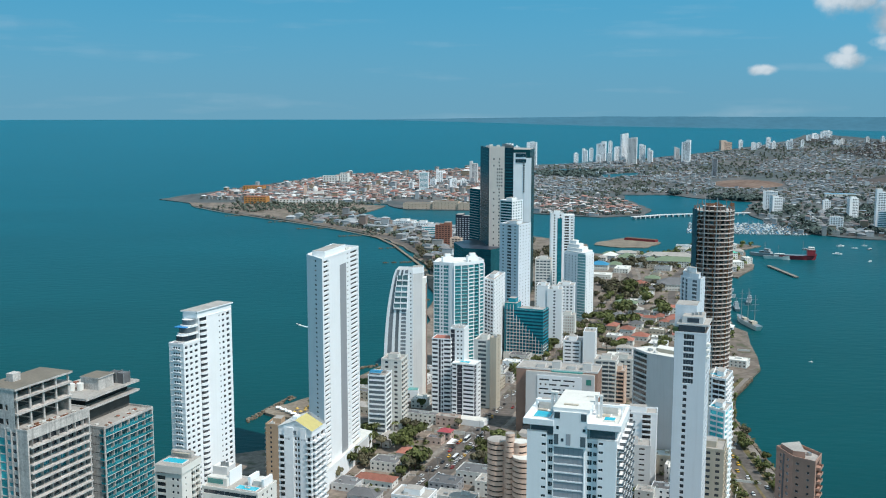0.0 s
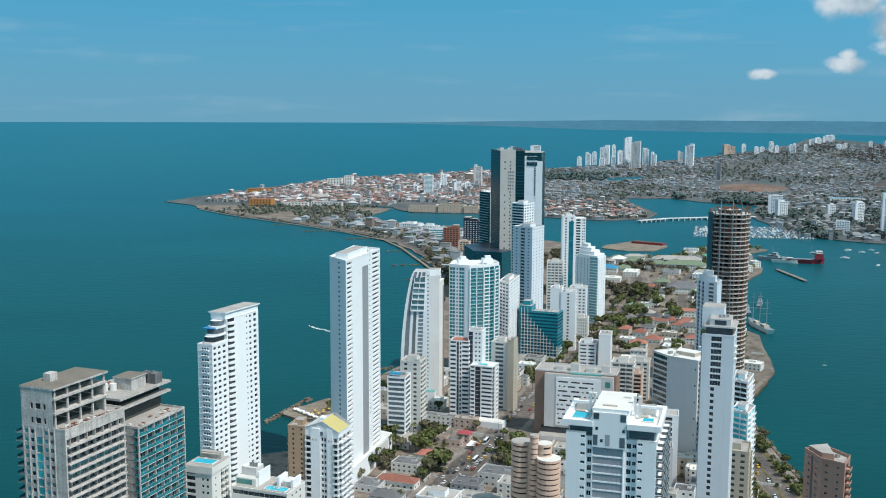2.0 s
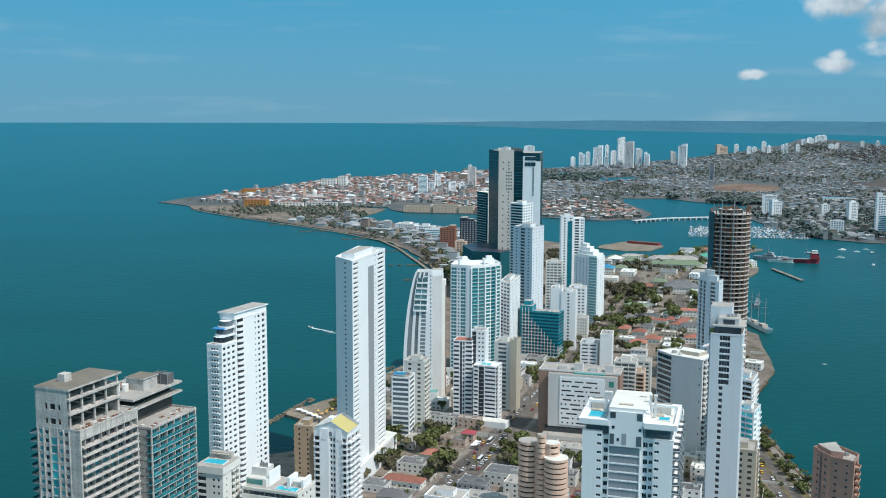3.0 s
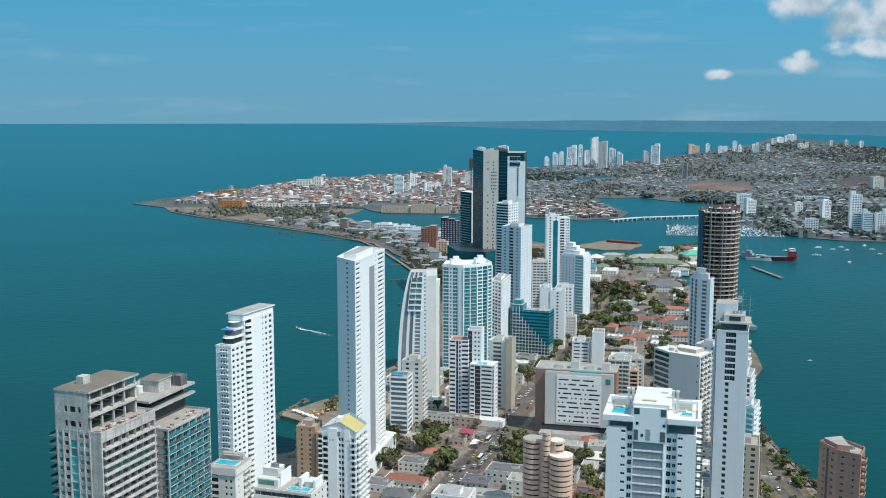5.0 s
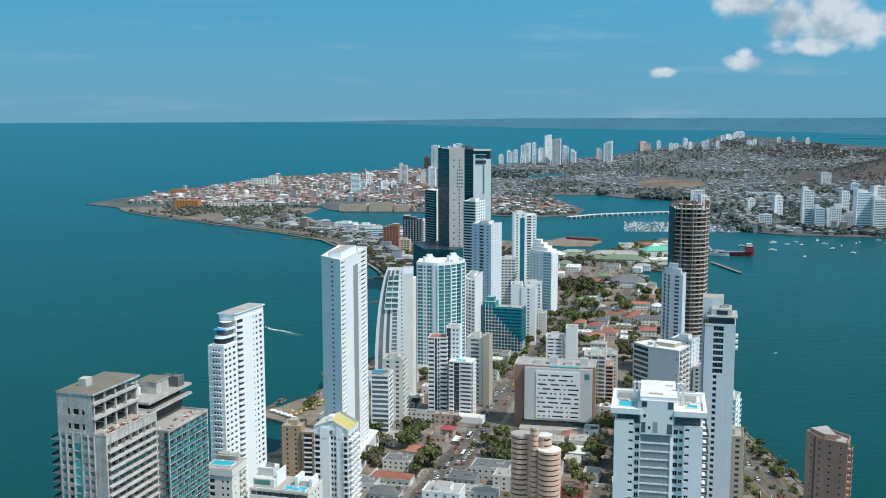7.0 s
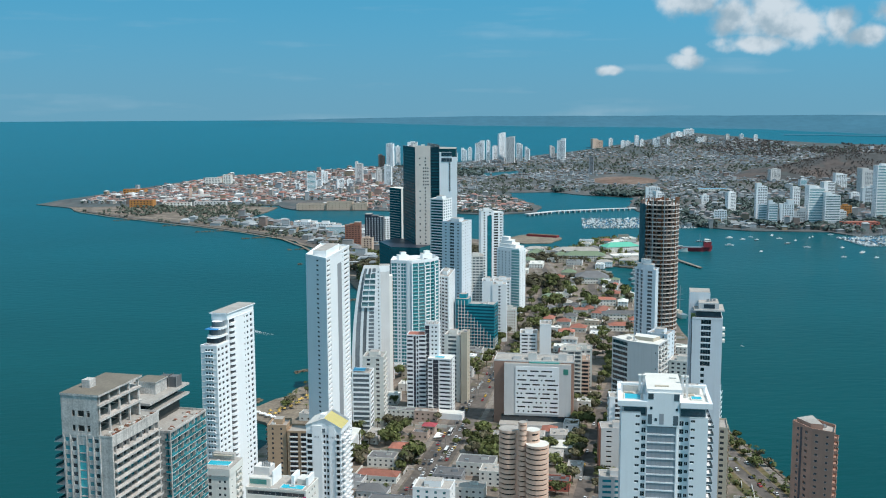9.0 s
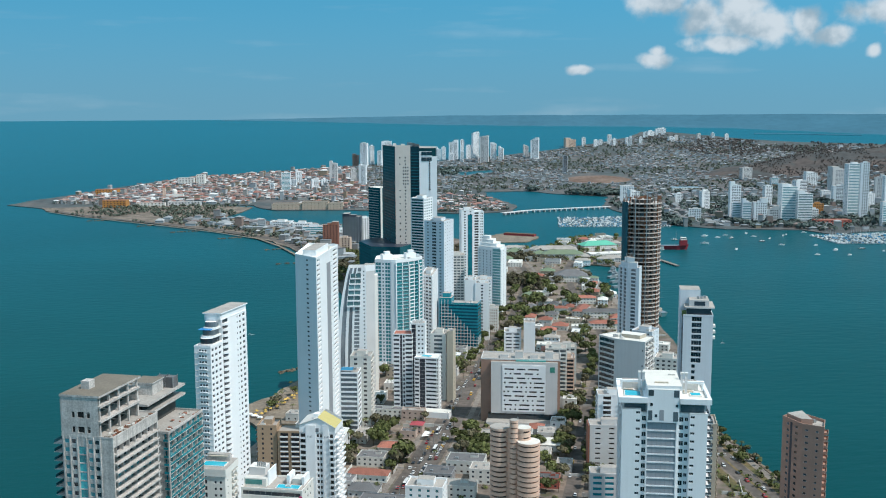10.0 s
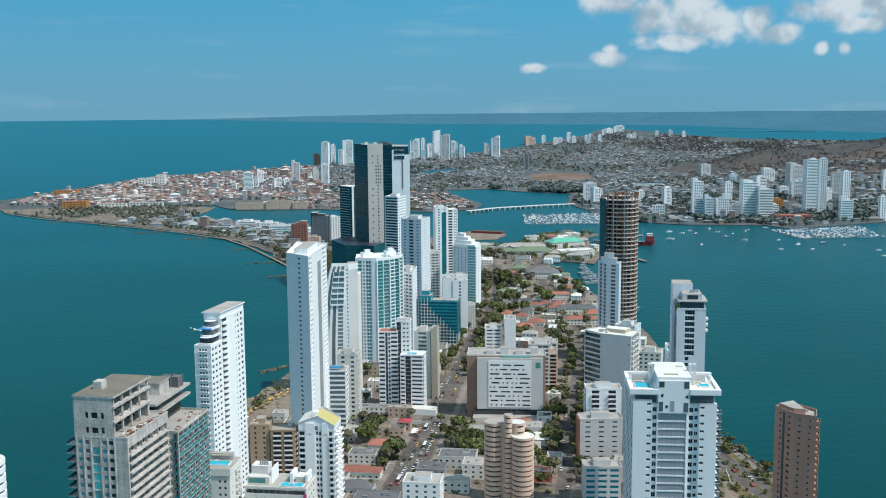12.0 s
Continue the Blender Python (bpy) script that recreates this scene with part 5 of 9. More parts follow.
def drum(parent, o, x, y, r, z0, z1, fh, mat, glassmat, top, n=20, rail=2.05):
    """A round stack of floors: dark glazing with a solid rail on every floor."""
    ring_ = lambda k: [(x - o[0] + k * math.cos(a * math.tau / n), y - o[1] + k * math.sin(a * math.tau / n)) for a in range(n)]
    b = Build(); b.prism(ring_(r - 0.9), z0, z1, glassmat, top); part("glazing", b, parent)
    f, me = 0, None
    while z0 + (f + 1) * fh <= z1 + 0.01:
        if me is None:
            b = Build(); R = [(r * math.cos(a * math.tau / n), r * math.sin(a * math.tau / n)) for a in range(n)]
            b.prism(R, -0.2, rail, mat); me = b.mesh("balcony")
        part("balcony", me, parent, loc=(x - o[0], y - o[1], z0 + f * fh))
        f += 1
    b = Build(); b.prism(ring_(r + 0.1), z1 - 0.2, z1 + 1.2, mat, top)
    part("parapet", b, parent)


def drum_tower():
    o = (37, 547)
    t = thing("drum_tower", o[0], o[1], U, "beige apartment tower of round drums with ribbon balconies", "building")
    drum(t, o, 31.0, 553, 6.0, 0, 45.0, 3.0, BEIGE, DARKGLASS, ROOFGREY, rail=1.8)
    drum(t, o, 45.0, 541.5, 6.6, 0, 39.0, 3.0, BEIGE, DARKGLASS, ROOFLIGHT, rail=1.85)
    drum(t, o, 43.0, 546, 4.4, 39, 46.0, 3.4, BEIGE, DARKGLASS, ROOFLIGHT)
    drum(t, o, 37.2, 545.0, 2.5, 0, 51.0, 3.0, BEIGE, DARKGLASS, ROOFGREY, rail=2.1)
    block(t, o, rect(31.5, 550, 13, 9, -38), 0, 46.5, BEIGE, "core_wall", ROOFGREY)
    block(t, o, rect(33.6, 548.4, 3.2, 1.2, -38), 0, 46.4, WHITE2, "stair_strip")
    u = Vector((math.cos(radians(-38)), math.sin(radians(-38))))
    s_ = Vector((31.5, 550)) - Vector(o) + u * 2.0 + Vector((u.y, -u.x)) * 0.06
    for f in range(15):
        part("window", pane_mesh(0.9, 1.0, DARKGLASS), t, loc=(s_.x, s_.y, 1.2 + 3.0 * f), rz=radians(-38))
    for k in range(6):
        b = Build(); b.box(-0.1, 0.1, -0.1, 0.1, 46, 50 + k % 3, METAL); part("aerial", b, t, loc=(0.5 + (k % 3) * 1.6, 1.5 + (k // 3) * 2, 0))
    b = Build(); b.obox(Vector((-1.5, 0.8)), Vector((0.8, -0.6)), 5, 0.3, 46.5, 48.5, WHITE2); part("roof_screen", b, t)


def wedge_block():
    poly = [(126.5, 663), (133, 648), (149.2, 633.6), (162, 650), (141, 669)]
    t, o = tower("wedge_block", "plain grey windowless wall block with dark ribbon windows on its side", poly, 72, 20,
                 {0: [("w", 0.4, -0.4, 1, 15, 0.14, 0.84, {"glass": NAVYGLASS, "bars": 5})], 1: [("w", 19.2, 20.4, 1, 0.9, 0.3, 0.7, {"every": 3})], 2: [("b", 1, -1, 3, 5, 0.1, 0.9, {"mat": WHITE2})]}, MIDGREY, ROOFLIGHT, 0.8, seed=4)
    block(t, o, [(140, 655), (150, 646), (157, 652), (144, 664)], 72, 74.5, SAND, "roof_house", ROOFLIGHT)


def sail_tower():
    o = (-26, 802)
    t = thing("sail_tower", o[0], o[1], U, "white tower with a curved sail-like flank and dark glass strips", "building")
    zs = [0, 12, 25, 38, 50, 62, 74, 84, 92, 99, 104]
    left = [-20.8, -21.4, -21.6, -21.3, -20.6, -19.6, -18.2, -16.6, -15.0, -13.4, -11.6]
    ux, uy = math.cos(radians(-6)), math.sin(radians(-6))
    P = lambda x, y, z: (x * ux - y * uy + 0.0, x * uy + y * ux - 6, z)
    b = Build()
    strips = [(0.0, 0.11, WHITE), (0.11, 0.26, SAILGLASS), (0.26, 0.36, WHITE), (0.36, 0.48, SAILGLASS), (0.48, 0.56, WHITE), (0.56, 0.74, SAILGLASS), (0.74, 1.0, WHITE)]
    right = 2.2
    names = {}
    for k in range(len(zs) - 1):
        for s0, s1, m in strips:
            xa, xb = [left[k] + (right - left[k]) * s for s in (s0, s1)], [left[k + 1] + (right - left[k + 1]) * s for s in (s0, s1)]
            d = 0.35 if m is SAILGLASS else 0.0
            names.setdefault((s0, m), Build()).quad([P(xa[0], d, zs[k]), P(xa[1], d, zs[k]), P(xb[1], d, zs[k + 1]), P(xb[0], d, zs[k + 1])], m)
            if not d:
                for a_, b_ in ((xa[0], xb[0]), (xa[1], xb[1])):
                    names[(s0, m)].quad([P(a_, 0, zs[k]), P(a_, 0.5, zs[k]), P(b_, 0.5, zs[k + 1]), P(b_, 0, zs[k + 1])], m)
        b.quad([P(left[k], 0, zs[k]), P(left[k], 18, zs[k]), P(left[k + 1], 18, zs[k + 1]), P(left[k + 1], 0, zs[k + 1])], WHITE)
        b.quad([P(left[k], 18, zs[k]), P(right, 18, zs[k]), P(right, 18, zs[k + 1]), P(left[k + 1], 18, zs[k + 1])], WHITE)
    b.quad([P(right, 0, 0), P(right, 18, 0), P(right, 18, 104), P(right, 0, 104)], WHITE)
    b.quad([P(left[-1], 0, 100), P(right, 0, 100), P(right, 18, 100), P(left[-1], 18, 100)], ROOFGREY)
    part("side_wall", b, t)
    for (s0, m), bb in names.items():
        part("glass_strip" if m is SAILGLASS else "white_rib", bb, t)
    for f in range(33):
        z = f * 3.1 + 1.0
        k = max(i for i in range(len(zs) - 1) if zs[i] <= z)
        lx = left[k] + (left[k + 1] - left[k]) * (z - zs[k]) / (zs[k + 1] - zs[k])
        b = Build(); xa = lx + (right - lx) * 0.56; xb = lx + (right - lx) * 0.74
        b.quad([P(xa, 0.2, z), P(xb, 0.2, z), P(xb, 0.2, z + 0.9), P(xa, 0.2, z + 0.9)], WHITE); part("spandrel", b, t)
        b = Build(); b.quad([P(right - 2.2, -0.03, z + 0.4), P(right - 1.2, -0.03, z + 0.4), P(right - 1.2, -0.03, z + 1.5), P(right - 2.2, -0.03, z + 1.5)], GREYGLASS); part("window", b, t)
    # framed glass bay over the ribs
    for f in range(6):
        z = 72.5 + f * 4.5
        k = max(i for i in range(len(zs) - 1) if zs[i] <= z)
        lx = left[k] + (left[k + 1] - left[k]) * (z - zs[k]) / (zs[k + 1] - zs[k])
        xa, xb = lx + (right - lx) * 0.27, lx + (right - lx) * 0.76
        b = Build(); b.prism([P(xa, -0.5, 0)[:2], P(xb, -0.5, 0)[:2], P(xb, 0.4, 0)[:2], P(xa, 0.4, 0)[:2]], z + 1.2, z + 4.5, BAYGLASS); bay = part("bay_window", b, t, "grey-teal bay window between white bands")
        b = Build(); b.prism([P(xa - 0.5, -1.0, 0)[:2], P(xb + 0.5, -1.0, 0)[:2], P(xb + 0.5, 0.4, 0)[:2], P(xa - 0.5, 0.4, 0)[:2]], z, z + 1.2, WHITE)
        for q in (xa - 0.45, (xa + xb) / 2 - 0.2, xb + 0.05):
            b.prism([P(q, -0.8, 0)[:2], P(q + 0.4, -0.8, 0)[:2], P(q + 0.4, 0.3, 0)[:2], P(q, 0.3, 0)[:2]], z + 1.2, z + 4.5, WHITE)
        part("frame", b, bay)
    b = Build()
    rr = [P(right, 0.5, 0)[:2], P(right + 7, 4, 0)[:2], P(right + 7, 17, 0)[:2], P(right, 17, 0)[:2]]
    b.prism(rr, 0, 101, MIDGREY, ROOFGREY); part("grey_flank", b, t, "smooth grey flank wall")
    b = Build(); b.prism([P(right + 7, 4.4, 0)[:2], P(right + 9.4, 6, 0)[:2], P(right + 9.4, 15, 0)[:2], P(right + 7, 15, 0)[:2]], 0, 97, WHITE2); part("balcony_wall", b, t)
    b = Build(); b.prism([P(right + 9.4, 6.4, 0)[:2], P(right + 9.6, 6.4, 0)[:2], P(right + 9.6, 14, 0)[:2], P(right + 9.4, 14, 0)[:2]], 2, 92, BROWN); part("brown_panel", b, t)
    b = Build(); b.prism([P(right - 1, 0.2, 0)[:2], P(right + 7.2, 3.8, 0)[:2], P(right + 7.2, 12, 0)[:2], P(right - 1, 12, 0)[:2]], 101, 106, WHITE, ROOFGREY); part("roof_house", b, t)
    for k in range(4):
        b = Build(); x_, y_, _ = P(-9 + 2.6 * k, 6 + k, 0); b.box(-0.9, 0.9, -0.9, 0.9, 100, 101.8 + 0.7 * (k % 2), METAL if k % 2 else OFFWHITE); part("cooling_unit", b, t, loc=(x_, y_, 0))
    block(t, (0, 0), [P(-8, -9, 0)[:2], P(7, -9, 0)[:2], P(7, -0.5, 0)[:2], P(-8, -0.5, 0)[:2]], 0, 9, WHITE, "entrance_block", GREENGLASS)


concrete_tower()
glazed_tower()
white_stepped_tower()
tall_white_tower()
gabled_tower()
pool_apartments()
terrace_block()
pergola_tower()
slab_tower()
brown_tower()
office_block()
drum_tower()
wedge_block()
sail_tower()

# ---- the cluster in the middle distance ----


def teal_tower():
    a, c = Vector((9.5, 872)), Vector((36, 891))
    u = (c - a).normalized()
    n = Vector((u.y, -u.x))
    arc = [tuple(a + (c - a) * (k / 5) + n * 3.2 * math.sin(math.pi * k / 5)) for k in range(6)]
    poly = [(-8.2, 879), *arc, (33, 908), (-4, 902)]
    o = centre([(-8.2, 879), (9.5, 872), (36, 891), (33, 908), (-4, 902)])
    t = thing("teal_tower", o[0], o[1], U, "white tower with teal glass and curved balcony bands", "building")
    specs = {0: [("w", 0.6, 5.6, 2, 2.3, 0.16, 0.9, {"glass": TEALSOFT, "depth": 0.15}), ("w", 6.6, 8.4, 1, 1.3, 0.3, 0.75, {"glass": TEALGLASS}), ("w", 9.4, 13.8, 2, 2.0, 0.16, 0.9, {"glass": TEALSOFT, "depth": 0.15})]}
    for k in range(5):
        specs[1 + k] = [("b", 0.35, -0.35, 1, 6.3, 0.1, 0.9, {"depth": 0.3, "out": 0.6, "rail": 0.8, "railmat": (TEALSOFT, TEALSOFT, WHITE, TEALSOFT, WHITE)[k], "glass": (TEALSOFT, BAYGLASS, TEALSOFT, TEALGLASS, TEALSOFT)[k], "bars": 1})]
    storeys(t, o, poly, 0, 96, 30, specs, WHITE, ROOFLIGHT, 2.5, False)
    roof_clutter(t, o, poly, 96, 1, 3)
    for k, z1 in ((0, 96), (2, 92), (4, 92), (5, 96)):
        p = Vector(arc[k]) - Vector(o)
        b = Build(); b.obox(p - u * 0.45 + n * 0.9, u, 0.9, 1.0, 2, z1, WHITE); part("vertical_fin", b, t)
    p, u0 = along(poly, 0, 14.6, 0.35)
    b = Build(); b.obox(p - Vector(o), u0, 3.2, 0.4, 0, 97, WHITE); part("vertical_fin", b, t)
    for x, y in ((0, 888), (22, 894)):
        block(t, o, rect(x, y, 9, 8, 10), 96, 101, WHITE, "roof_house", ROOFLIGHT)
        block(t, o, rect(x + 2, y + 2, 5, 4, 10), 101, 103.5, WHITE, "machine_room", ROOFLIGHT)


def glass_hotel():
    M0, M1, M2, M3, M4 = (48.7, 1321), (56.8, 1256.5), (75.4, 1252.5), (86, 1248.5), (107.4, 1244)
    o = (78, 1280)
    t = thing("glass_hotel", o[0], o[1], U, "very tall dark glass hotel tower with a beige stone core wall", "building")
    L = lambda p: Vector(p) - Vector(o)

    def face(name, a, b_, z0, z1, mat, label="", push=0.0):
        p, q_ = L(a), L(b_)
        u = (q_ - p).normalized(); n = Vector((u.y, -u.x))
        b = Build(); b.obox(p + n * (0.4 + push), u, (q_ - p).length, 0.8, z0, z1, mat, ROOFGREY)
        return part(name, b, t, label), u, n, (q_ - p).length

    b = Build(); b.prism([tuple(L(p)) for p in (M0, M1, M2, (86, 1251.5), (106.4, 1248), (116, 1300), (70, 1345))], 0, 182, HOTELGLASS, ROOFGREY); part("glass_body", b, t)
    face("glass_wall", M0, M1, 0, 184, HOTELGLASS, "smoked glass curtain wall")
    face("stone_wall", M1, M2, 0, 185.5, STONE, "beige stone wall with small square windows")
    face("glass_wall", M2, M3, 128, 184, NAVYGLASS)
    _, u, n, w = face("white_wall", M3, tuple(Vector(M4) - Vector((6.4, -1.35))), 0, 178, WHITE)
    face("white_wall", tuple(Vector(M4) - Vector((8.5, -1.8))), M4, 0, 172, WHITE, push=0.3)
    # mullions and floor lines of the glass
    for a, b_, z0 in ((M0, M1, 60), (M2, M3, 128)):
        p, q_ = L(a), L(b_)
        u = (q_ - p).normalized(); n = Vector((u.y, -u.x)); w = (q_ - p).length
        for f in range(int((183 - z0) / 3.7)):
            b = Build(); b.obox(p + n * 0.5, u, w, 0.12, z0 + f * 3.7, z0 + f * 3.7 + 0.9, HOTELLINE); part("floor_line", b, t)
    p, q_ = L(M1), L(M2)
    u = (q_ - p).normalized(); n = Vector((u.y, -u.x)); ang = math.atan2(u.y, u.x)
    for f in range(34):
        cols = (5, 12) if f % 2 else (11.5,)
        if 24 < f < 31:
            cols = (9.5, 12.2, 14.9)
        for a in cols:
            s_ = p + u * a + n * 0.46
            part("window", pane_mesh(1.6, 1.9, DARKGLASS), t, loc=(s_.x, s_.y, 34 + f * 4.1), rz=ang)
    p = L(M3); u = (L(M4) - p).normalized(); n = Vector((u.y, -u.x)); ang = math.atan2(u.y, u.x)
    for f in range(13):
        s_ = p + u * 12 + n * 0.8; part("window", pane_mesh(1.8, 2.0, DARKGLASS), t, loc=(s_.x, s_.y, 130 + f * 2.9), rz=ang)
    for z in (166, 173):
        s_ = p + u * 2.5 + n * 0.8; part("window", pane_mesh(13, 4.6, NAVYGLASS, 3), t, loc=(s_.x, s_.y, z), rz=ang)
    # crown fins
    for k in range(8):
        b = Build(); s_ = L(M2) + (L(M3) - L(M2)) * (k / 7); b.box(-0.2, 0.2, 0, 9, 182, 189 - 0.3 * k, METAL); part("crown_fin", b, t, loc=(s_.x, s_.y, 0), rz=0.3)
    for k in range(5):
        b = Build(); s_ = L(M0) + (L(M2) - L(M0)) * (0.3 + k * 0.15); b.box(-2.2, 2.2, 3, 6, 182, 185 + (k % 2) * 1.6, OFFWHITE if k % 2 else GREYPAINT); part("roof_plant", b, t, loc=(s_.x, s_.y, 0))
    # lower wing and base
    wing = [(36.5, 1395), (50, 1370), (62, 1392), (48, 1412)]
    b = Build(); b.prism([tuple(L(p)) for p in wing], 0, 124, HOTELGLASS, ROOFLIGHT); part("wing", b, t, "lower wing with dark glazed bands")
    for f in range(30):
        p = L(wing[0]); u = (L(wing[1]) - p).normalized(); n = Vector((u.y, -u.x))
        b = Build(); b.obox(p + n * 0.5, u, 24.5, 0.5, 20 + f * 3.45, 20.6 + f * 3.45, OFFWHITE); part("floor_band", b, t)
    b = Build(); p = L(wing[1]); u = (L(wing[2]) - p).normalized(); b.obox(p + Vector((u.y, -u.x)) * 0.3, u, 6, 0.6, 0, 125, WHITE2); part("white_edge", b, t)
    base = [(14, 1296), (24, 1240), (58, 1226), (84, 1262), (40, 1330)]
    b = Build(); b.prism([tuple(L(p)) for p in base], 0, 62, HOTELGLASS, BLACKCLAD); part("base_block", b, t, "dark teal glazed hotel base")
    for e in range(2):
        p = L(base[e]); u = (L(base[e + 1]) - p).normalized(); n = Vector((u.y, -u.x)); w = (L(base[e + 1]) - p).length
        for f in range(14):
            b = Build(); b.obox(p + n * 0.3, u, w, 0.3, 6 + f * 4.0, 6.9 + f * 4.0, HOTELLINE); part("floor_band", b, t)


def plain_tower(name, label, poly, h, floors, wall, g, cols=((0, 5, 1.5), (1, 5, 1.5)), low=0.28, high=0.76, roof=None, balc=(), seed=1, houses=1, group="", rail=None):
    specs = {}
    for e, n_, w in cols:
        specs.setdefault(e, []).append(("w", 0.7, -0.7, n_, w, low, high, {"glass": g}))
    for e, n_, w, out in balc:
        specs.setdefault(e, []).append(("b", 0.7, -0.7, n_, w, 0.06, 0.84, {"glass": g, "out": out, "depth": 0.7, "railmat": rail or wall}))
    t, o = tower(name, label, poly, h, floors, specs, wall, roof or ROOFGREY, 1.0, clutter=2, single=False, seed=seed, group=group)
    c = centre(poly)
    sub = [tuple(Vector(c) + (Vector(p) - Vector(c)) * 0.45) for p in poly]
    if houses:
        block(t, o, sub, h, h + 3.4, wall, "roof_house", roof or ROOFGREY)
    return t, o


def slim_tower():
    poly = rect(124.5, 1171, 15, 18, -2)
    t, o = plain_tower("slim_tower", "slim white tower with a dark glazed strip", poly, 111, 35, WHITE, DARKGLASS, ((0, 2, 1.9),), houses=1)
    poly2 = rect(139.5, 1174, 12.5, 16, -2)
    storeys(t, o, poly2, 0, 108.5, 34, {0: [("b", 1.0, 6.5, 1, 5, 0.08, 0.88, {"out": 0.5, "glass": DARKROOM}), ("w", 8.2, 11.5, 2, 1.1, 0.3, 0.75)], 1: [("w", 1, -1, 4, 1.5, 0.3, 0.75)]}, WHITE, ROOFLIGHT, 1.0, False)
    p, u = along(poly, 0, 7.5, 0.1)
    b = Build(); b.obox(p - Vector(o), u, 5.4, 0.1, 4, 106, BLUEGLASS); part("glass_strip", b, t)
    for f in range(34):
        b = Build(); b.obox(p - Vector(o) + Vector((0.0, -0.12)), u, 5.4, 0.14, 4 + f * 3.06, 4.5 + f * 3.06, TEALGLASS); part("floor_line", b, t)


def crowned_tower():
    poly = [(134.5, 1124), (147, 1103), (155, 1096), (168, 1124), (152, 1142)]
    t, o = plain_tower("crowned_tower", "white tower with a stepped crown and green glass corner", poly, 72, 23, WHITE, GREYGLASS, ((0, 4, 1.5), (2, 3, 1.5)), houses=0)
    p, u = along(poly, 1, 0.4, 0.3)
    b = Build(); b.obox(p - Vector(o), u, 9.8, 0.2, 3, 74, PALEGLASS); corner = part("glass_corner", b, t, "pale green glass corner")
    for f in range(22):
        b = Build(); b.obox(p - Vector(o) + Vector((u.y, -u.x)) * 0.12, u, 9.8, 0.12, 4 + f * 3.15, 4.9 + f * 3.15, WHITE); part("floor_line", b, corner)
    p, u = along(poly, 2, 0.2, 0.25)
    b = Build(); b.obox(p - Vector(o), u, 3.0, 0.25, 3, 74, WHITE); part("corner_pier", b, t)
    # the crown climbs in steps towards the back
    for k, z in enumerate((72, 75.5, 79, 82.5)):
        c = Vector(centre(poly)) + Vector((-1.6, 3.2)) * k
        block(t, o, [tuple(c + (Vector(q) - Vector(centre(poly))) * (0.9 - 0.2 * k)) for q in poly], z, z + 3.6, WHITE, "crown_step", ROOFLIGHT)


def blue_block():
    poly = rect(57, 926, 37, 18, -22)
    o = centre(poly)
    t = thing("blue_block", o[0], o[1], U, "blue glass office block with a white window grid", "building")
    c = lambda x, y: tuple(Vector(rect(57, 926, x, y, -22)[2]) - Vector(o))
    q = lambda x0, x1, y0, y1: [c(x0, y0), c(x1, y0), c(x1, y1), c(x0, y1)]
    fh = 40.3 / 13
    b = Build(); b.prism(q(0, 37, 0, 18), 7.5, 48, BLUEGLASS, ROOFGREY); part("glass_body", b, t)
    b = Build(); b.prism(q(0, 11.5, 0, 14), 48, 53.5, BLUEGLASS, ROOFGREY); part("upper_part", b, t)
    b = Build(); b.prism(q(2.5, 9.5, 3, 11), 53.5, 57.5, BLUEGLASS, ROOFGREY); part("roof_house", b, t)
    b = Build(); b.prism(q(-0.5, 36, -1.2, 19), 0, 7.5, OFFWHITE, ROOFGREY); part("podium", b, t)
    b = Build(); b.prism(q(12, 36.6, 0.3, 0.7), 48, 49.2, BLUEGLASS); b.prism(q(36.3, 36.7, 0.7, 17.5), 48, 49.2, BLUEGLASS); part("parapet", b, t)
    for f in range(13):
        z = 7.7 + f * fh
        for name_, x0, x1, y0, y1 in (("window_band", 0.3, 36.7, -0.1, 0.05), ("window_band", 36.95, 37.1, 0.4, 17.6), ("window_band", -0.1, 0.05, 0.4, 17.6)):
            b = Build(); b.prism(q(x0, x1, y0, y1), z + 1.0, z + 2.5, DEEPBLUE); part(name_, b, t)
        end = 37.2 if f < 3 else (37.0 - 3.08 * (f - 2))
        b = Build(); b.prism(q(2.2, max(end, 9.0), -0.45, -0.08), z - 0.2, z + 0.2, OFFWHITE); part("grid_line", b, t)
        if f < 3:
            b = Build(); b.prism(q(37.08, 37.4, 0, 15), z - 0.2, z + 0.2, OFFWHITE); part("grid_line", b, t)
    for k in range(12):
        x = 2.3 + 3.08 * k
        top = 52.0 if k < 3 else 7.7 + fh * (13 - k + 1.2)
        b = Build(); b.prism(q(x - 0.18, x + 0.18, -0.5, -0.08), 7.5, top, OFFWHITE); part("grid_post", b, t)
    for k in range(5):
        b = Build(); b.prism(q(37.08, 37.45, 3.0 * k, 3.0 * k + 0.3), 7.5, 17.2, OFFWHITE); part("grid_post", b, t)
    roof_clutter(t, o, poly, 48, 3, 6)


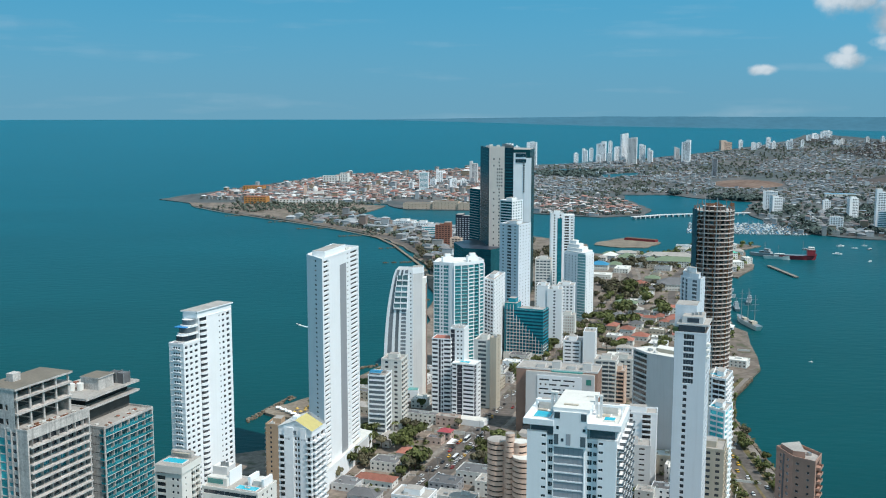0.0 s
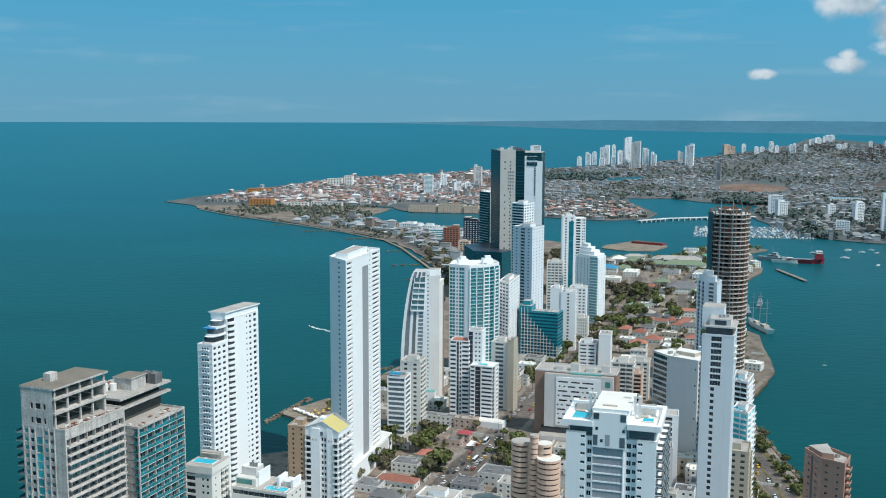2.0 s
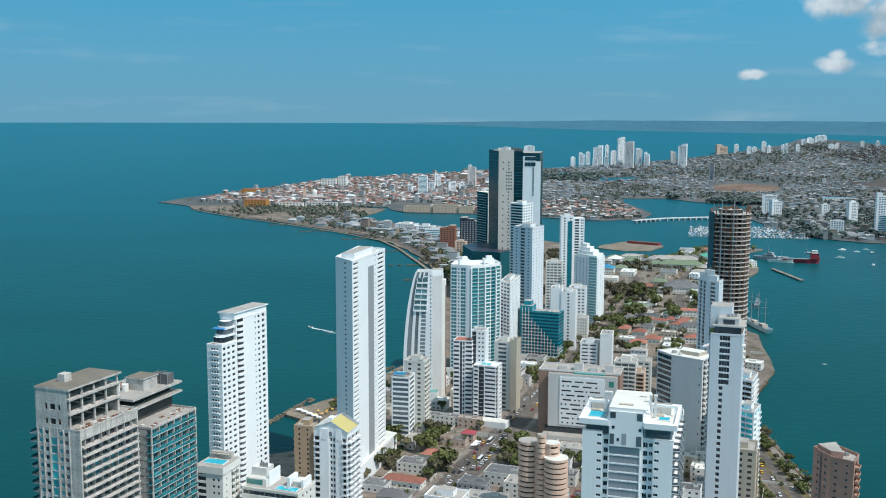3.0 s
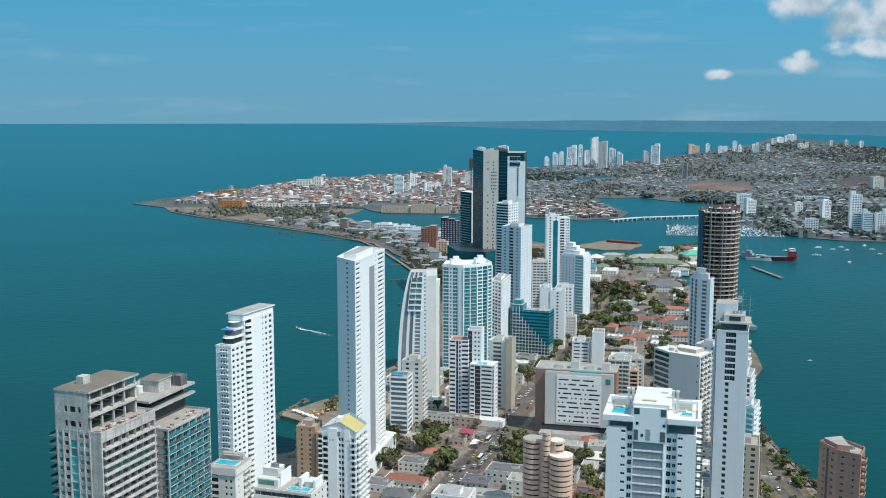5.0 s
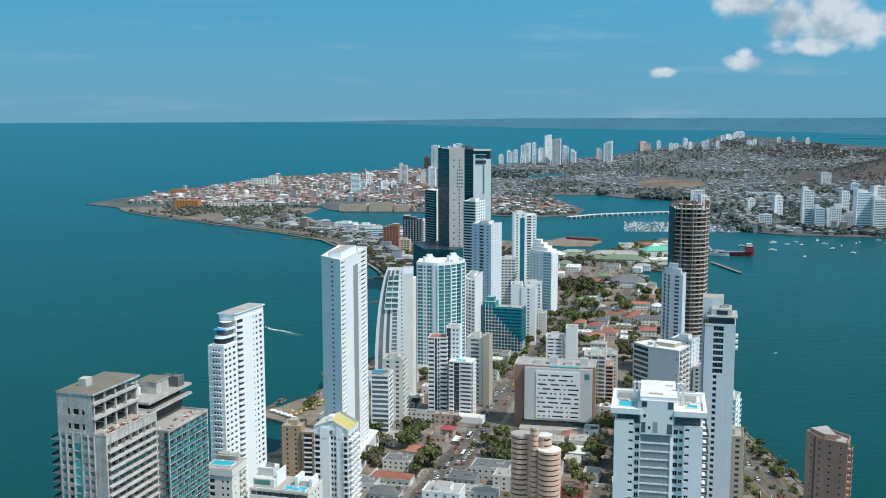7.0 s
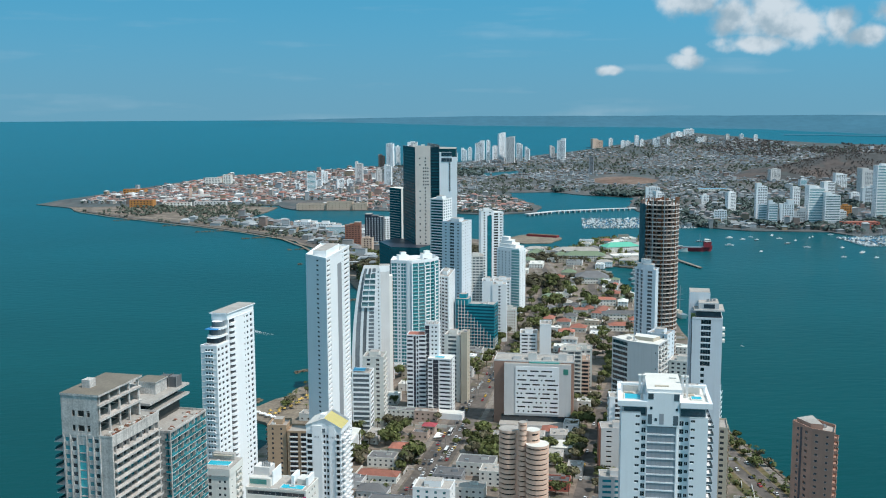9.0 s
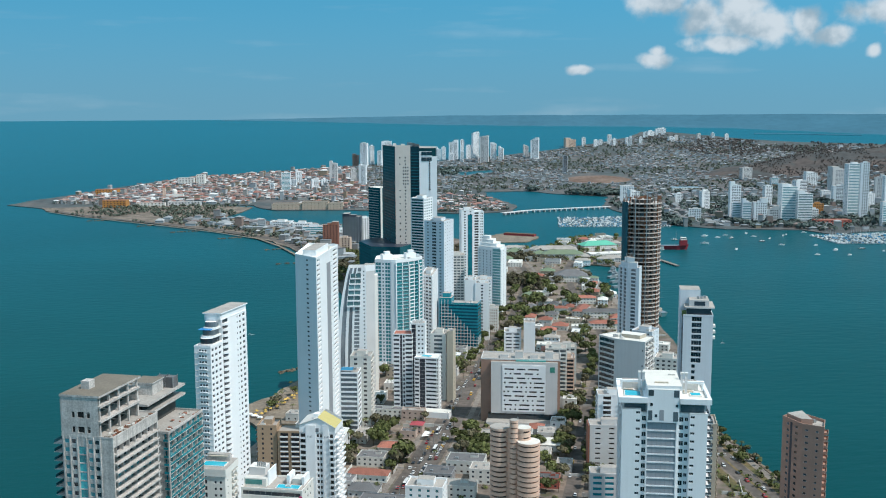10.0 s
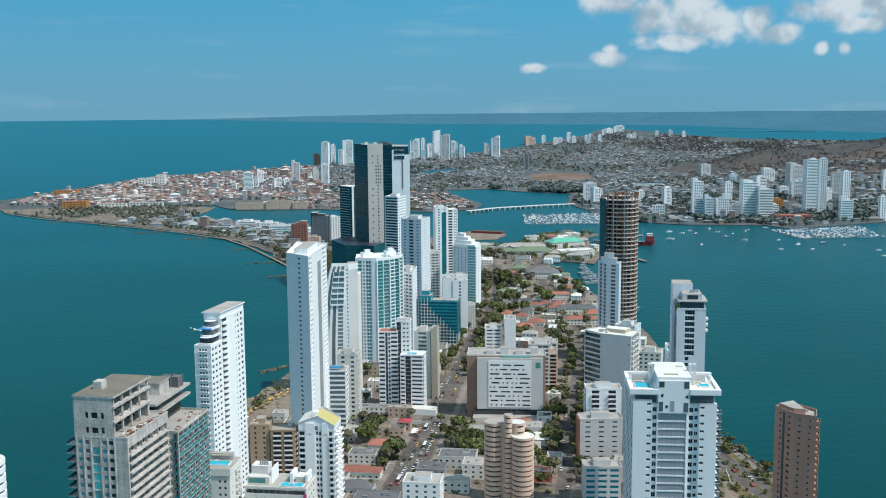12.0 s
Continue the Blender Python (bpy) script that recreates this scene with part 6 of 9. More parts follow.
def striped_pair():
    a = rect(-8.2, 746, 14.5, 14, -14)
    o = centre(a)
    t = thing("striped_towers", o[0], o[1], U, "joined apartment towers banded in black and white", "building")
    bands = {"depth": 0.5, "glass": BLACKCLAD}
    storeys(t, o, a, 0, 60, 18, {0: [("w", 0.2, 4.4, 1, 4.2, 0.5, 0.99, bands), ("w", 9.2, 14.3, 1, 5.0, 0.5, 0.99, bands), ("w", 5.0, 6.8, 1, 1.7, 0.0, 0.999, bands), ("w", 7.2, 8.7, 1, 1.3, 0.2, 0.85, bands)], 1: [("w", 0.3, -0.3, 1, 13, 0.52, 0.99, bands)]}, WHITE, TERRACOTTA, 0.6, False)
    m = rect(5.5, 745.5, 10.5, 13, -14)
    storeys(t, o, m, 0, 67.5, 20, {0: [("w", 0.2, 3.4, 1, 3.2, 0.0, 0.99, bands), ("w", 4.4, 9.8, 2, 1.4, 0.3, 0.7, bands)], 1: [("w", 1, -1, 3, 1.4, 0.3, 0.7, bands)]}, WHITE, ROOFGREY, 1.0, False)
    r = rect(6.6, 738, 17.5, 15, -22)
    storeys(t, o, r, 0, 43, 14, {0: [("w", 0.3, 3.6, 1, 3.2, 0.52, 0.99, bands), ("w", 4, 8.4, 1, 4.3, 0, 0.999, bands), ("w", 9, 17.2, 1, 8.1, 0.53, 0.99, bands)], 1: [("w", 0.5, 6.2, 1, 5.6, 0.02, 0.98, bands), ("w", 7.2, 8.6, 1, 1.2, 0.4, 0.98, bands), ("w", 9.6, -0.4, 1, 5, 0.55, 0.98, bands)]}, WHITE, ROOFLIGHT, 0.8, False)
    p, _ = along(r, 0, 4, -4)
    pool(t, o, p.x, p.y, 43.05, 8, 5, -22)
    block(t, o, rect(2, 730, 30, 10, -22), 0, 4.5, WHITE, "shop_podium", ROOFLIGHT)
    for k in range(3):
        block(t, o, rect(7 + 3 * k, 750, 2, 2, -14), 67.5, 69.5, MIDGREY, "cooling_unit")


teal_tower()
glass_hotel()
slim_tower()
crowned_tower()
blue_block()
striped_pair()
plain_tower("balcony_tower", "white hotel tower with teal glazed balcony side", [(66.5, 1187), (80, 1174), (94, 1196), (80, 1210)], 125, 38, WHITE, HOTELGLASS, ((1, 4, 3.0),), balc=((0, 1, 18.0, 1.2),), seed=2)
plain_tower("pale_slab_tower", "pale bluish-white slab tower", [(57, 1019), (75, 1004), (89, 1027), (71, 1043)], 116, 36, BLUISH, RIBGLASS, ((0, 3, 2.2), (1, 4, 1.5)), low=0.42, high=0.72, balc=((0, 1, 5.0, 0.9),), seed=3)
plain_tower("white_slab", "white apartment slab with dark window rows", [(37, 906), (45, 892), (58, 938), (48, 946)], 79, 25, WHITE, DARKGLASS, ((0, 3, 3.4), (1, 7, 2.0)), seed=4)
plain_tower("white_slab", "lower white apartment slab behind the blue block", rect(91, 977, 11, 18, -12), 60, 19, WHITE, GREYGLASS, ((1, 4, 1.3),), seed=5)
plain_tower("white_slab", "white apartment slab with ribbon balconies", rect(101, 974, 14, 16, -12), 57, 18, WHITE, DARKGLASS, ((0, 1, 2.0),), balc=((1, 3, 4.0, 0.8),), seed=6)
plain_tower("sloped_block", "white block with a sloping stepped front", rect(104, 1140, 18, 20, -10), 62, 19, WHITE2, GREYGLASS, ((0, 4, 3.2), (1, 4, 2.0)), seed=7)
plain_tower("white_slab", "white apartment block with plain side wall", rect(122, 1075, 18, 18, -12), 44, 13, WHITE, GREYGLASS, ((0, 4, 2.2), (1, 3, 2.0)), seed=8)
plain_tower("white_slab", "small white block with vertical ribs", rect(118, 1012, 15, 14, -14), 24, 8, WHITE2, BROWN, ((0, 6, 1.0), (1, 4, 1.0)), seed=9)
plain_tower("beige_tower", "beige and white apartment tower with rounded stair shaft", rect(24, 772, 13, 16, -20), 53, 16, WHITE2, GREYGLASS, ((0, 1, 6.5),), low=0.4, high=0.95, seed=10)
plain_tower("beige_tower", "slim beige stair tower", rect(36, 764, 5, 12, -20), 56, 17, SAND, DARKGLASS, ((1, 1, 1.0),), seed=11, houses=0)
plain_tower("ribbon_block", "white office block with grey ribbon windows and a blue awning", rect(-52.5, 695, 13, 15, -14), 45, 13, WHITE, GREYGLASS, ((0, 1, 11.5), (1, 1, 12)), low=0.35, high=0.98, seed=12, houses=0)
plain_tower("stepped_block", "off-white apartment block with stepped balconies", rect(-44, 709, 15, 16, -14), 53, 16, OFFWHITE, DARKGLASS, ((0, 2, 2.4),), balc=((1, 3, 4.2, 1.2),), seed=13)
plain_tower("brown_block", "brown and white striped apartment block", rect(-109, 607, 12, 15, -12), 37, 12, TAN, DARKGLASS, ((0, 2, 1.2),), balc=((3, 2, 5, 1.3),), seed=14, rail=WHITE)
plain_tower("balcony_block", "white and brown balcony block with roof terrace", rect(-96.8, 603, 15, 14, -12), 34, 11, TAN, DARKGLASS, (), balc=((0, 2, 5.0, 1.0), (1, 2, 5, 1.0)), seed=34, houses=0, rail=WHITE)
plain_tower("striped_block", "white apartment block behind the office block", rect(116, 764, 17, 16, -16), 39, 12, WHITE2, GREYGLASS, ((1, 1, 12),), balc=((0, 3, 4.6, 0.9),), low=0.4, high=0.9, seed=15)
plain_tower("white_block", "white apartment block with dark ribbon windows", rect(102.5, 852, 15, 18, -14), 34, 11, WHITE, DARKGLASS, ((0, 2, 5.2), (1, 2, 5)), low=0.42, high=0.8, seed=16)
plain_tower("white_block", "windowless white stair block", rect(118.5, 845, 10, 18, -14), 43, 13, WHITE, DARKGLASS, ((1, 3, 3),), low=0.4, high=0.75, seed=17, houses=0)
plain_tower("grey_block", "grey low apartment block", rect(136, 800, 16, 16, -16), 31, 10, OFFWHITE, DARKGLASS, ((0, 3, 3), (1, 3, 3)), seed=18)
plain_tower("grey_block", "pinkish-grey apartment block with stacked balconies", rect(129, 762, 10, 18, -16), 31, 10, BEIGE, DARKGLASS, ((1, 3, 3),), balc=((0, 2, 4.4, 1.0),), seed=19)
bay_t, bay_o = plain_tower("white_tower", "pale blue-white tower with stacked corner balconies", [(189.7, 803.9), (192.8, 790.6), (200.6, 784.4), (207.2, 796.1), (197.1, 807.0)], 98, 31, BLUISH, GREYGLASS, ((2, 2, 1.0),), balc=((0, 2, 3.6, 1.5), (1, 1, 4.0, 1.5)), seed=20, houses=0)
block(bay_t, bay_o, [(191.3, 803.1), (194.0, 792.2), (199.8, 787.5), (203.3, 795.3), (196.3, 805.4)], 98, 102.5, BLUISH, "roof_house", ROOFGREY)
block(bay_t, bay_o, [(193.2, 799.2), (195.2, 793.4), (198.7, 790.6), (200.2, 795.3), (196.3, 800.8)], 102.5, 106.5, WHITE, "machine_room", ROOFGREY)
for k in range(3):
    b = Build(); b.box(-0.12, 0.12, -0.12, 0.12, 102, 110 - k, METAL); part("aerial", b, bay_t, loc=(-4 + 3.2 * k, -1 + k, 0))
plain_tower("grey_block", "pale apartment block by the wedge block", rect(170, 716, 16, 16, -40), 62, 19, BLUISH, DARKGLASS, ((0, 3, 1.2), (1, 2, 1.4)), seed=21)
plain_tower("white_block", "off-white low apartment block with flat roof", rect(182, 700, 18, 16, -30), 44, 14, WHITE2, DARKGLASS, ((0, 4, 2), (1, 3, 2)), seed=22)
red_t, red_o = plain_tower("grey_block", "grey-white apartment block with red stair wall", rect(96, 586, 27, 13, -12), 32, 10, MIDGREY, DARKGLASS, ((0, 3, 3.2),), low=0.4, high=0.7, seed=23)
block(red_t, red_o, rect(95.0, 586.3, 0.9, 12.6, -12), 0, 32.4, REDBRICK, "stair_wall")
plain_tower("white_block", "white apartment block with slatted balconies", rect(108, 608, 23, 13, -14), 45, 14, WHITE, DARKGLASS, (), balc=((0, 2, 5.0, 1.2), (3, 2, 4, 0.8)), low=0.35, high=0.75, seed=24)
plain_tower("navy_block", "dark blue glass block with white frame", rect(80, 535, 22, 12, -14), 20, 6, MIDGREY, BLUEGLASS, ((0, 3, 5),), seed=25)
low_t, low_o = plain_tower("balcony_tower", "white bayside tower with curved teal balconies", [(152, 566), (159, 558), (168, 574), (160, 582)], 60, 19, WHITE, TEALBRIGHT, (), balc=((0, 2, 4.4, 1.5), (1, 2, 5.6, 1.2)), seed=26)
high_t, high_o = plain_tower("balcony_tower", "tall white bayside tower with stacked balconies", [(164, 607), (171, 600), (181, 621), (173, 631)], 67, 21, WHITE, DARKGLASS, (), balc=((0, 2, 4.6, 1.5), (1, 4, 5.0, 1.0)), seed=27)
pool(low_t, low_o, 157, 564, 60.1, 5, 8, 28)
pool(high_t, high_o, 169, 608, 67.1, 5, 8, 28)
plain_tower("sand_block", "beige low apartment block with terraces", rect(132, 520, 16, 18, -20), 52, 16, SAND, DARKGLASS, ((0, 3, 2.2),), balc=((1, 3, 4, 1.2),), seed=28)
plain_tower("white_block", "small white apartment house near the avenue", rect(-28, 530, 21, 15, -20), 22, 7, WHITE, TEALGLASS, ((0, 4, 1.6), (1, 3, 1.5)), seed=29)


def round_tower():
    o = (-203.4, 357)
    t = thing("round_tower", o[0], o[1], U, "white round apartment tower at the sea", "building")
    drum(t, o, o[0], o[1], 7.0, 0, 108.0, 3.0, WHITE, RIBGLASS, ROOFLIGHT, n=24, rail=1.7)
    for k in range(3):
        b = Build(); b.box(-0.8, 0.8, -0.8, 0.8, 108, 109.8, METAL); part("cooling_unit", b, t, loc=(2.2 * k - 2.2, 1.0, 0))


round_tower()


RAWRED = material("reddish_raw_concrete", (0.22, 0.16, 0.14), 0.9, vary=0.3, scale=0.4)


def skeleton_tower():
    o = (226.7, 850)
    t = thing("round_skeleton_tower", o[0], o[1], U, "round unfinished concrete tower with bare rusty floors", "building")
    n, R, fh, F = 28, 17.0, 3.66, 41
    rng = lambda r: [(r * math.cos(a * math.tau / n), r * math.sin(a * math.tau / n)) for a in range(n)]
    b = Build(); b.prism(rng(R), 0, 0.62, material("raw_slab_edge", (0.56, 0.47, 0.42), 0.9, vary=0.3, scale=0.3), CONCRETE); slab = b.mesh("floor_slab")
    b = Build()
    for k in range(22):
        x, y = 16.0 * math.cos(k * math.tau / 22 + 0.2), 16.0 * math.sin(k * math.tau / 22 + 0.2)
        b.box(x - 0.45, x + 0.45, y - 0.45, y + 0.45, 0.4, fh, RAWRED if k % 3 else RUST)
    cols = b.mesh("colonnade")
    r = random.Random(8)
    clad = [Build() for _ in range(5)]
    for i, bb in enumerate(clad):
        for k in range(n):
            if r.random() < 0.45:
                a0, a1 = k * math.tau / n, (k + 1) * math.tau / n
                q_ = 13.6
                bb.quad([(q_ * math.cos(a0), q_ * math.sin(a0), 0.9), (q_ * math.cos(a1), q_ * math.sin(a1), 0.9), (q_ * math.cos(a1), q_ * math.sin(a1), 3.2), (q_ * math.cos(a0), q_ * math.sin(a0), 3.2)], [RUST, REDBRICK, GREYGLASS, BROWN][r.randrange(4)])
    meshes = [bb.mesh("infill_wall") for bb in clad]
    for f in range(F):
        part("floor_slab", slab, t, loc=(0, 0, f * fh), rz=f * 0.02)
        part("colonnade", cols, t, loc=(0, 0, f * fh), kind="stuff")
        if f < 38:
            part("infill_wall", meshes[f % 5], t, loc=(0, 0, f * fh), rz=(f % 7) * math.tau / n, kind="stuff")
    b = Build(); b.prism(rng(9.5), 0, F * fh, DARKROOM, CONCRETE); part("core", b, t)
    net = material("teal_safety_net", (0.01, 0.09, 0.12), 0.85, vary=0.3)
    b = Build()
    for k in range(n):
        a0, a1 = k * math.tau / n, (k + 1) * math.tau / n
        if 2.6 < (a0 + a1) / 2 < 3.5:
            b.quad([((R + 0.5) * math.cos(a0), (R + 0.5) * math.sin(a0), 60), ((R + 0.5) * math.cos(a1), (R + 0.5) * math.sin(a1), 60), ((R + 0.5) * math.cos(a1), (R + 0.5) * math.sin(a1), 148), ((R + 0.5) * math.cos(a0), (R + 0.5) * math.sin(a0), 148)], net)
    part("safety_net", b, t, "hanging teal safety net")
    for k in range(2):
        b = Build(); b.box(-0.3, 0.3, -0.3, 0.3, 0, 158, METAL); a = (-2.25, -1.7)[k]; part("hoist_mast", b, t, loc=(17.8 * math.cos(a), 17.8 * math.sin(a), 0))
    for k in range(12):
        b = Build(); a = k * math.tau / 12; h = 1.5 + 3 * r.random(); b.box(-0.2, 0.2, -0.2, 0.2, F * fh, F * fh + h, RAWRED); part("bare_column", b, t, loc=(14 * math.cos(a), 14 * math.sin(a), 0))
    b = Build()
    for k in range(10):
        x = r.uniform(-11, 11); y = r.uniform(-11, 11); b.box(x, x + 3.5, y, y + 0.5, F * fh + 0.4, F * fh + 1 + 3 * r.random(), RUST)
    part("formwork", b, t, "stacked formwork on the top floor", kind="stuff")


skeleton_tower()

# ---- trees ----
TREES, PALMS = [], []


def tree_mesh(seed, h, spread, leafmat):
    """A trunk with limbs, and a crown of many small leaf sprays in uneven clumps with gaps between."""
    r = random.Random(seed)
    trunk = Build()

    def limb(p, q_, r0, r1, n=5):
        p, q_ = Vector(p), Vector(q_)
        ax = (q_ - p).normalized()
        s_ = ax.orthogonal().normalized(); w = ax.cross(s_)
        ring0 = [p + (s_ * math.cos(a * math.tau / n) + w * math.sin(a * math.tau / n)) * r0 for a in range(n)]
        ring1 = [q_ + (s_ * math.cos(a * math.tau / n) + w * math.sin(a * math.tau / n)) * r1 for a in range(n)]
        for a in range(n):
            trunk.quad([ring0[a], ring0[(a + 1) % n], ring1[(a + 1) % n], ring1[a]], BARK)

    fork = h * 0.38
    limb((0, 0, -0.2), (0.1, 0, fork), 0.28, 0.2)
    crown = Build()
    clumps = []
    for k in range(9):
        a = k * 2.4 + r.uniform(-0.4, 0.4)
        d = spread * r.uniform(0.25, 0.75) if k else 0
        c = Vector((d * math.cos(a), d * math.sin(a), h * r.uniform(0.6, 0.9)))
        clumps.append((c, r.uniform(0.28, 0.46) * spread))
        limb((0.1, 0, fork), c, 0.14, 0.05, 4)
    for c, rad in clumps:
        for _ in range(58):
            v = Vector((r.gauss(0, 1), r.gauss(0, 1), r.gauss(0, 0.75))).normalized() * rad * r.uniform(0.65, 1.1)
            v.z *= 0.72
            p = c + v
            s_ = r.uniform(0.42, 0.85)
            n_ = (v.normalized() + Vector((r.uniform(-0.6, 0.6), r.uniform(-0.6, 0.6), r.uniform(-0.2, 0.8)))).normalized()
            t1 = n_.orthogonal().normalized() * s_; t2 = n_.cross(t1.normalized()) * s_
            crown.quad([p - t1 - t2 * 0.6, p + t1 * 0.9 - t2, p + t1 + t2 * 0.7, p - t1 * 0.8 + t2], leafmat)
    return trunk.mesh("trunk"), crown.mesh("crown")


def palm_mesh(seed, h):
    r = random.Random(seed)
    trunk = Build()
    n = 6
    for k in range(4):
        z0, z1 = h * k / 4, h * (k + 1) / 4
        o0, o1 = 0.25 * (k / 4) ** 2 * 2, 0.25 * ((k + 1) / 4) ** 2 * 2
        for a in range(n):
            c0, c1 = a * math.tau / n, (a + 1) * math.tau / n
            trunk.quad([(o0 + 0.2 * math.cos(c0), 0.2 * math.sin(c0), z0), (o0 + 0.2 * math.cos(c1), 0.2 * math.sin(c1), z0), (o1 + 0.17 * math.cos(c1), 0.17 * math.sin(c1), z1), (o1 + 0.17 * math.cos(c0), 0.17 * math.sin(c0), z1)], BARK)
    crown = Build()
    for k in range(13):
        a = k * math.tau / 13 + r.uniform(-0.2, 0.2)
        up = r.uniform(0.1, 1.0)
        prev = None
        for s_ in range(5):
            t = s_ / 4
            d = 2.9 * t
            z = h + up * math.sin(t * 2.2) * 1.2 - 1.6 * t * t
            w = 0.42 * (1 - t) * (0.35 + t * 2.2) + 0.05
            c = Vector((0.5 + d * math.cos(a), d * math.sin(a), z)); side = Vector((-math.sin(a), math.cos(a), -0.3)) * w
            cur = (c - side, c + Vector((0, 0, 0.12)), c + Vector((-math.sin(a), math.cos(a), 0.3)) * w)
            if prev:
                crown.quad([prev[0], cur[0], cur[1], prev[1]], LEAF)
                crown.quad([prev[1], cur[1], cur[2], prev[2]], LEAF)
            prev = cur
    return trunk.mesh("trunk"), crown.mesh("crown")


for k in range(7):
    TREES.append(tree_mesh(20 + k, 7.5 + k * 0.5, 4.2 + (k % 3) * 0.8, LEAF if k % 3 else LEAF_DRY))
for k in range(3):
    PALMS.append(palm_mesh(50 + k, 7.5 + k))
placed = 0


def plant(x, y, z, r, scale=1.0, palm=False):
    global placed
    placed += 1
    tr, cr = r.choice(PALMS if palm else TREES)
    t = thing("palm_tree" if palm else "tree", x, y, z, "slender palm tree with drooping green fronds" if palm else "broad green street tree with an uneven leafy crown", "tree", "palms of the peninsula" if palm else "trees of the peninsula", rz=r.uniform(0, 6.28))
    t.scale = (scale, scale, scale * r.uniform(0.85, 1.1))
    part("trunk", tr, t); part("crown", cr, t)


# ---- low houses ----


def house(x, y, w, d, h, rz, kind, wallmat, roofmat, label, group="low houses", z=U):
    t = thing("house", x, y, z, label, "house", group, rz=radians(rz))
    b = Build()
    floors = max(1, int(h / 3))
    for e, (p, u, L) in enumerate((((-w / 2, -d / 2), (1, 0), w), ((w / 2, -d / 2), (0, 1), d), ((w / 2, d / 2), (-1, 0), w), ((-w / 2, d / 2), (0, -1), d))):
        n_ = max(1, int(L / 3.6))
        holes = [(L * (k + 0.5) / n_ - 0.7, L * (k + 0.5) / n_ + 0.7, h * f / floors + 1.0, h * f / floors + 2.3, 0.2) for f in range(floors) for k in range(n_)]
        wall_face(b, Vector(p), Vector(u), L, 0, h, holes, wallmat)
    part("wall", b, t)
    b = Build(); b.box(-w / 2 + 0.2, w / 2 - 0.2, -d / 2 + 0.2, d / 2 - 0.2, 0, h - 0.3, DARKGLASS); part("glazing", b, t)
    b = Build()
    if kind == "hip":
        o_, rh = 0.6, min(w, d) * 0.24
        x0, x1, y0, y1 = -w / 2 - o_, w / 2 + o_, -d / 2 - o_, d / 2 + o_
        k = max(0.0, (w - d) / 2)
        k2 = max(0.0, (d - w) / 2)
        a, c = (-k, -k2, h + rh), (k, k2, h + rh)
        cs = [(x0, y0, h), (x1, y0, h), (x1, y1, h), (x0, y1, h)]
        if w >= d:
            b.quad([cs[0], cs[1], c, a], roofmat); b.quad([cs[1], cs[2], c], roofmat); b.quad([cs[2], cs[3], a, c], roofmat); b.quad([cs[3], cs[0], a], roofmat)
        else:
            b.quad([cs[0], cs[1], a], roofmat); b.quad([cs[1], cs[2], c, a], roofmat); b.quad([cs[2], cs[3], c], roofmat); b.quad([cs[3], cs[0], a, c], roofmat)
        b.box(x0, x1, y0, y1, h - 0.15, h - 0.01, wallmat)
        b.box(-0.12 - k, k + 0.12, -0.12 - k2, k2 + 0.12, h + rh - 0.12, h + rh + 0.1, roofmat)
    else:
        b.box(-w / 2, w / 2, -d / 2, d / 2, h - 0.2, h, wallmat, roofmat)
        for x0, x1, y0, y1 in ((-w / 2, w / 2, -d / 2, -d / 2 + 0.25), (-w / 2, w / 2, d / 2 - 0.25, d / 2), (-w / 2, -w / 2 + 0.25, -d / 2 + 0.25, d / 2 - 0.25), (w / 2 - 0.25, w / 2, -d / 2 + 0.25, d / 2 - 0.25)):
            b.box(x0, x1, y0, y1, h, h + 0.7, wallmat)
    roof = part("roof", b, t)
    if kind != "hip":
        b = Build(); b.box(w * 0.1, w * 0.3, d * 0.05, d * 0.25, h, h + 1.6, wallmat, roofmat); part("stair_hut", b, roof)
        b = Build(); b.box(-w * 0.3, -w * 0.2, -d * 0.2, -d * 0.1, h, h + 1.0, METAL); part("water_tank", b, roof, "grey metal water tank")
    return t


GREENROOF = material("green_sheet_roof", (0.155, 0.205, 0.13), 0.7, vary=0.2, scale=0.3)
MINTROOF = material("mint_sheet_roof", (0.10, 0.42, 0.30), 0.6, vary=0.15)
BLUEROOF = material("blue_sheet_roof", (0.03, 0.22, 0.38), 0.6, vary=0.15)
REDWALL = material("red_render", (0.42, 0.12, 0.09), 0.75, vary=0.1)
# red-roofed villas and shops along the avenue: x, y, width, depth, height
for x, y, w, d, h in ((-20.5, 652, 18, 11, 5), (-41, 605, 25, 10, 4.5), (-22, 639, 8, 7, 3.5)):
    house(x, y, w, d, h, -20, "hip", WHITE2, TERRACOTTA, "low villa with a terracotta tiled hip roof")
SHOPS = [(-36, 633, 18, 13, 6, OFFWHITE), (-58, 600, 16, 14, 4, MIDGREY), (-38, 560, 26, 15, 4, GREYPAINT), (-30, 717, 20, 9, 4, WHITE), (-22, 738, 40, 8, 6, WHITE2), (-38, 684, 10, 20, 5, OFFWHITE), (22, 610, 24, 16, 8, OFFWHITE), (2, 596, 18, 14, 6, GREYPAINT), (28, 590, 14, 14, 9, WHITE2), (8, 570, 24, 12, 7, OFFWHITE), (50, 668, 16, 9, 5, MIDGREY), (58, 640, 20, 12, 6, WHITE), (70, 660, 16, 12, 7, WHITE2), (60, 610, 14, 12, 6, OFFWHITE)]
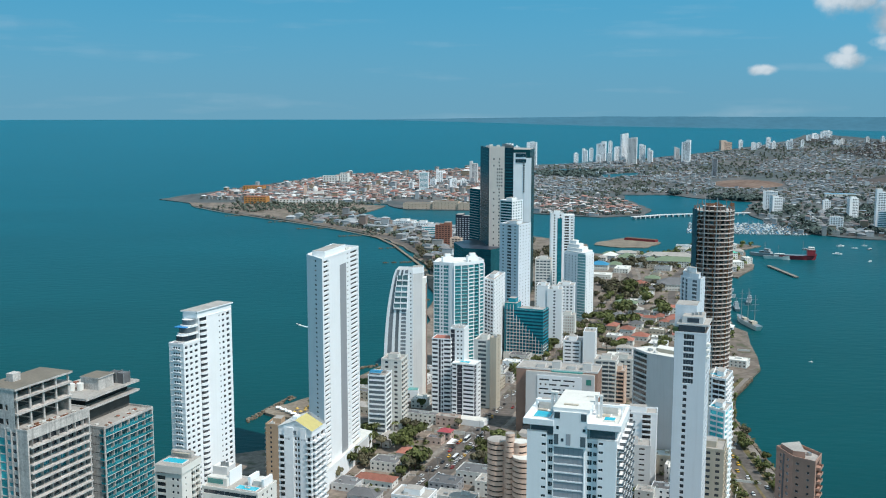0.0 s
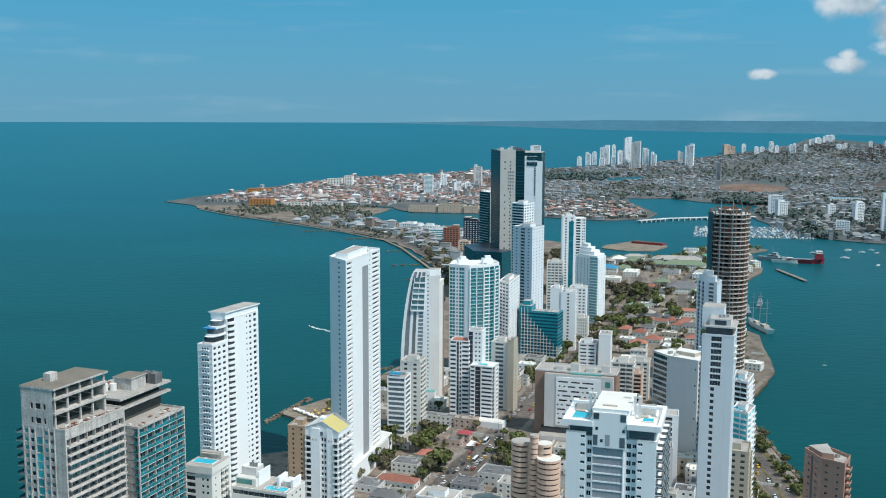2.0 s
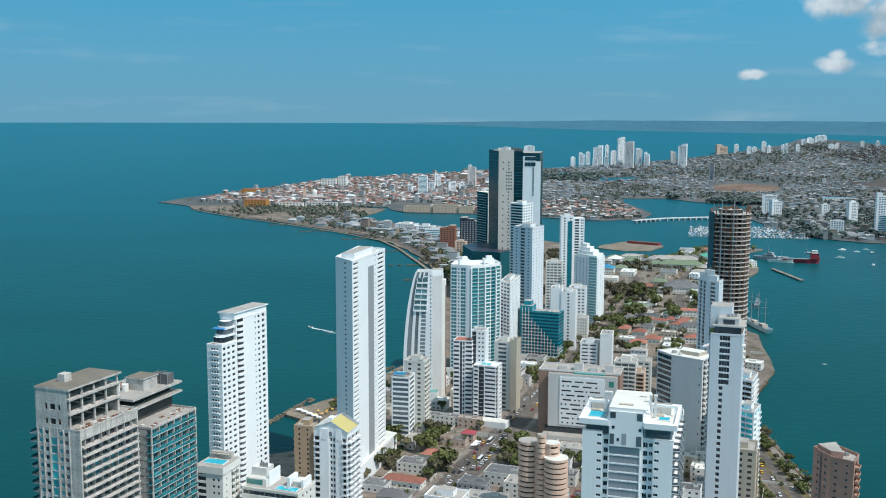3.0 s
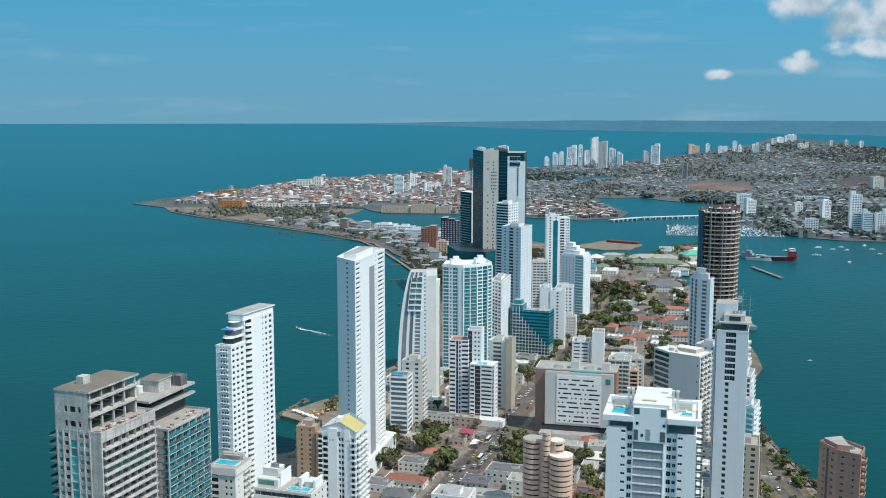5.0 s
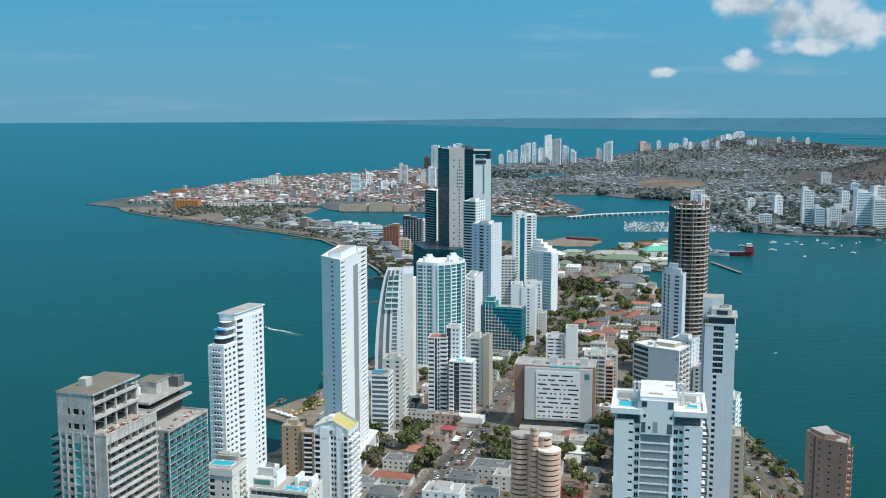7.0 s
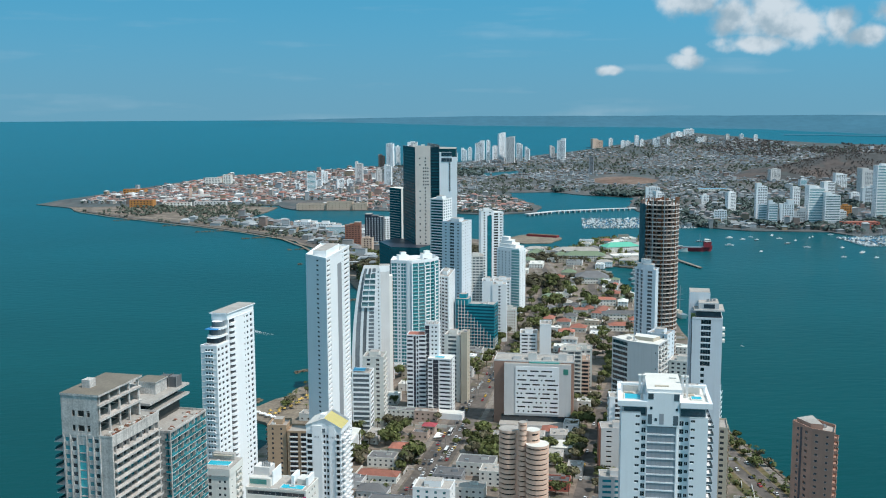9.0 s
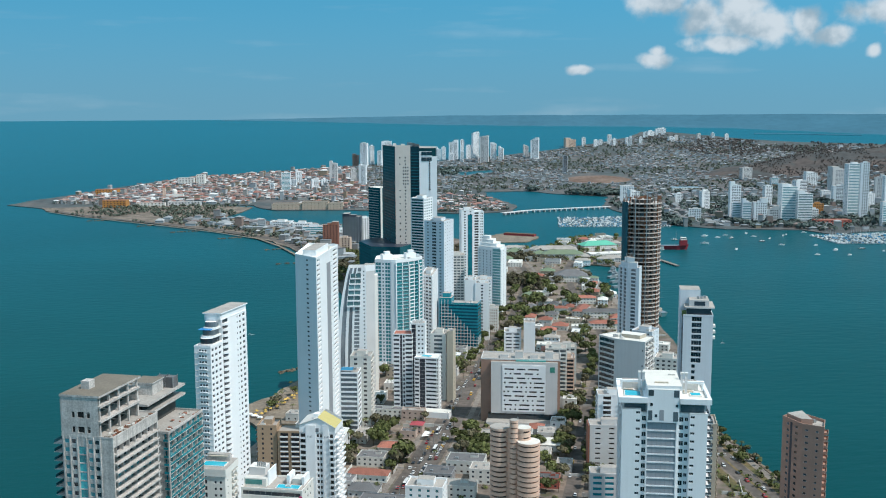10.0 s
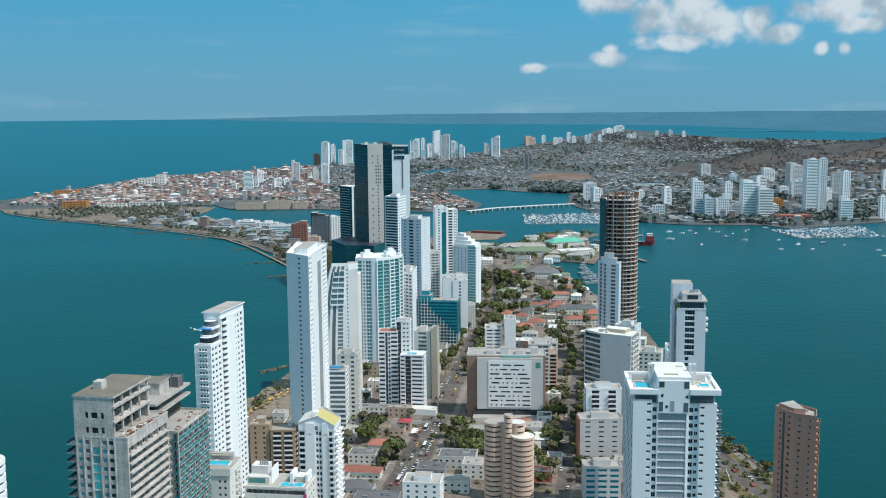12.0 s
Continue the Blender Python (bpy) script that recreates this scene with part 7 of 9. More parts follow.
YARDS = [(76, 622, 10, 16, 5, WHITE2), (66, 574, 14, 10, 6, REDWALL), (50, 568, 10, 12, 7, OFFWHITE), (84, 600, 10, 12, 5, MIDGREY), (40, 826, 18, 22, 9, SAND), (48, 862, 16, 18, 8, WHITE2), (70, 905, 18, 14, 10, OFFWHITE), (150, 700, 14, 12, 7, WHITE2), (168, 690, 12, 14, 8, OFFWHITE), (200, 690, 12, 14, 5, SAND), (204, 725, 14, 12, 6, WHITE2), (-70, 720, 14, 12, 6, OFFWHITE), (-78, 700, 12, 14, 8, WHITE2), (-84, 740, 10, 10, 5, OFFWHITE)]
for x, y, w, d, h, m in SHOPS + YARDS:
    house(x, y, w, d, h, -20, "flat", m, ROOFGREY if h % 2 else ROOFDARK, "low flat-roofed town building with a weathered roof")
CRIMSON = material("crimson_sheet_roof", (0.36, 0.06, 0.075), 0.6, vary=0.2, scale=0.4)
BLUSH = material("pink_grey_render", (0.50, 0.38, 0.33), 0.8, vary=0.15, scale=0.3)
house(2, 692, 9, 8, 6.5, -20, "hip", BLUSH, CRIMSON, "small shop with a crimson sheet roof at the avenue", "low houses")
house(-5, 684, 11, 8, 4.5, -20, "flat", BLUSH, ROOFDARK, "low pinkish-grey shop with a flat roof at the avenue", "low houses")
house(37, 688, 5, 4, 3, -20, "hip", OFFWHITE, TERRACOTTA, "small kiosk with a tiled roof at the junction", "low houses")
house(-46, 580, 18, 12, 4.5, -20, "hip", MIDGREY, ROOFDARK, "low house with a dark grey pitched roof", "low houses")
house(4, 725, 17, 8, 7, -20, "flat", BLUSH, ROOFGREY, "low pinkish shop building with a flat roof", "low houses")
sail = thing("shade_sail", 7, 679, U, "white canvas shade sails over a forecourt", "awning", rz=radians(-20))
for k in range(3):
    b = Build(); y = -4.5 + 3.6 * k
    b.quad([(-2.6, y - 1.6, 2.7), (2.4, y - 1.3, 3.4), (2.8, y + 1.5, 2.6), (-2.2, y + 1.2, 3.6)], WHITE)
    part("canvas", b, sail)
    for x_, z_ in ((-2.5, 3.6), (2.5, 3.4)):
        b = Build(); b.box(x_ - 0.07, x_ + 0.07, y - 0.07, y + 0.07, 0, z_, METAL); part("post", b, sail)
# the old naval quarter: long sheds, halls and villas
HALLS = [(300, 1305, 44, 30, 8, -12, ROOFDARK), (345, 1500, 62, 24, 9, -14, GREENROOF), (350, 1560, 70, 22, 8, -10, ROOFGREY), (430, 1590, 60, 26, 9, 8, MINTROOF), (412, 1490, 58, 22, 9, 4, WHITE2), (265, 1146, 34, 10, 7, -14, TERRACOTTA), (262, 1060, 42, 12, 7, -14, ROOFDARK), (246, 1085, 12, 40, 6, -30, TERRACOTTA), (248, 1004, 34, 12, 6, -12, TERRACOTTA), (272, 1030, 22, 16, 6, -12, TERRACOTTA), (205, 1062, 14, 12, 6, -20, ROOFDARK), (192, 1040, 14, 14, 5, -20, TERRACOTTA), (215, 1180, 26, 14, 6, -20, GREENROOF), (228, 1470, 26, 20, 8, -16, BLUEROOF)]
VILLAS = [(214, 1400, 40, 22, 5, -16, ROOFLIGHT), (258, 1450, 20, 34, 6, -18, ROOFLIGHT), (284, 1560, 26, 26, 6, -18, GREENROOF), (300, 1230, 16, 14, 6, -14, OFFWHITE), (236, 935, 26, 12, 7, -30, WHITE2), (262, 905, 30, 14, 6, -30, ROOFLIGHT), (290, 1600, 30, 14, 7, 0, ROOFGREY), (480, 1700, 24, 14, 8, 10, WHITE2), (450, 1660, 20, 16, 9, 5, WHITE2), (425, 1500, 14, 12, 8, 0, OFFWHITE), (460, 1530, 12, 14, 9, 10, WHITE2), (160, 925, 16, 14, 5, -18, ROOFLIGHT), (180, 985, 16, 12, 6, -18, TERRACOTTA)]
for x, y, w, d, h, rz, roof in HALLS + VILLAS:
    house(x, y, w, d, h, rz, "hip" if roof not in (WHITE2, OFFWHITE, ROOFLIGHT) else "flat", WHITE2, roof, "long low hall of the naval quarter with a pitched sheet roof" if w > 30 else "low villa of the naval quarter", "naval quarter")

r_ = random.Random(77)


def near_line(x, y, line, dist):
    p = Vector((x, y))
    for a, b in zip(line, line[1:]):
        a, b = Vector(a), Vector(b)
        t = max(0, min(1, (p - a).dot(b - a) / (b - a).length_squared))
        if (a + (b - a) * t - p).length < dist:
            return True
    return False


def inside(x, y, poly):
    c = False
    for i in range(len(poly)):
        (x0, y0), (x1, y1) = poly[i - 1], poly[i]
        if (y0 > y) != (y1 > y) and x < (x1 - x0) * (y - y0) / (y1 - y0) + x0:
            c = not c
    return c


SIDE = [(20, 420), (82, 574), (125, 690), (150, 752), (192, 850), (218, 938)]
PROM = [(170, 330), (187, 480), (192, 587), (196, 672), (199, 740), (216, 800), (248, 858)]
strip("road_side_street", SIDE, 9, U + 0.02, ASPHALT, "narrow asphalt side street between trees")
strip("road_promenade", PROM, 15, U + 0.02, ASPHALT, "asphalt bayside road with parked and moving cars")
strip("road_cross_street", [(-60, 742), (-10, 752), (34, 748), (60, 742), (130, 715), (200, 690)], 11, U + 0.03, ASPHALT, "asphalt cross street at the junction")
strip("road_naval_lane", [(232, 960), (240, 1010), (256, 1110), (284, 1250), (322, 1400), (350, 1470)], 9, U + 0.03, ASPHALT, "dusty asphalt lane through the naval quarter")
strip("road_naval_cross", [(206, 1222), (262, 1195), (312, 1180)], 7, U + 0.04, ASPHALT, "short dusty cross lane")
strip("pavement_avenue_east", [(x + 12.6, y - 4.6) for x, y in AVENUE], 4, U + 0.06, PAVING, "paved footway beside the avenue", "pavement")
strip("pavement_avenue_west", [(x - 12.6, y + 4.6) for x, y in AVENUE], 4, U + 0.06, PAVING, "paved footway beside the avenue", "pavement")
strip("pavement_promenade", [(x + 15, y) for x, y in PROM], 5, U + 0.05, PAVING, "paved promenade along the sea wall", "pavement")
strip("ground_median", PROM, 1.8, U + 0.10, GRASS, "narrow grass median with shrubs between the lanes", "ground")
strip("ground_verge_inner", [(x - 13.0, y) for x, y in PROM], 8, U + 0.04, GRASS, "dry grass beside the bayside road", "ground")
strip("ground_verge", [(x + 10.2, y) for x, y in PROM], 4, U + 0.04, GRASS, "dry grass verge with palms", "ground")
# the sea wall: a row of stones
b = Build()
for i in range(len(PROM) - 1):
    a, c = Vector(PROM[i]), Vector(PROM[i + 1])
    n_ = int((c - a).length / 2.2)
    for k in range(n_):
        p = a + (c - a) * (k / n_)
        b.box(p.x + 18 + r_.uniform(-0.4, 0.4), p.x + 20 + r_.uniform(-0.3, 0.8), p.y, p.y + 2.0, 0.2, U + r_.uniform(0.1, 0.7), ROCK)
tagged(new("sea_wall", b.mesh("sea_wall")), "rough stone sea wall along the promenade", "wall", kind="stuff")

FOOT = [o for o in bpy.data.objects if o.parent is None and o.get("category") in ("building", "house")]
SPOTS = [(o.location.x, o.location.y) for o in FOOT]
free = lambda x, y, d: all((x - a) ** 2 + (y - c) ** 2 > d * d for a, c in SPOTS)
ROADS = [(AVENUE, 11), (SIDE, 6), (PROM, 12), ([(232, 960), (240, 1010), (256, 1110), (284, 1250), (322, 1400), (350, 1470)], 6)]
clear = lambda x, y: not any(near_line(x, y, l, d) for l, d in ROADS)


def wood(poly, count, d, scale=(0.8, 1.2), palms=0.15, z=U):
    """Single trees scattered over an outline, clear of roads and buildings."""
    xs, ys = [p[0] for p in poly], [p[1] for p in poly]
    n_ = tries = 0
    while n_ < count and tries < count * 12:
        tries += 1
        x, y = r_.uniform(min(xs), max(xs)), r_.uniform(min(ys), max(ys))
        if inside(x, y, poly) and clear(x, y) and free(x, y, d):
            plant(x, y, z, r_, r_.uniform(*scale), r_.random() < palms)
            n_ += 1


wood([(-56, 655), (-26, 660), (-16, 700), (-30, 712), (-52, 705)], 17, 8, (0.9, 1.4), 0.1)
wood([(-66, 610), (-56, 608), (-44, 650), (-54, 655)], 8, 8, (0.9, 1.3), 0.15)
wood([(10, 640), (52, 620), (62, 660), (30, 690)], 18, 9, (0.9, 1.3), 0.0)
wood([(60, 560), (95, 580), (140, 720), (110, 700)], 22, 9, (0.8, 1.2), 0.3)
wood([(112, 640), (160, 700), (150, 760), (120, 740)], 18, 10, (0.9, 1.3), 0.05)
wood([(58, 790), (95, 850), (100, 940), (60, 900)], 10, 12, (0.9, 1.3), 0.1)
wood([(140, 870), (235, 900), (285, 960), (300, 1100), (200, 1080), (160, 980)], 13, 11, (0.9, 1.5), 0.12)
wood([(195, 1100), (300, 1110), (330, 1300), (240, 1300), (205, 1250)], 9, 12, (1.0, 1.7), 0.12)
wood([(-105, 765), (-85, 755), (-70, 830), (-85, 835)], 12, 6, (0.7, 1.0), 0.6)
for k in range(74):
    i = r_.randrange(1, len(PROM) - 2)
    t = r_.random()
    x, y = PROM[i][0] * (1 - t) + PROM[i + 1][0] * t, PROM[i][1] * (1 - t) + PROM[i + 1][1] * t
    plant(x + r_.choice((10.5, 10.5, 17.5)), y, U, r_, r_.uniform(0.55, 0.8), r_.random() < 0.6)
for i in range(0, 9):
    t = i / 9
    x, y = -26 + 56 * t, 580 + 153 * t
    plant(x + (12 if i % 2 else -12.5), y, U, r_, r_.uniform(0.6, 0.9), i % 3 == 0)

# ---- cars ----
CARPAINT = [material("car_" + n_, c, 0.3, vary=0.03) for n_, c in (("white", (0.7, 0.7, 0.7)), ("yellow", (0.75, 0.42, 0.02)), ("silver", (0.4, 0.41, 0.42)), ("dark", (0.03, 0.032, 0.04)), ("red", (0.35, 0.03, 0.03)))]


def car(paint, colour, bus=False):
    t = thing("bus" if bus else "car", 0, 0, 0, ("white city bus on the avenue" if bus else "small %s car on the asphalt road" % colour), "bus" if bus else "car", "traffic")
    L_, w, h1, h2 = (9.5, 2.4, 1.0, 2.9) if bus else (4.3, 1.75, 0.85, 1.45)
    b = Build()
    prof = [(-L_ / 2, 0.3), (L_ / 2, 0.3), (L_ / 2, h1 - 0.12), (L_ / 2 - 0.25, h1), (-L_ / 2 + 0.1, h1), (-L_ / 2, h1 - 0.15)]
    for s in (-1, 1):
        b.quad([(s * w / 2, y, z) for y, z in (prof if s < 0 else prof[::-1])], paint)
    for i in range(len(prof)):
        (y0, z0), (y1, z1) = prof[i], prof[(i + 1) % len(prof)]
        b.quad([(-w / 2, y0, z0), (w / 2, y0, z0), (w / 2, y1, z1), (-w / 2, y1, z1)], paint)
    part("body", b, t)
    b = Build()
    f, a = (L_ / 2 - 0.3, -L_ / 2 + 0.1) if bus else (0.85, -1.85)
    lo = [(-w / 2 + 0.05, a, h1), (w / 2 - 0.05, a, h1), (w / 2 - 0.05, f, h1), (-w / 2 + 0.05, f, h1)]
    hi = [(-w / 2 + 0.2, a + 0.4 * (not bus), h2), (w / 2 - 0.2, a + 0.4 * (not bus), h2), (w / 2 - 0.2, f - 0.7 * (not bus), h2), (-w / 2 + 0.2, f - 0.7 * (not bus), h2)]
    for i in range(4):
        b.quad([lo[i], lo[(i + 1) % 4], hi[(i + 1) % 4], hi[i]], DARKGLASS)
    part("glass", b, t)
    b = Build(); b.prism([(p[0], p[1]) for p in hi], h2 - 0.02, h2 + 0.08, paint); part("car_roof", b, t)
    wheel = Build()
    rg = [(0.33 * math.cos(k * math.tau / 10), 0.33 + 0.33 * math.sin(k * math.tau / 10)) for k in range(10)]
    for s in (0, 0.22):
        wheel.quad([(s, y, z) for y, z in rg], TYRE)
    for k in range(10):
        wheel.quad([(0, *rg[k]), (0.22, *rg[k]), (0.22, *rg[(k + 1) % 10]), (0, *rg[(k + 1) % 10])], TYRE)
    me = wheel.mesh("wheel")
    for sx in (-w / 2 - 0.02, w / 2 - 0.2):
        for y in (L_ * 0.3, -L_ * 0.3):
            part("wheel", me, t, loc=(sx, y, 0))
    return t


FLEET = [car(m, n_) for m, n_ in zip(CARPAINT, ("white", "yellow", "silver", "dark", "red"))] + [car(CARPAINT[0], "white", True)]
used = set()


def on_road(line, lane, d, kind, turn=0.0):
    for a, c in zip(line, line[1:]):
        a, c = Vector(a), Vector(c)
        L_ = (c - a).length
        if d <= L_:
            u = (c - a) / L_
            p = a + u * d + Vector((u.y, -u.x)) * lane
            m = pose(p.x, p.y, U + 0.03, 0, 0, math.degrees(math.atan2(-u.x, u.y)) + turn)
            if kind in used:
                copy_thing(FLEET[kind], m)
            else:
                FLEET[kind].matrix_basis = m; used.add(kind)
            return
        d -= L_


pick = lambda: r_.choice((0, 0, 0, 0, 1, 1, 2, 3, 3, 4))
for k in range(84):
    on_road(AVENUE, r_.choice((-6.2, -2.6, 2.6, 6.2)) + r_.uniform(-0.3, 0.3), 205 + (k * 5.7) % 330 + r_.uniform(-1.5, 1.5), k % 6 if k < 6 else pick(), 180 * (k % 2))
on_road(AVENUE, -2.6, 340, 5); on_road(AVENUE, 2.8, 300, 5, 180)
for k in range(24):
    on_road(PROM, r_.choice((-5.5, -2, 2.4, 5.6)), 110 + k * 13.5 + r_.uniform(-2, 2), pick(), 180 * (k % 2))
for k in range(12):
    on_road(SIDE, r_.choice((-2.8, 2.8)), 150 + k * 28 + r_.uniform(-4, 4), pick(), 180 * (k % 2))

# ---- beach ----
land("ground_beach", [(-108, 700), (-100, 690), (-72, 760), (-66, 820), (-58, 850), (-76, 858), (-100, 805), (-121, 781), (-137, 763), (-136, 756), (-128, 749), (-115, 736), (-110, 722)], U + 0.02, BEACH, "narrow grey-brown sand beach", jag=2, step=8, seed=11, grid=0)


def parasol(mat, colour):
    t = thing("beach_tent", 0, 0, 0, "small %s canvas beach tent on the sand" % colour, "tent", "beach tents")
    b = Build()
    for s in range(4):
        a, c = [(math.cos((s + k) * math.pi / 2 + 0.78) * 1.6, math.sin((s + k) * math.pi / 2 + 0.78) * 1.6) for k in (0, 1)]
        b.quad([(*a, 1.9), (*c, 1.9), (0, 0, 3.0)], mat)
        b.quad([(*a, 1.5), (*c, 1.5), (*c, 1.9), (*a, 1.9)], mat)
    part("canopy", b, t)
    for s in range(4):
        b = Build(); x, y = math.cos(s * math.pi / 2 + 0.78) * 1.5, math.sin(s * math.pi / 2 + 0.78) * 1.5
        b.box(x - 0.05, x + 0.05, y - 0.05, y + 0.05, 0, 1.6, METAL); part("pole", b, t)
    return t


TENTS = [parasol(WHITE, "white"), parasol(material("faded_yellow_canvas", (0.55, 0.36, 0.10), 0.8, vary=0.15, rand=0.3), "faded orange-yellow")]
first = [True, True]
for k in range(38):
    kind = 0 if k < 14 else 1
    if k < 14:
        x, y = -128 + k * 1.5, 764 - k * 1.7 + (k % 3)
    else:
        x, y = -112 + (k - 14) * 1.7 + r_.uniform(-2, 2), 758 + (k - 14) * 2.5 + r_.uniform(-3, 3) - (8 if k % 3 else 0)
    m = pose(x, y, U + 0.06, 0, 0, r_.uniform(0, 90))
    if first[kind]:
        TENTS[kind].matrix_basis = m; first[kind] = False
    else:
        copy_thing(TENTS[kind], m)


def groyne(a, c, width, seed, name="groyne"):
    r = random.Random(seed)
    a, c = Vector(a), Vector(c)
    L_ = (c - a).length
    b = Build()
    n_ = max(20, int(L_ * width / 4.0))
    for _ in range(n_):
        t, s = r.random(), r.uniform(-0.5, 0.5) * width
        u = (c - a).normalized(); p = a + u * t * L_ + Vector((-u.y, u.x)) * s
        k = r.uniform(0.8, 1.7); top = max(0.5, 1.9 - abs(s) * 0.5) * r.uniform(0.7, 1.2)
        ang = r.uniform(0, 1.5)
        ring_ = [(p.x + k * math.cos(ang + q * math.tau / 5) * r.uniform(0.7, 1.1), p.y + k * math.sin(ang + q * math.tau / 5) * r.uniform(0.7, 1.1)) for q in range(5)]
        b.prism(ring_, -1.5, top, ROCK)
    tagged(new(name, b.mesh(name)), "breakwater of heaped brown rocks in shallow water", "breakwater", "breakwaters", kind="stuff")


groyne((-148, 736), (-122, 804), 5.5, 1)
groyne((-60, 908), (-94, 885), 5, 2)
for k, (x, y) in enumerate(((-16, 1235), (-22, 1420), (-40, 1555), (-75, 1720), (-150, 1890), (-235, 2010), (-330, 2130), (-440, 2255))):
    groyne((x, y), (x - 34 - (k % 3) * 9, y - 14), 3.2, 10 + k)
strip("pavement_shore", [(-18, 1380), (-26, 1470), (-44, 1560), (-84, 1740), (-120, 1850), (-196, 1962), (-300, 2090), (-400, 2200), (-505, 2318), (-600, 2450)], 5, U + 0.05, BEACH, "sandy strip along the shore of the neck", "ground")
strip("road_shore", [(10, 1380), (-2, 1470), (-20, 1560), (-62, 1740), (-98, 1850), (-174, 1972), (-280, 2104), (-385, 2214), (-490, 2332), (-590, 2470)], 14, U + 0.06, ASPHALT, "asphalt shore road on the neck")

# ---- dense low town between the towers ----
ROOFMIX = [ROOFGREY, ROOFDARK, ROOFLIGHT, TERRACOTTA, ROOFGREY, TERRACOTTA, OFFWHITE]
BIG = [(o.location.x, o.location.y, 17 if o.get("category") == "building" else 10) for o in FOOT]


def quarter(poly, count, size, height, label, group, hip=0.4, rz=-20, reds=0.7):
    """Further small houses in the gaps of an outline."""
    xs, ys = [p[0] for p in poly], [p[1] for p in poly]
    n_ = tries = 0
    while n_ < count and tries < count * 40:
        tries += 1
        x, y = r_.uniform(min(xs), max(xs)), r_.uniform(min(ys), max(ys))
        w, d, h = r_.uniform(*size), r_.uniform(*size), r_.uniform(*height)
        if not inside(x, y, poly) or any(near_line(x, y, l, k + 6) for l, k in ROADS) or any((x - a) ** 2 + (y - c) ** 2 < (k + (w + d) * 0.24) ** 2 for a, c, k in BIG):
            continue
        hipped = r_.random() < hip
        house(x, y, w, d, h, rz + r_.uniform(-4, 4), "hip" if hipped else "flat", r_.choice((WHITE2, OFFWHITE, WHITE, SAND, MIDGREY)), TERRACOTTA if hipped and r_.random() < reds else r_.choice(ROOFMIX[:3] + ([GREENROOF] if hipped else [OFFWHITE])), label, group)
        BIG.append((x, y, 0.5 * max(w, d)))
        SPOTS.append((x, y))
        n_ += 1


quarter([(62, 560), (110, 560), (112, 680), (78, 690), (70, 620)], 5, (10, 17), (4, 8), "small low town house squeezed between its neighbours", "low houses", 0.3)
quarter([(110, 560), (140, 560), (160, 640), (190, 720), (190, 800), (130, 800)], 20, (8, 15), (5, 14), "low pale house behind the bayside towers", "low houses", 0.2)
quarter([(20, 760), (40, 772), (84, 900), (150, 1080), (100, 1060), (45, 860)], 22, (8, 16), (5, 14), "low white building between the hotel towers", "low houses", 0.1)
quarter([(135, 870), (225, 880), (285, 960), (310, 1100), (335, 1330), (250, 1360), (205, 1230), (170, 1090)], 40, (8, 18), (4, 7), "low villa of the naval quarter", "naval quarter", 0.6, reds=0.3)
quarter([(240, 1330), (340, 1400), (400, 1480), (300, 1620), (245, 1620)], 18, (10, 24), (5, 8), "low hall of the naval quarter with a pitched sheet roof", "naval quarter", 0.6, reds=0.1)
quarter([(380, 1450), (412, 1420), (450, 1490), (490, 1680), (480, 1740), (420, 1720), (360, 1630)], 14, (12, 26), (5, 9), "low hall of the naval quarter with a pitched sheet roof", "naval quarter", 0.6, reds=0.1)

# hedges, shrubs and garden walls, too many to count
b = Build()
gw = Build()
for poly, count in (([(-75, 540), (20, 520), (110, 560), (120, 720), (40, 735), (-60, 740)], 260), ([(110, 560), (185, 480), (195, 720), (190, 800), (130, 800)], 160), ([(140, 870), (235, 880), (290, 960), (312, 1100), (340, 1400), (390, 1480), (300, 1620), (245, 1620), (250, 1360), (205, 1230), (170, 1090)], 620)):
    xs, ys = [p[0] for p in poly], [p[1] for p in poly]
    for _ in range(count):
        x, y = r_.uniform(min(xs), max(xs)), r_.uniform(min(ys), max(ys))
        if not inside(x, y, poly) or not clear(x, y):
            continue
        if r_.random() < 0.3:
            L_ = r_.uniform(6, 22)
            a = radians(-20 + r_.choice((0, 90)))
            gw.obox(Vector((x, y)), Vector((math.cos(a), math.sin(a))), L_, 0.3, U - 0.2, U + r_.uniform(1.2, 2.6), OFFWHITE if r_.random() < 0.5 else CONCRETE)
            continue
        R = r_.uniform(1.0, 3.2)
        for _ in range(22):
            v = Vector((r_.gauss(0, 1), r_.gauss(0, 1), abs(r_.gauss(0, 0.7)))).normalized() * R * r_.uniform(0.5, 1.05)
            p = Vector((x, y, U + R * 0.25)) + v
            n2 = (v.normalized() + Vector((0, 0, 0.5))).normalized()
            s_ = R * r_.uniform(0.22, 0.4)
            t1 = n2.orthogonal().normalized() * s_; t2 = n2.cross(t1.normalized()) * s_
            b.quad([p - t1 - t2 * 0.6, p + t1 * 0.9 - t2, p + t1 + t2 * 0.7, p - t1 * 0.8 + t2], LEAF if r_.random() < 0.6 else LEAF_DRY)
tagged(new("shrubs", b.mesh("shrubs")), "dull green shrubs and hedges between the houses", "shrubs", kind="stuff")
tagged(new("garden_walls", gw.mesh("garden_walls")), "pale garden and yard walls between the houses", "wall", kind="stuff")
wood([(-27, 612), (-16, 620), (-2, 655), (-6, 664), (-13, 640)], 6, 5, (0.9, 1.5), 0.1)
wood([(70, 560), (112, 570), (122, 700), (60, 700)], 12, 7, (0.9, 1.3), 0.15)
wood([(62, 800), (100, 860), (135, 960), (190, 1080), (160, 1080), (100, 960)], 22, 6, (0.9, 1.4), 0.1)
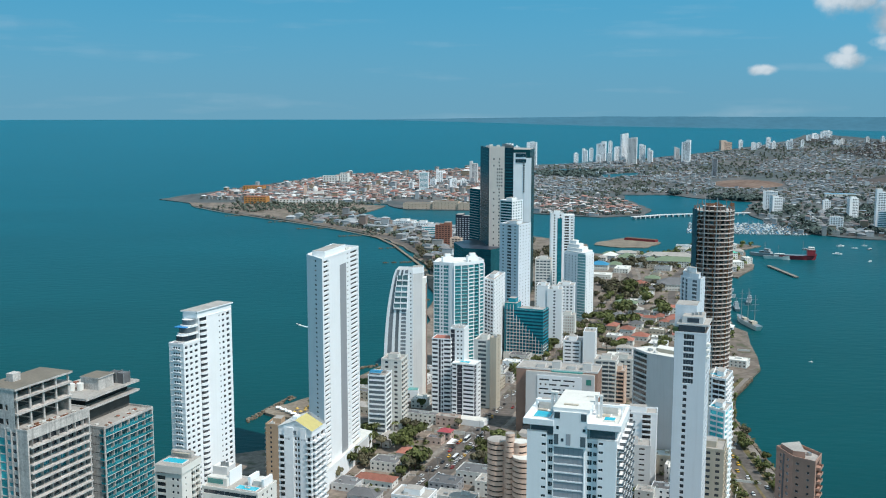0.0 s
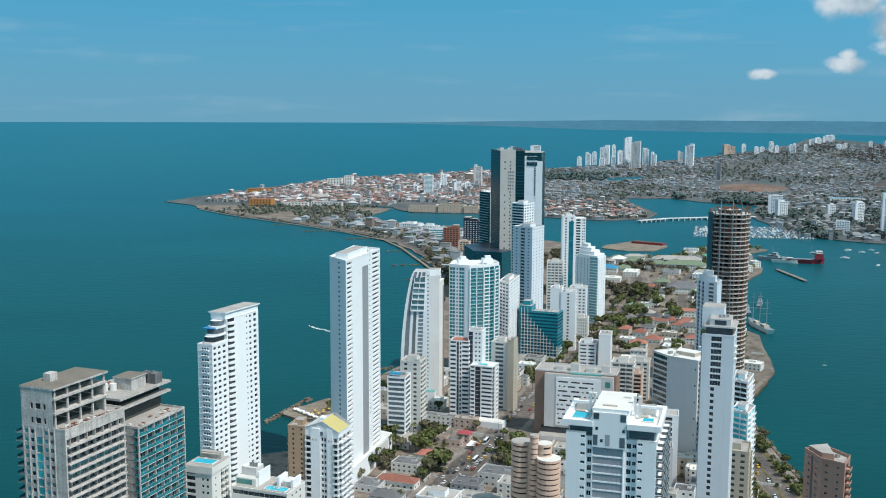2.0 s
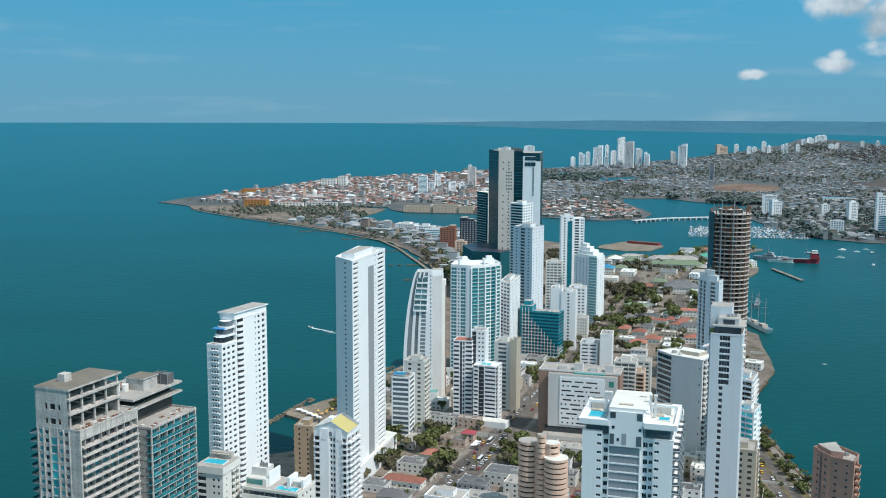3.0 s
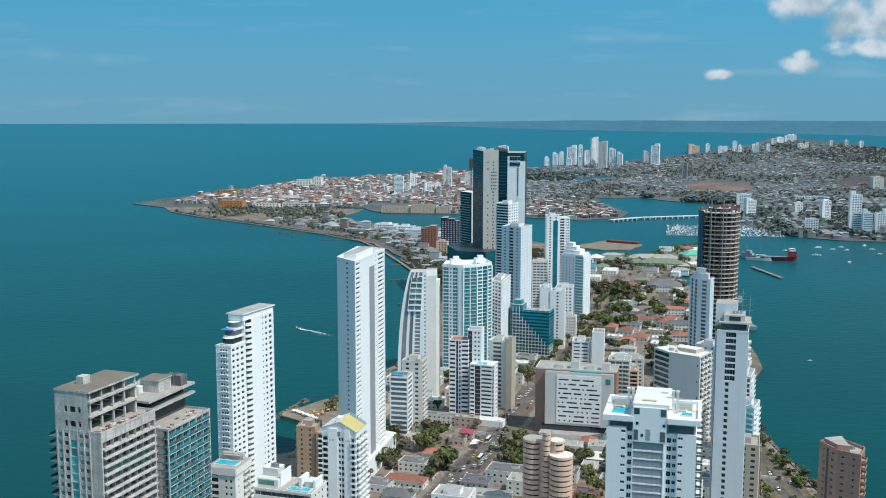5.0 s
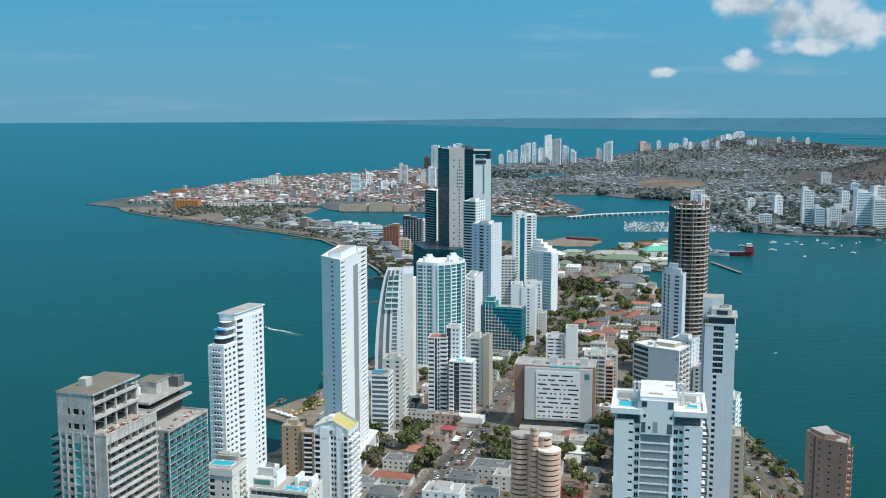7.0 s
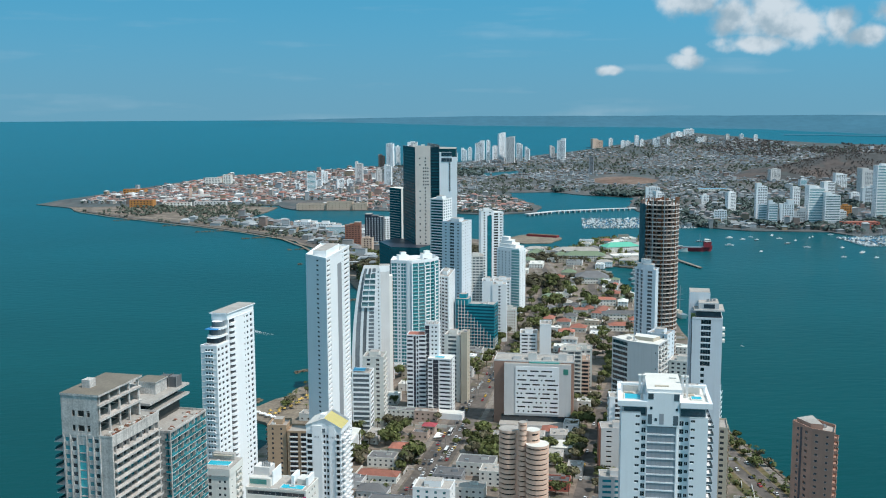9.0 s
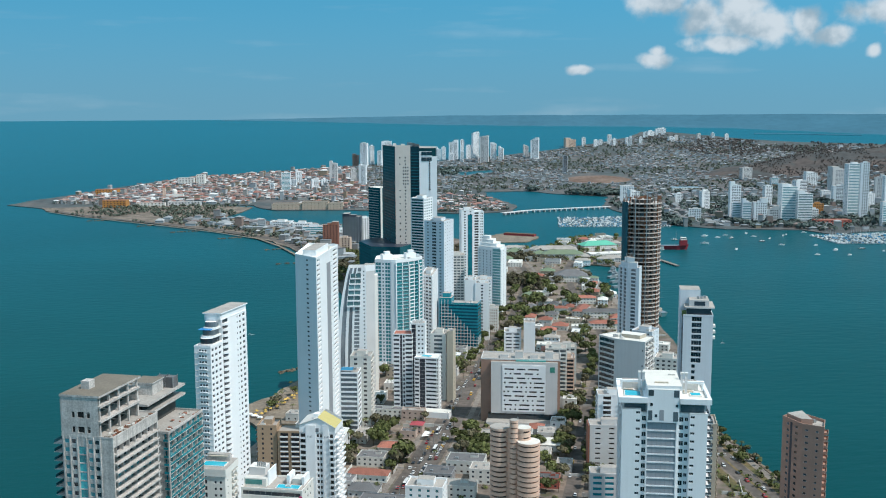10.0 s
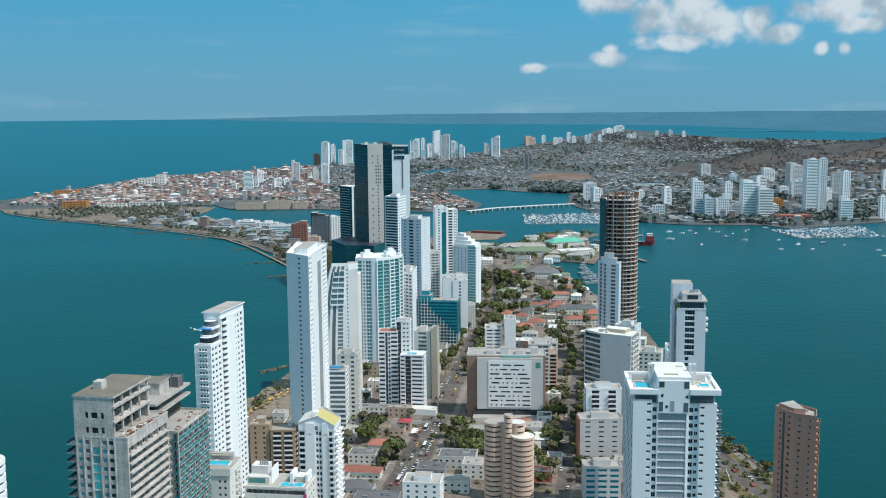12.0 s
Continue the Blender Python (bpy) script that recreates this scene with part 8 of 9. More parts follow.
wood([(175, 1010), (235, 1010), (255, 1180), (250, 1330), (215, 1250), (190, 1120)], 17, 10, (1.1, 1.8), 0.1)
quarter([(-72, 750), (-5, 765), (16, 862), (-42, 905), (-62, 845)], 12, (8, 18), (3, 8), "low white podium building behind the beach", "low houses", 0.1)
wood([(-72, 750), (-5, 765), (16, 862), (-42, 905), (-62, 845)], 18, 8, (0.8, 1.2), 0.3)
wood([(150, 880), (240, 900), (270, 980), (200, 1010), (165, 980)], 10, 8, (0.9, 1.4), 0.15)

for i in range(44):
    t = i / 44
    y = 830 + 480 * t
    for a, c in zip(AVENUE, AVENUE[1:]):
        if a[1] <= y < c[1]:
            x = a[0] + (c[0] - a[0]) * (y - a[1]) / (c[1] - a[1])
    if free(x, y, 6):
        plant(x + (8.5 if i % 2 else -9) + r_.uniform(-2, 2), y, U, r_, r_.uniform(0.9, 1.4), i % 7 == 0)

for i in range(40):
    d = 150 + i * 11.0
    for a, c in zip(SIDE, SIDE[1:]):
        a, c = Vector(a), Vector(c)
        if d <= (c - a).length:
            break
        d -= (c - a).length
    u = (c - a).normalized()
    p = a + u * min(d, (c - a).length) + Vector((u.y, -u.x)) * (7.5 if i % 2 else -7.5)
    if free(p.x, p.y, 9):
        plant(p.x, p.y, U, r_, r_.uniform(0.8, 1.3), i % 5 == 0)

# ---- street lamps ----
lamp = thing("street_lamp", 0, 0, 0, "tall grey street lamp with two arms", "street lamp", "street lamps")
b = Build(); b.box(-0.12, 0.12, -0.12, 0.12, 0, 9, METAL); part("pole", b, lamp)
b = Build(); b.box(-2.0, 2.0, -0.07, 0.07, 9, 9.15, METAL); arm = part("arm", b, lamp)
for x in (-2.0, 2.0):
    b = Build(); b.box(x - 0.45, x + 0.45, -0.16, 0.16, 8.85, 9.0, WHITE2); part("lamp_head", b, arm)
for k in range(26):
    t = k / 26
    i = 0
    d = 190 + k * 17
    for a, c in zip(AVENUE, AVENUE[1:]):
        a, c = Vector(a), Vector(c)
        if d <= (c - a).length:
            break
        d -= (c - a).length
    u = (c - a).normalized()
    p = a + u * d
    m = pose(p.x, p.y, U + 0.02, 0, 0, math.degrees(math.atan2(-u.x, u.y)))
    if k:
        copy_thing(lamp, m)
    else:
        lamp.matrix_basis = m

# ---- blue awning on the ribbon block ----
aw = thing("roof_awning", -46.5, 696, U + 45, "blue canvas awning over a roof terrace", "awning", rz=radians(-14))
b = Build(); b.box(-5, 3.5, 0, 4.5, 2.6, 2.9, BLUEROOF); b.quad([(-5, 0, 2.6), (3.5, 0, 2.6), (3.5, -0.8, 1.9), (-5, -0.8, 1.9)], BLUEROOF); part("canopy", b, aw)
for x, y in ((-4.8, 0.2), (3.3, 0.2), (-4.8, 4.2), (3.3, 4.2)):
    b = Build(); b.box(x - 0.1, x + 0.1, y - 0.1, y + 0.1, 0, 2.6, METAL); part("post", b, aw)

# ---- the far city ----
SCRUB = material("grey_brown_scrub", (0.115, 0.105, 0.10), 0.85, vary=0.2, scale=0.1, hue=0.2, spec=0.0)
# haze is put into these far colours: leaves lightened, walls and mixed roofs blued
LEAF_HAZE = material("grey_haze_leaves", (0.104, 0.122, 0.098), 0.8, vary=0.3, scale=0.3, hue=0.3, spec=0.1)
WALLS = palette("far_walls", [(0.319, 0.340, 0.357), (0.479, 0.496, 0.512), (0.260, 0.265, 0.265), (0.227, 0.227, 0.231), (0.353, 0.374, 0.395), (0.252, 0.185, 0.160), (0.336, 0.319, 0.302), (0.302, 0.235, 0.168)])
ROOFS_RED = palette("far_red_roofs", [(0.27, 0.12, 0.095), (0.34, 0.18, 0.145), (0.20, 0.115, 0.10), (0.30, 0.22, 0.20), (0.50, 0.50, 0.50), (0.19, 0.165, 0.155), (0.60, 0.60, 0.60), (0.15, 0.15, 0.155), (0.24, 0.15, 0.125), (0.36, 0.34, 0.33)])
ROOFS_MIX = palette("far_mixed_roofs", [(0.194, 0.216, 0.233), (0.233, 0.242, 0.251), (0.180, 0.176, 0.185), (0.202, 0.158, 0.150), (0.273, 0.295, 0.312), (0.211, 0.207, 0.207), (0.176, 0.194, 0.207), (0.370, 0.383, 0.396), (0.167, 0.211, 0.246)])


def town(name, outlines, count, size, height, roofmat, seed, label, rz=-18.0, water=(), ground=None, patch=False, tall=0.05):
    """Very many small houses of a far quarter in rough rows: walls, eaves and low roofs."""
    r = random.Random(seed)
    b = Build()
    for poly, share in outlines:
        xs, ys = [p[0] for p in poly], [p[1] for p in poly]
        n_ = tries = 0
        while n_ < count * share and tries < count * 8:
            tries += 1
            x, y = r.uniform(min(xs), max(xs)), r.uniform(min(ys), max(ys))
            if not inside(x, y, poly) or any(inside(x, y, w) for w in water):
                continue
            if patch and noise.noise(Vector((x * 0.0045, y * 0.0045, 7.0))) > r.uniform(0.0, 0.3):
                continue
            n_ += 1
            g = ground(x, y) if ground else terrain(x, y) + 1.4
            w, d, h = r.uniform(*size), r.uniform(*size), r.uniform(*height)
            if r.random() < 0.08:
                w, d = w * 1.8, d * 1.4
            if r.random() < tall:
                h *= r.uniform(1.8, 2.8)
            a = radians(rz + r.choice((0, 90)) + r.uniform(-9, 9))
            c, s = math.cos(a), math.sin(a)
            pt = lambda u, v: (x + c * u - s * v, y + s * u + c * v)
            b.prism([pt(-w / 2, -d / 2), pt(w / 2, -d / 2), pt(w / 2, d / 2), pt(-w / 2, d / 2)], g - 1, g + h, WALLS, bottom=False)
            k = 0.6
            if r.random() < 0.6:
                e = [(*pt(-w / 2 - k, -d / 2 - k), g + h), (*pt(w / 2 + k, -d / 2 - k), g + h), (*pt(w / 2 + k, d / 2 + k), g + h), (*pt(-w / 2 - k, d / 2 + k), g + h)]
                rh = g + h + min(w, d) * 0.22
                p0, p1 = (*pt(-w / 4, 0), rh), (*pt(w / 4, 0), rh)
                i = len(b.v)
                b.v += e + [p0, p1]
                b.f += [(i, i + 1, i + 5, i + 4), (i + 1, i + 2, i + 5), (i + 2, i + 3, i + 4, i + 5), (i + 3, i, i + 4)]
                b.m += [b.slot(roofmat)] * 4
            else:
                b.prism([pt(-w / 2 - 0.2, -d / 2 - 0.2), pt(w / 2 + 0.2, -d / 2 - 0.2), pt(w / 2 + 0.2, d / 2 + 0.2), pt(-w / 2 - 0.2, d / 2 + 0.2)], g + h + 0.02, g + h + 0.5, roofmat)
    tagged(new(name, b.mesh(name)), label, "houses", kind="stuff")


def groves(name, outlines, count, size, seed, label, mat=None, water=(), ground=None, patch=False, sprays=16):
    """Far trees, each a loose ball of leaf sprays."""
    r = random.Random(seed)
    b = Build()
    for poly, share in outlines:
        xs, ys = [p[0] for p in poly], [p[1] for p in poly]
        n_ = tries = 0
        while n_ < count * share and tries < count * 8:
            tries += 1
            x, y = r.uniform(min(xs), max(xs)), r.uniform(min(ys), max(ys))
            if not inside(x, y, poly) or any(inside(x, y, w) for w in water):
                continue
            if patch and noise.noise(Vector((x * 0.0045, y * 0.0045, 7.0))) < r.uniform(-0.25, 0.25):
                continue
            if not patch and noise.noise(Vector((x * 0.006, y * 0.006, seed))) < -0.12:
                continue
            n_ += 1
            g = ground(x, y) if ground else terrain(x, y) + 1.4
            R = r.uniform(*size)
            b.box(x - 0.3, x + 0.3, y - 0.3, y + 0.3, g - 0.5, g + R, BARK)
            for _ in range(sprays):
                v = Vector((r.gauss(0, 1), r.gauss(0, 1), r.gauss(0, 0.7))).normalized() * R * r.uniform(0.55, 1.05)
                p = Vector((x, y, g + R * 1.15)) + Vector((v.x, v.y, v.z * 0.75))
                n2 = (v.normalized() + Vector((0, 0, 0.5))).normalized()
                s_ = R * r.uniform(0.3, 0.5) * (16 / sprays) ** 0.5
                t1 = n2.orthogonal().normalized() * s_; t2 = n2.cross(t1.normalized()) * s_
                b.quad([p - t1 - t2 * 0.6, p + t1 * 0.9 - t2, p + t1 + t2 * 0.7, p - t1 * 0.8 + t2], mat or LEAF)
    tagged(new(name, b.mesh(name)), label, "trees", kind="stuff")


OLD_TOWN = [(-640, 2660), (-430, 2600), (-260, 2590), (-150, 2570), (-120, 2680), (60, 2640), (160, 2720), (170, 3540), (-40, 3450), (-370, 3270), (-590, 2900)]
GETSEMANI = [(-90, 2410), (70, 2385), (330, 2240), (440, 2275), (465, 2400), (455, 2660), (250, 2700), (60, 2640)]
INLAND = [(180, 2720), (470, 2700), (500, 2830), (640, 2820), (800, 2620), (1200, 2700), (1900, 2900), (2400, 3300), (1800, 3760), (1560, 4160), (1380, 4080), (1110, 3920), (820, 3770), (440, 3620), (180, 3560)]
MANGA = [(665, 1915), (770, 1850), (905, 1810), (935, 1745), (1160, 1790), (1700, 1930), (2500, 2300), (2500, 2900), (1900, 2880), (1200, 2690), (810, 2590), (700, 2330)]
LAGOONS = [[(280, 3440), (420, 3500), (540, 3490), (560, 3440), (420, 3400)], [(430, 3270), (520, 3340), (640, 3380), (660, 3320), (520, 3260)]]
MOUND = [(790, 2940), (1000, 2900), (1040, 3160), (960, 3250), (830, 3180)]
for k, w in enumerate(LAGOONS):
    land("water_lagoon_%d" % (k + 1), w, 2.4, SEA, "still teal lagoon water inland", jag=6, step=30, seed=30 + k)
town("old_town_houses", [(OLD_TOWN, 1.0)], 2700, (7, 15), (5, 9), ROOFS_RED, 41, "dense old town houses with red tiled roofs")
town("shore_houses", [(GETSEMANI, 1.0)], 900, (6, 12), (3.5, 7), ROOFS_RED, 42, "small low houses with faded roofs by the channel")
town("inland_houses", [(INLAND, 1.0)], 5600, (5, 11), (2.6, 5.2), ROOFS_MIX, 43, "sprawl of low pale houses inland", water=LAGOONS + [MOUND], patch=True)
town("island_houses", [(MANGA, 1.0)], 2100, (7, 15), (4, 9), ROOFS_MIX, 44, "pale houses among trees across the bay", patch=True, tall=0.09)
NECK = [(-14, 1470), (40, 1500), (60, 1750), (180, 1800), (50, 1970), (-30, 2040), (-125, 2125), (-200, 2230), (-330, 2170), (-170, 1990), (-80, 1830), (-40, 1690)]
town("neck_houses", [(NECK, 1.0)], 210, (8, 18), (4, 11), ROOFS_MIX, 45, "white low hotels and houses on the neck")
prom_strip = lambda a, c: [(x + a, y) for x, y in PROM[1:]] + [(x + c, y) for x, y in reversed(PROM[1:])]
groves("promenade_shrubs", [(prom_strip(8.2, 12.2), 1.0), (prom_strip(17.5, 20.5), 0.7), (prom_strip(-17, -9), 0.9), (prom_strip(-0.8, 0.8), 0.3)], 110, (0.8, 1.9), 63, "shrubs and small trees along the promenade", LEAF, ground=lambda x, y: U)
shore_line = [(-18, 1380), (-26, 1470), (-44, 1560), (-84, 1740), (-120, 1850), (-196, 1962), (-300, 2090), (-400, 2200), (-505, 2318), (-600, 2450)]
groves("shore_hedge", [([(x + 6, y + 2) for x, y in shore_line] + [(x + 15, y + 8) for x, y in reversed(shore_line)], 1.0)], 330, (1.6, 3.6), 64, "palms and bushes beside the shore road", LEAF_HAZE, ground=lambda x, y: U)
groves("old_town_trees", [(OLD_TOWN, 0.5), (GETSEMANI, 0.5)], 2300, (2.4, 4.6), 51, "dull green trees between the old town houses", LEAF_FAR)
groves("shore_trees", [([(-560, 2440), (-380, 2240), (-250, 2150), (-180, 2280), (-150, 2500), (-260, 2560), (-520, 2550)], 0.4), (NECK, 0.6)], 1150, (2.2, 4.8), 52, "trees along the shore of the neck", LEAF_HAZE)
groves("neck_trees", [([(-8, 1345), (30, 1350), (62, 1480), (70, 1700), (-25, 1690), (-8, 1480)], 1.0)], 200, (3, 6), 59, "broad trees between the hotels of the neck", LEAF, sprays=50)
groves("inland_trees", [(INLAND, 1.0)], 2300, (2.4, 5.0), 53, "haze-greyed green trees spread over the inland city", LEAF_HAZE, LAGOONS + [MOUND], patch=True)
groves("outer_trees", [([(1500, 3560), (2100, 3300), (2700, 3050), (3150, 2850), (2750, 3230), (2130, 3580), (1820, 3850), (1600, 4100), (1420, 4080)], 1.0)], 1900, (2.5, 5), 61, "grey-brown woods behind the city", SCRUB, LAGOONS)
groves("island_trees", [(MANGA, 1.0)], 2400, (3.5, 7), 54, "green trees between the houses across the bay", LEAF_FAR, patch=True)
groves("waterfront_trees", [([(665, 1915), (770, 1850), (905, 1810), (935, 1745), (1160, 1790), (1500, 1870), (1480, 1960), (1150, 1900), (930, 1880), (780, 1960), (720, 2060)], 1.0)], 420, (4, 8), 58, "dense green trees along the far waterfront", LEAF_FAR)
groves("spit_trees", [([(300, 1510), (405, 1415), (445, 1480), (490, 1690), (535, 1733), (490, 1768), (420, 1732), (355, 1638), (300, 1615), (245, 1630)], 1.0)], 170, (2.5, 5.5), 60, "low trees on the spit behind the naval sheds", LEAF, sprays=40)
groves("mangroves", [([(280, 3380), (420, 3395), (560, 3430), (640, 3390), (660, 3310), (520, 3250), (420, 3260), (240, 3330)], 0.5), ([(560, 2800), (690, 2800), (860, 2620), (780, 2600), (680, 2690), (614, 2800)], 0.5)], 500, (5, 9), 55, "dark mangrove fringe of the lagoons", LEAF_FAR, LAGOONS)
groves("naval_trees", [([(205, 1250), (330, 1300), (330, 1420), (400, 1480), (300, 1620), (240, 1620), (215, 1520)], 0.7), ([(-20, 1440), (30, 1440), (40, 1640), (-45, 1680)], 0.3), ([(120, 1200), (190, 1240), (240, 1500), (230, 1720), (150, 1800), (110, 1500)], 0.6)], 220, (3.2, 6.5), 56, "broad trees between the sheds of the naval quarter", LEAF_DRY, sprays=60)
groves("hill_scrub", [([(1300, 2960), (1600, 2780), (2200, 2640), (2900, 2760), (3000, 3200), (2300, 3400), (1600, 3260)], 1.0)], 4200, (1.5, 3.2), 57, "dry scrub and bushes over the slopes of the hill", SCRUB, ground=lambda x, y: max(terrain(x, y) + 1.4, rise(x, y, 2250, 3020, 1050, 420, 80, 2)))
town("slope_houses", [([(1250, 2900), (1700, 2660), (2300, 2620), (2700, 2700), (2500, 2820), (1700, 2860)], 1.0)], 420, (6, 13), (3, 6), ROOFS_MIX, 46, "small pale houses at the foot of the hill", ground=lambda x, y: max(terrain(x, y) + 1.4, rise(x, y, 2250, 3020, 1050, 420, 80, 2)))
hill("ground_mound", 905, 3050, 130, 150, 16, 8, "bare reddish earth mound in the city", mixture("red_earth", (0.20, 0.13, 0.10), (0.27, 0.19, 0.15), 0.01))

FARPAINT = {"a": (WHITE, RIBGLASS), "w": (WHITE, GREYGLASS), "s": (WHITE, TEALGLASS), "t": (BLUISH, TEALGLASS), "g": (MIDGREY, GREYGLASS), "o": (material("ochre_render", (0.46, 0.20, 0.055), 0.75), DARKGLASS), "b": (BROWN, DARKGLASS), "r": (REDBRICK, DARKGLASS), "k": (BLACKCLAD, WHITE), "d": (GREYPAINT, NAVYGLASS), "c": (BEIGE, DARKGLASS)}
FARWORDS = {"a": "white", "w": "plain white", "s": "white banded", "t": "pale teal-glazed", "g": "grey", "o": "ochre", "b": "brown", "r": "red brick", "k": "black and white banded", "d": "dark", "c": "cream"}


def far_tower(x, y, w, h, key, group, place):
    r = random.Random(int(x * 7 + y))
    wall, g = FARPAINT[key]
    slim = group in ("towers on the far beach", "towers behind the old town")
    w *= 0.74 if slim else 1.0
    d = w * r.uniform(0.6, 0.9)
    rz = r.uniform(-24, 8)
    poly = rect(x - w / 2, y, w, d, rz)
    fl = max(3, int(h / 3.2))
    band = key in "st"
    n_ = max(2, int(w / 5))
    side = [("w", 0.8, -0.8, max(1, int(d / 7)), r.uniform(1.6, 3.0), 0.34, 0.78)]
    plain = r.uniform(0.0, 0.35) * w if not band else 0.6
    specs = {0: [("w", 0.6 + plain, -0.6, 1 if band else n_, w if band else w / n_ * r.uniform(0.4, 0.62), 0.42, 0.9)], 1: side, 3: side}
    o = centre(poly)
    t = thing("far_tower", o[0], o[1], terrain(x, y) + 1.6, "%s apartment tower %s" % (FARWORDS[key], place), "building", group)
    storeys(t, o, poly, -1, h, fl, specs, wall, ROOFGREY, 0.9, False, g)
    block(t, o, [tuple(Vector(o) + (Vector(p) - Vector(o)) * r.uniform(0.35, 0.5)) for p in poly], h, h + r.uniform(2.5, 5), wall, "roof_house", ROOFGREY)
    if w > 17 and h > 28 and r.random() < 0.7:
        k0, k1 = (0.0, r.uniform(0.3, 0.5)) if r.random() < 0.5 else (r.uniform(0.5, 0.7), 1.0)
        a, c_, b_, e_ = (Vector(p) for p in poly)
        wing = [a + (c_ - a) * k0, a + (c_ - a) * k1, e_ + (b_ - e_) * k1, e_ + (b_ - e_) * k0]
        block(t, o, [tuple(p) for p in wing], h - 0.5, h + r.uniform(5, 10), wall, "upper_storey", ROOFGREY)


for row in ((841, 1949, 22, 74, "a"), (829, 1918, 17, 41, "t"), (844, 1902, 18, 43, "t"), (869, 1895, 26, 43, "w"), (893, 1888, 21, 29, "g"), (928, 1889, 32, 74, "s"), (952, 1871, 29, 61, "s"), (1043, 2050, 25, 74, "a"), (1074, 2258, 18, 47, "a"),
            (1058, 2006, 23, 27, "o"), (1129, 1985, 31, 112, "s"), (1127, 1948, 17, 116, "a"), (1271, 2278, 36, 42, "w"), (1351, 2414, 42, 71, "g"), (1129, 1864, 16, 94, "a"), (1093, 1807, 24, 40, "s")):
    far_tower(*row, "towers across the bay", "across the bay among trees")
for row in ((1373, 2277, 20, 61, "g"), (1162, 1787, 13, 48, "a"), (1439, 2711, 33, 36, "a"), (889, 2194, 15, 42, "w"), (1577, 2363, 16, 55, "a"), (1336, 2904, 31, 37, "g"), (1324, 2707, 20, 26, "t"), (1280, 2357, 23, 23, "w"), (1258, 2125, 17, 36, "w"),
            (766, 2386, 33, 42, "w"), (759, 2308, 23, 34, "w"), (880, 2334, 17, 25, "w"), (881, 2182, 17, 43, "w"), (759, 1961, 25, 26, "w"), (1190, 2040, 20, 34, "w"), (1010, 1940, 20, 22, "w"), (1500, 2200, 26, 40, "a"), (1600, 2150, 22, 60, "s")):
    far_tower(*row, "towers across the bay", "across the bay among trees")
for row in ((-54, 2836, 33, 57, "s"), (-11, 3099, 26, 37, "w"), (29, 2895, 27, 33, "w"), (91, 3075, 31, 63, "g"), (175, 3038, 29, 59, "w"), (155, 3108, 21, 43, "g"), (227, 3561, 34, 82, "a"), (259, 3586, 22, 69, "a"), (310, 3591, 46, 83, "a"), (199, 3582, 26, 37, "b"), (-92, 2926, 16, 21, "w"), (282, 3560, 22, 54, "w"), (-30, 2980, 22, 26, "w"), (60, 2990, 24, 24, "w")):
    far_tower(*row, "towers behind the old town", "rising behind the old town")
for row in ((571, 3708, 44, 62, "w"), (609, 3731, 19, 67, "a"), (663, 3734, 34, 92, "w"), (664, 3602, 41, 91, "g"), (710, 3656, 29, 60, "w"), (639, 3756, 26, 46, "a"), (512, 3707, 25, 39, "w"), (537, 3717, 21, 44, "w"), (866, 3659, 40, 69, "a"), (845, 3699, 25, 42, "g"), (861, 3245, 21, 56, "d"), (626, 3690, 22, 50, "w"), (596, 3660, 20, 34, "t"), (690, 3700, 22, 74, "t"), (735, 3640, 24, 44, "w"), (480, 3690, 22, 30, "w"), (556, 3670, 24, 26, "w")):
    far_tower(*row, "towers on the far beach", "on the far beach front")
for row in ((1088, 3935, 57, 29, "c"), (1151, 3963, 21, 30, "w"), (1186, 3917, 21, 27, "w"), (1247, 3929, 21, 43, "a"), (1265, 3922, 18, 27, "w"), (1309, 3873, 25, 34, "w"), (1367, 3900, 16, 32, "a"), (1519, 3955, 33, 18, "a"), (1543, 3961, 19, 21, "g"), (1330, 3950, 22, 24, "w"), (1220, 3960, 24, 18, "w"), (1492, 4110, 40, 22, "w"), (1535, 4130, 46, 26, "w"), (1570, 4170, 30, 20, "w"), (1446, 4060, 24, 26, "a"), (1640, 3960, 20, 24, "g"), (1690, 3935, 18, 26, "t"), (1735, 3905, 20, 24, "w")):
    far_tower(*row, "towers on the far beach", "on the far beach front")
for x, y, w, h, key in ((0, 1690, 26, 40, "r"), (36, 1700, 30, 52, "k"), (62, 1745, 26, 44, "w"), (-40, 1960, 34, 14, "w"), (-80, 2010, 40, 13, "w"), (-20, 1900, 40, 14, "t"), (30, 1860, 34, 12, "w"), (20, 1640, 18, 24, "c")):
    far_tower(x, y, w, h, key, "hotels on the neck", "on the green neck of land")


SANDSTONE = material("sandstone", (0.50, 0.385, 0.30), 0.85, vary=0.15, scale=0.08, streak=0.2)


def landmark(name, label, boxes, category="building"):
    """A far building of a few blocks: x, y, width, depth, height, wall, roof."""
    x, y = boxes[0][:2]
    t = thing(name, x, y, terrain(x, y) + 1.4, label, category)
    for bx, by, w, d, h, wall, roof in boxes:
        poly = rect(bx - w / 2, by, w, d, -8)
        n_ = max(2, int(w / 8))
        storeys(t, (x, y), poly, -1, h, max(1, int(h / 4)), {0: [("w", 1, -1, n_, w / n_ * (0.1 if wall is SANDSTONE else 0.4), 0.3, 0.75)]}, wall, roof, 0.6, False, DARKGLASS)


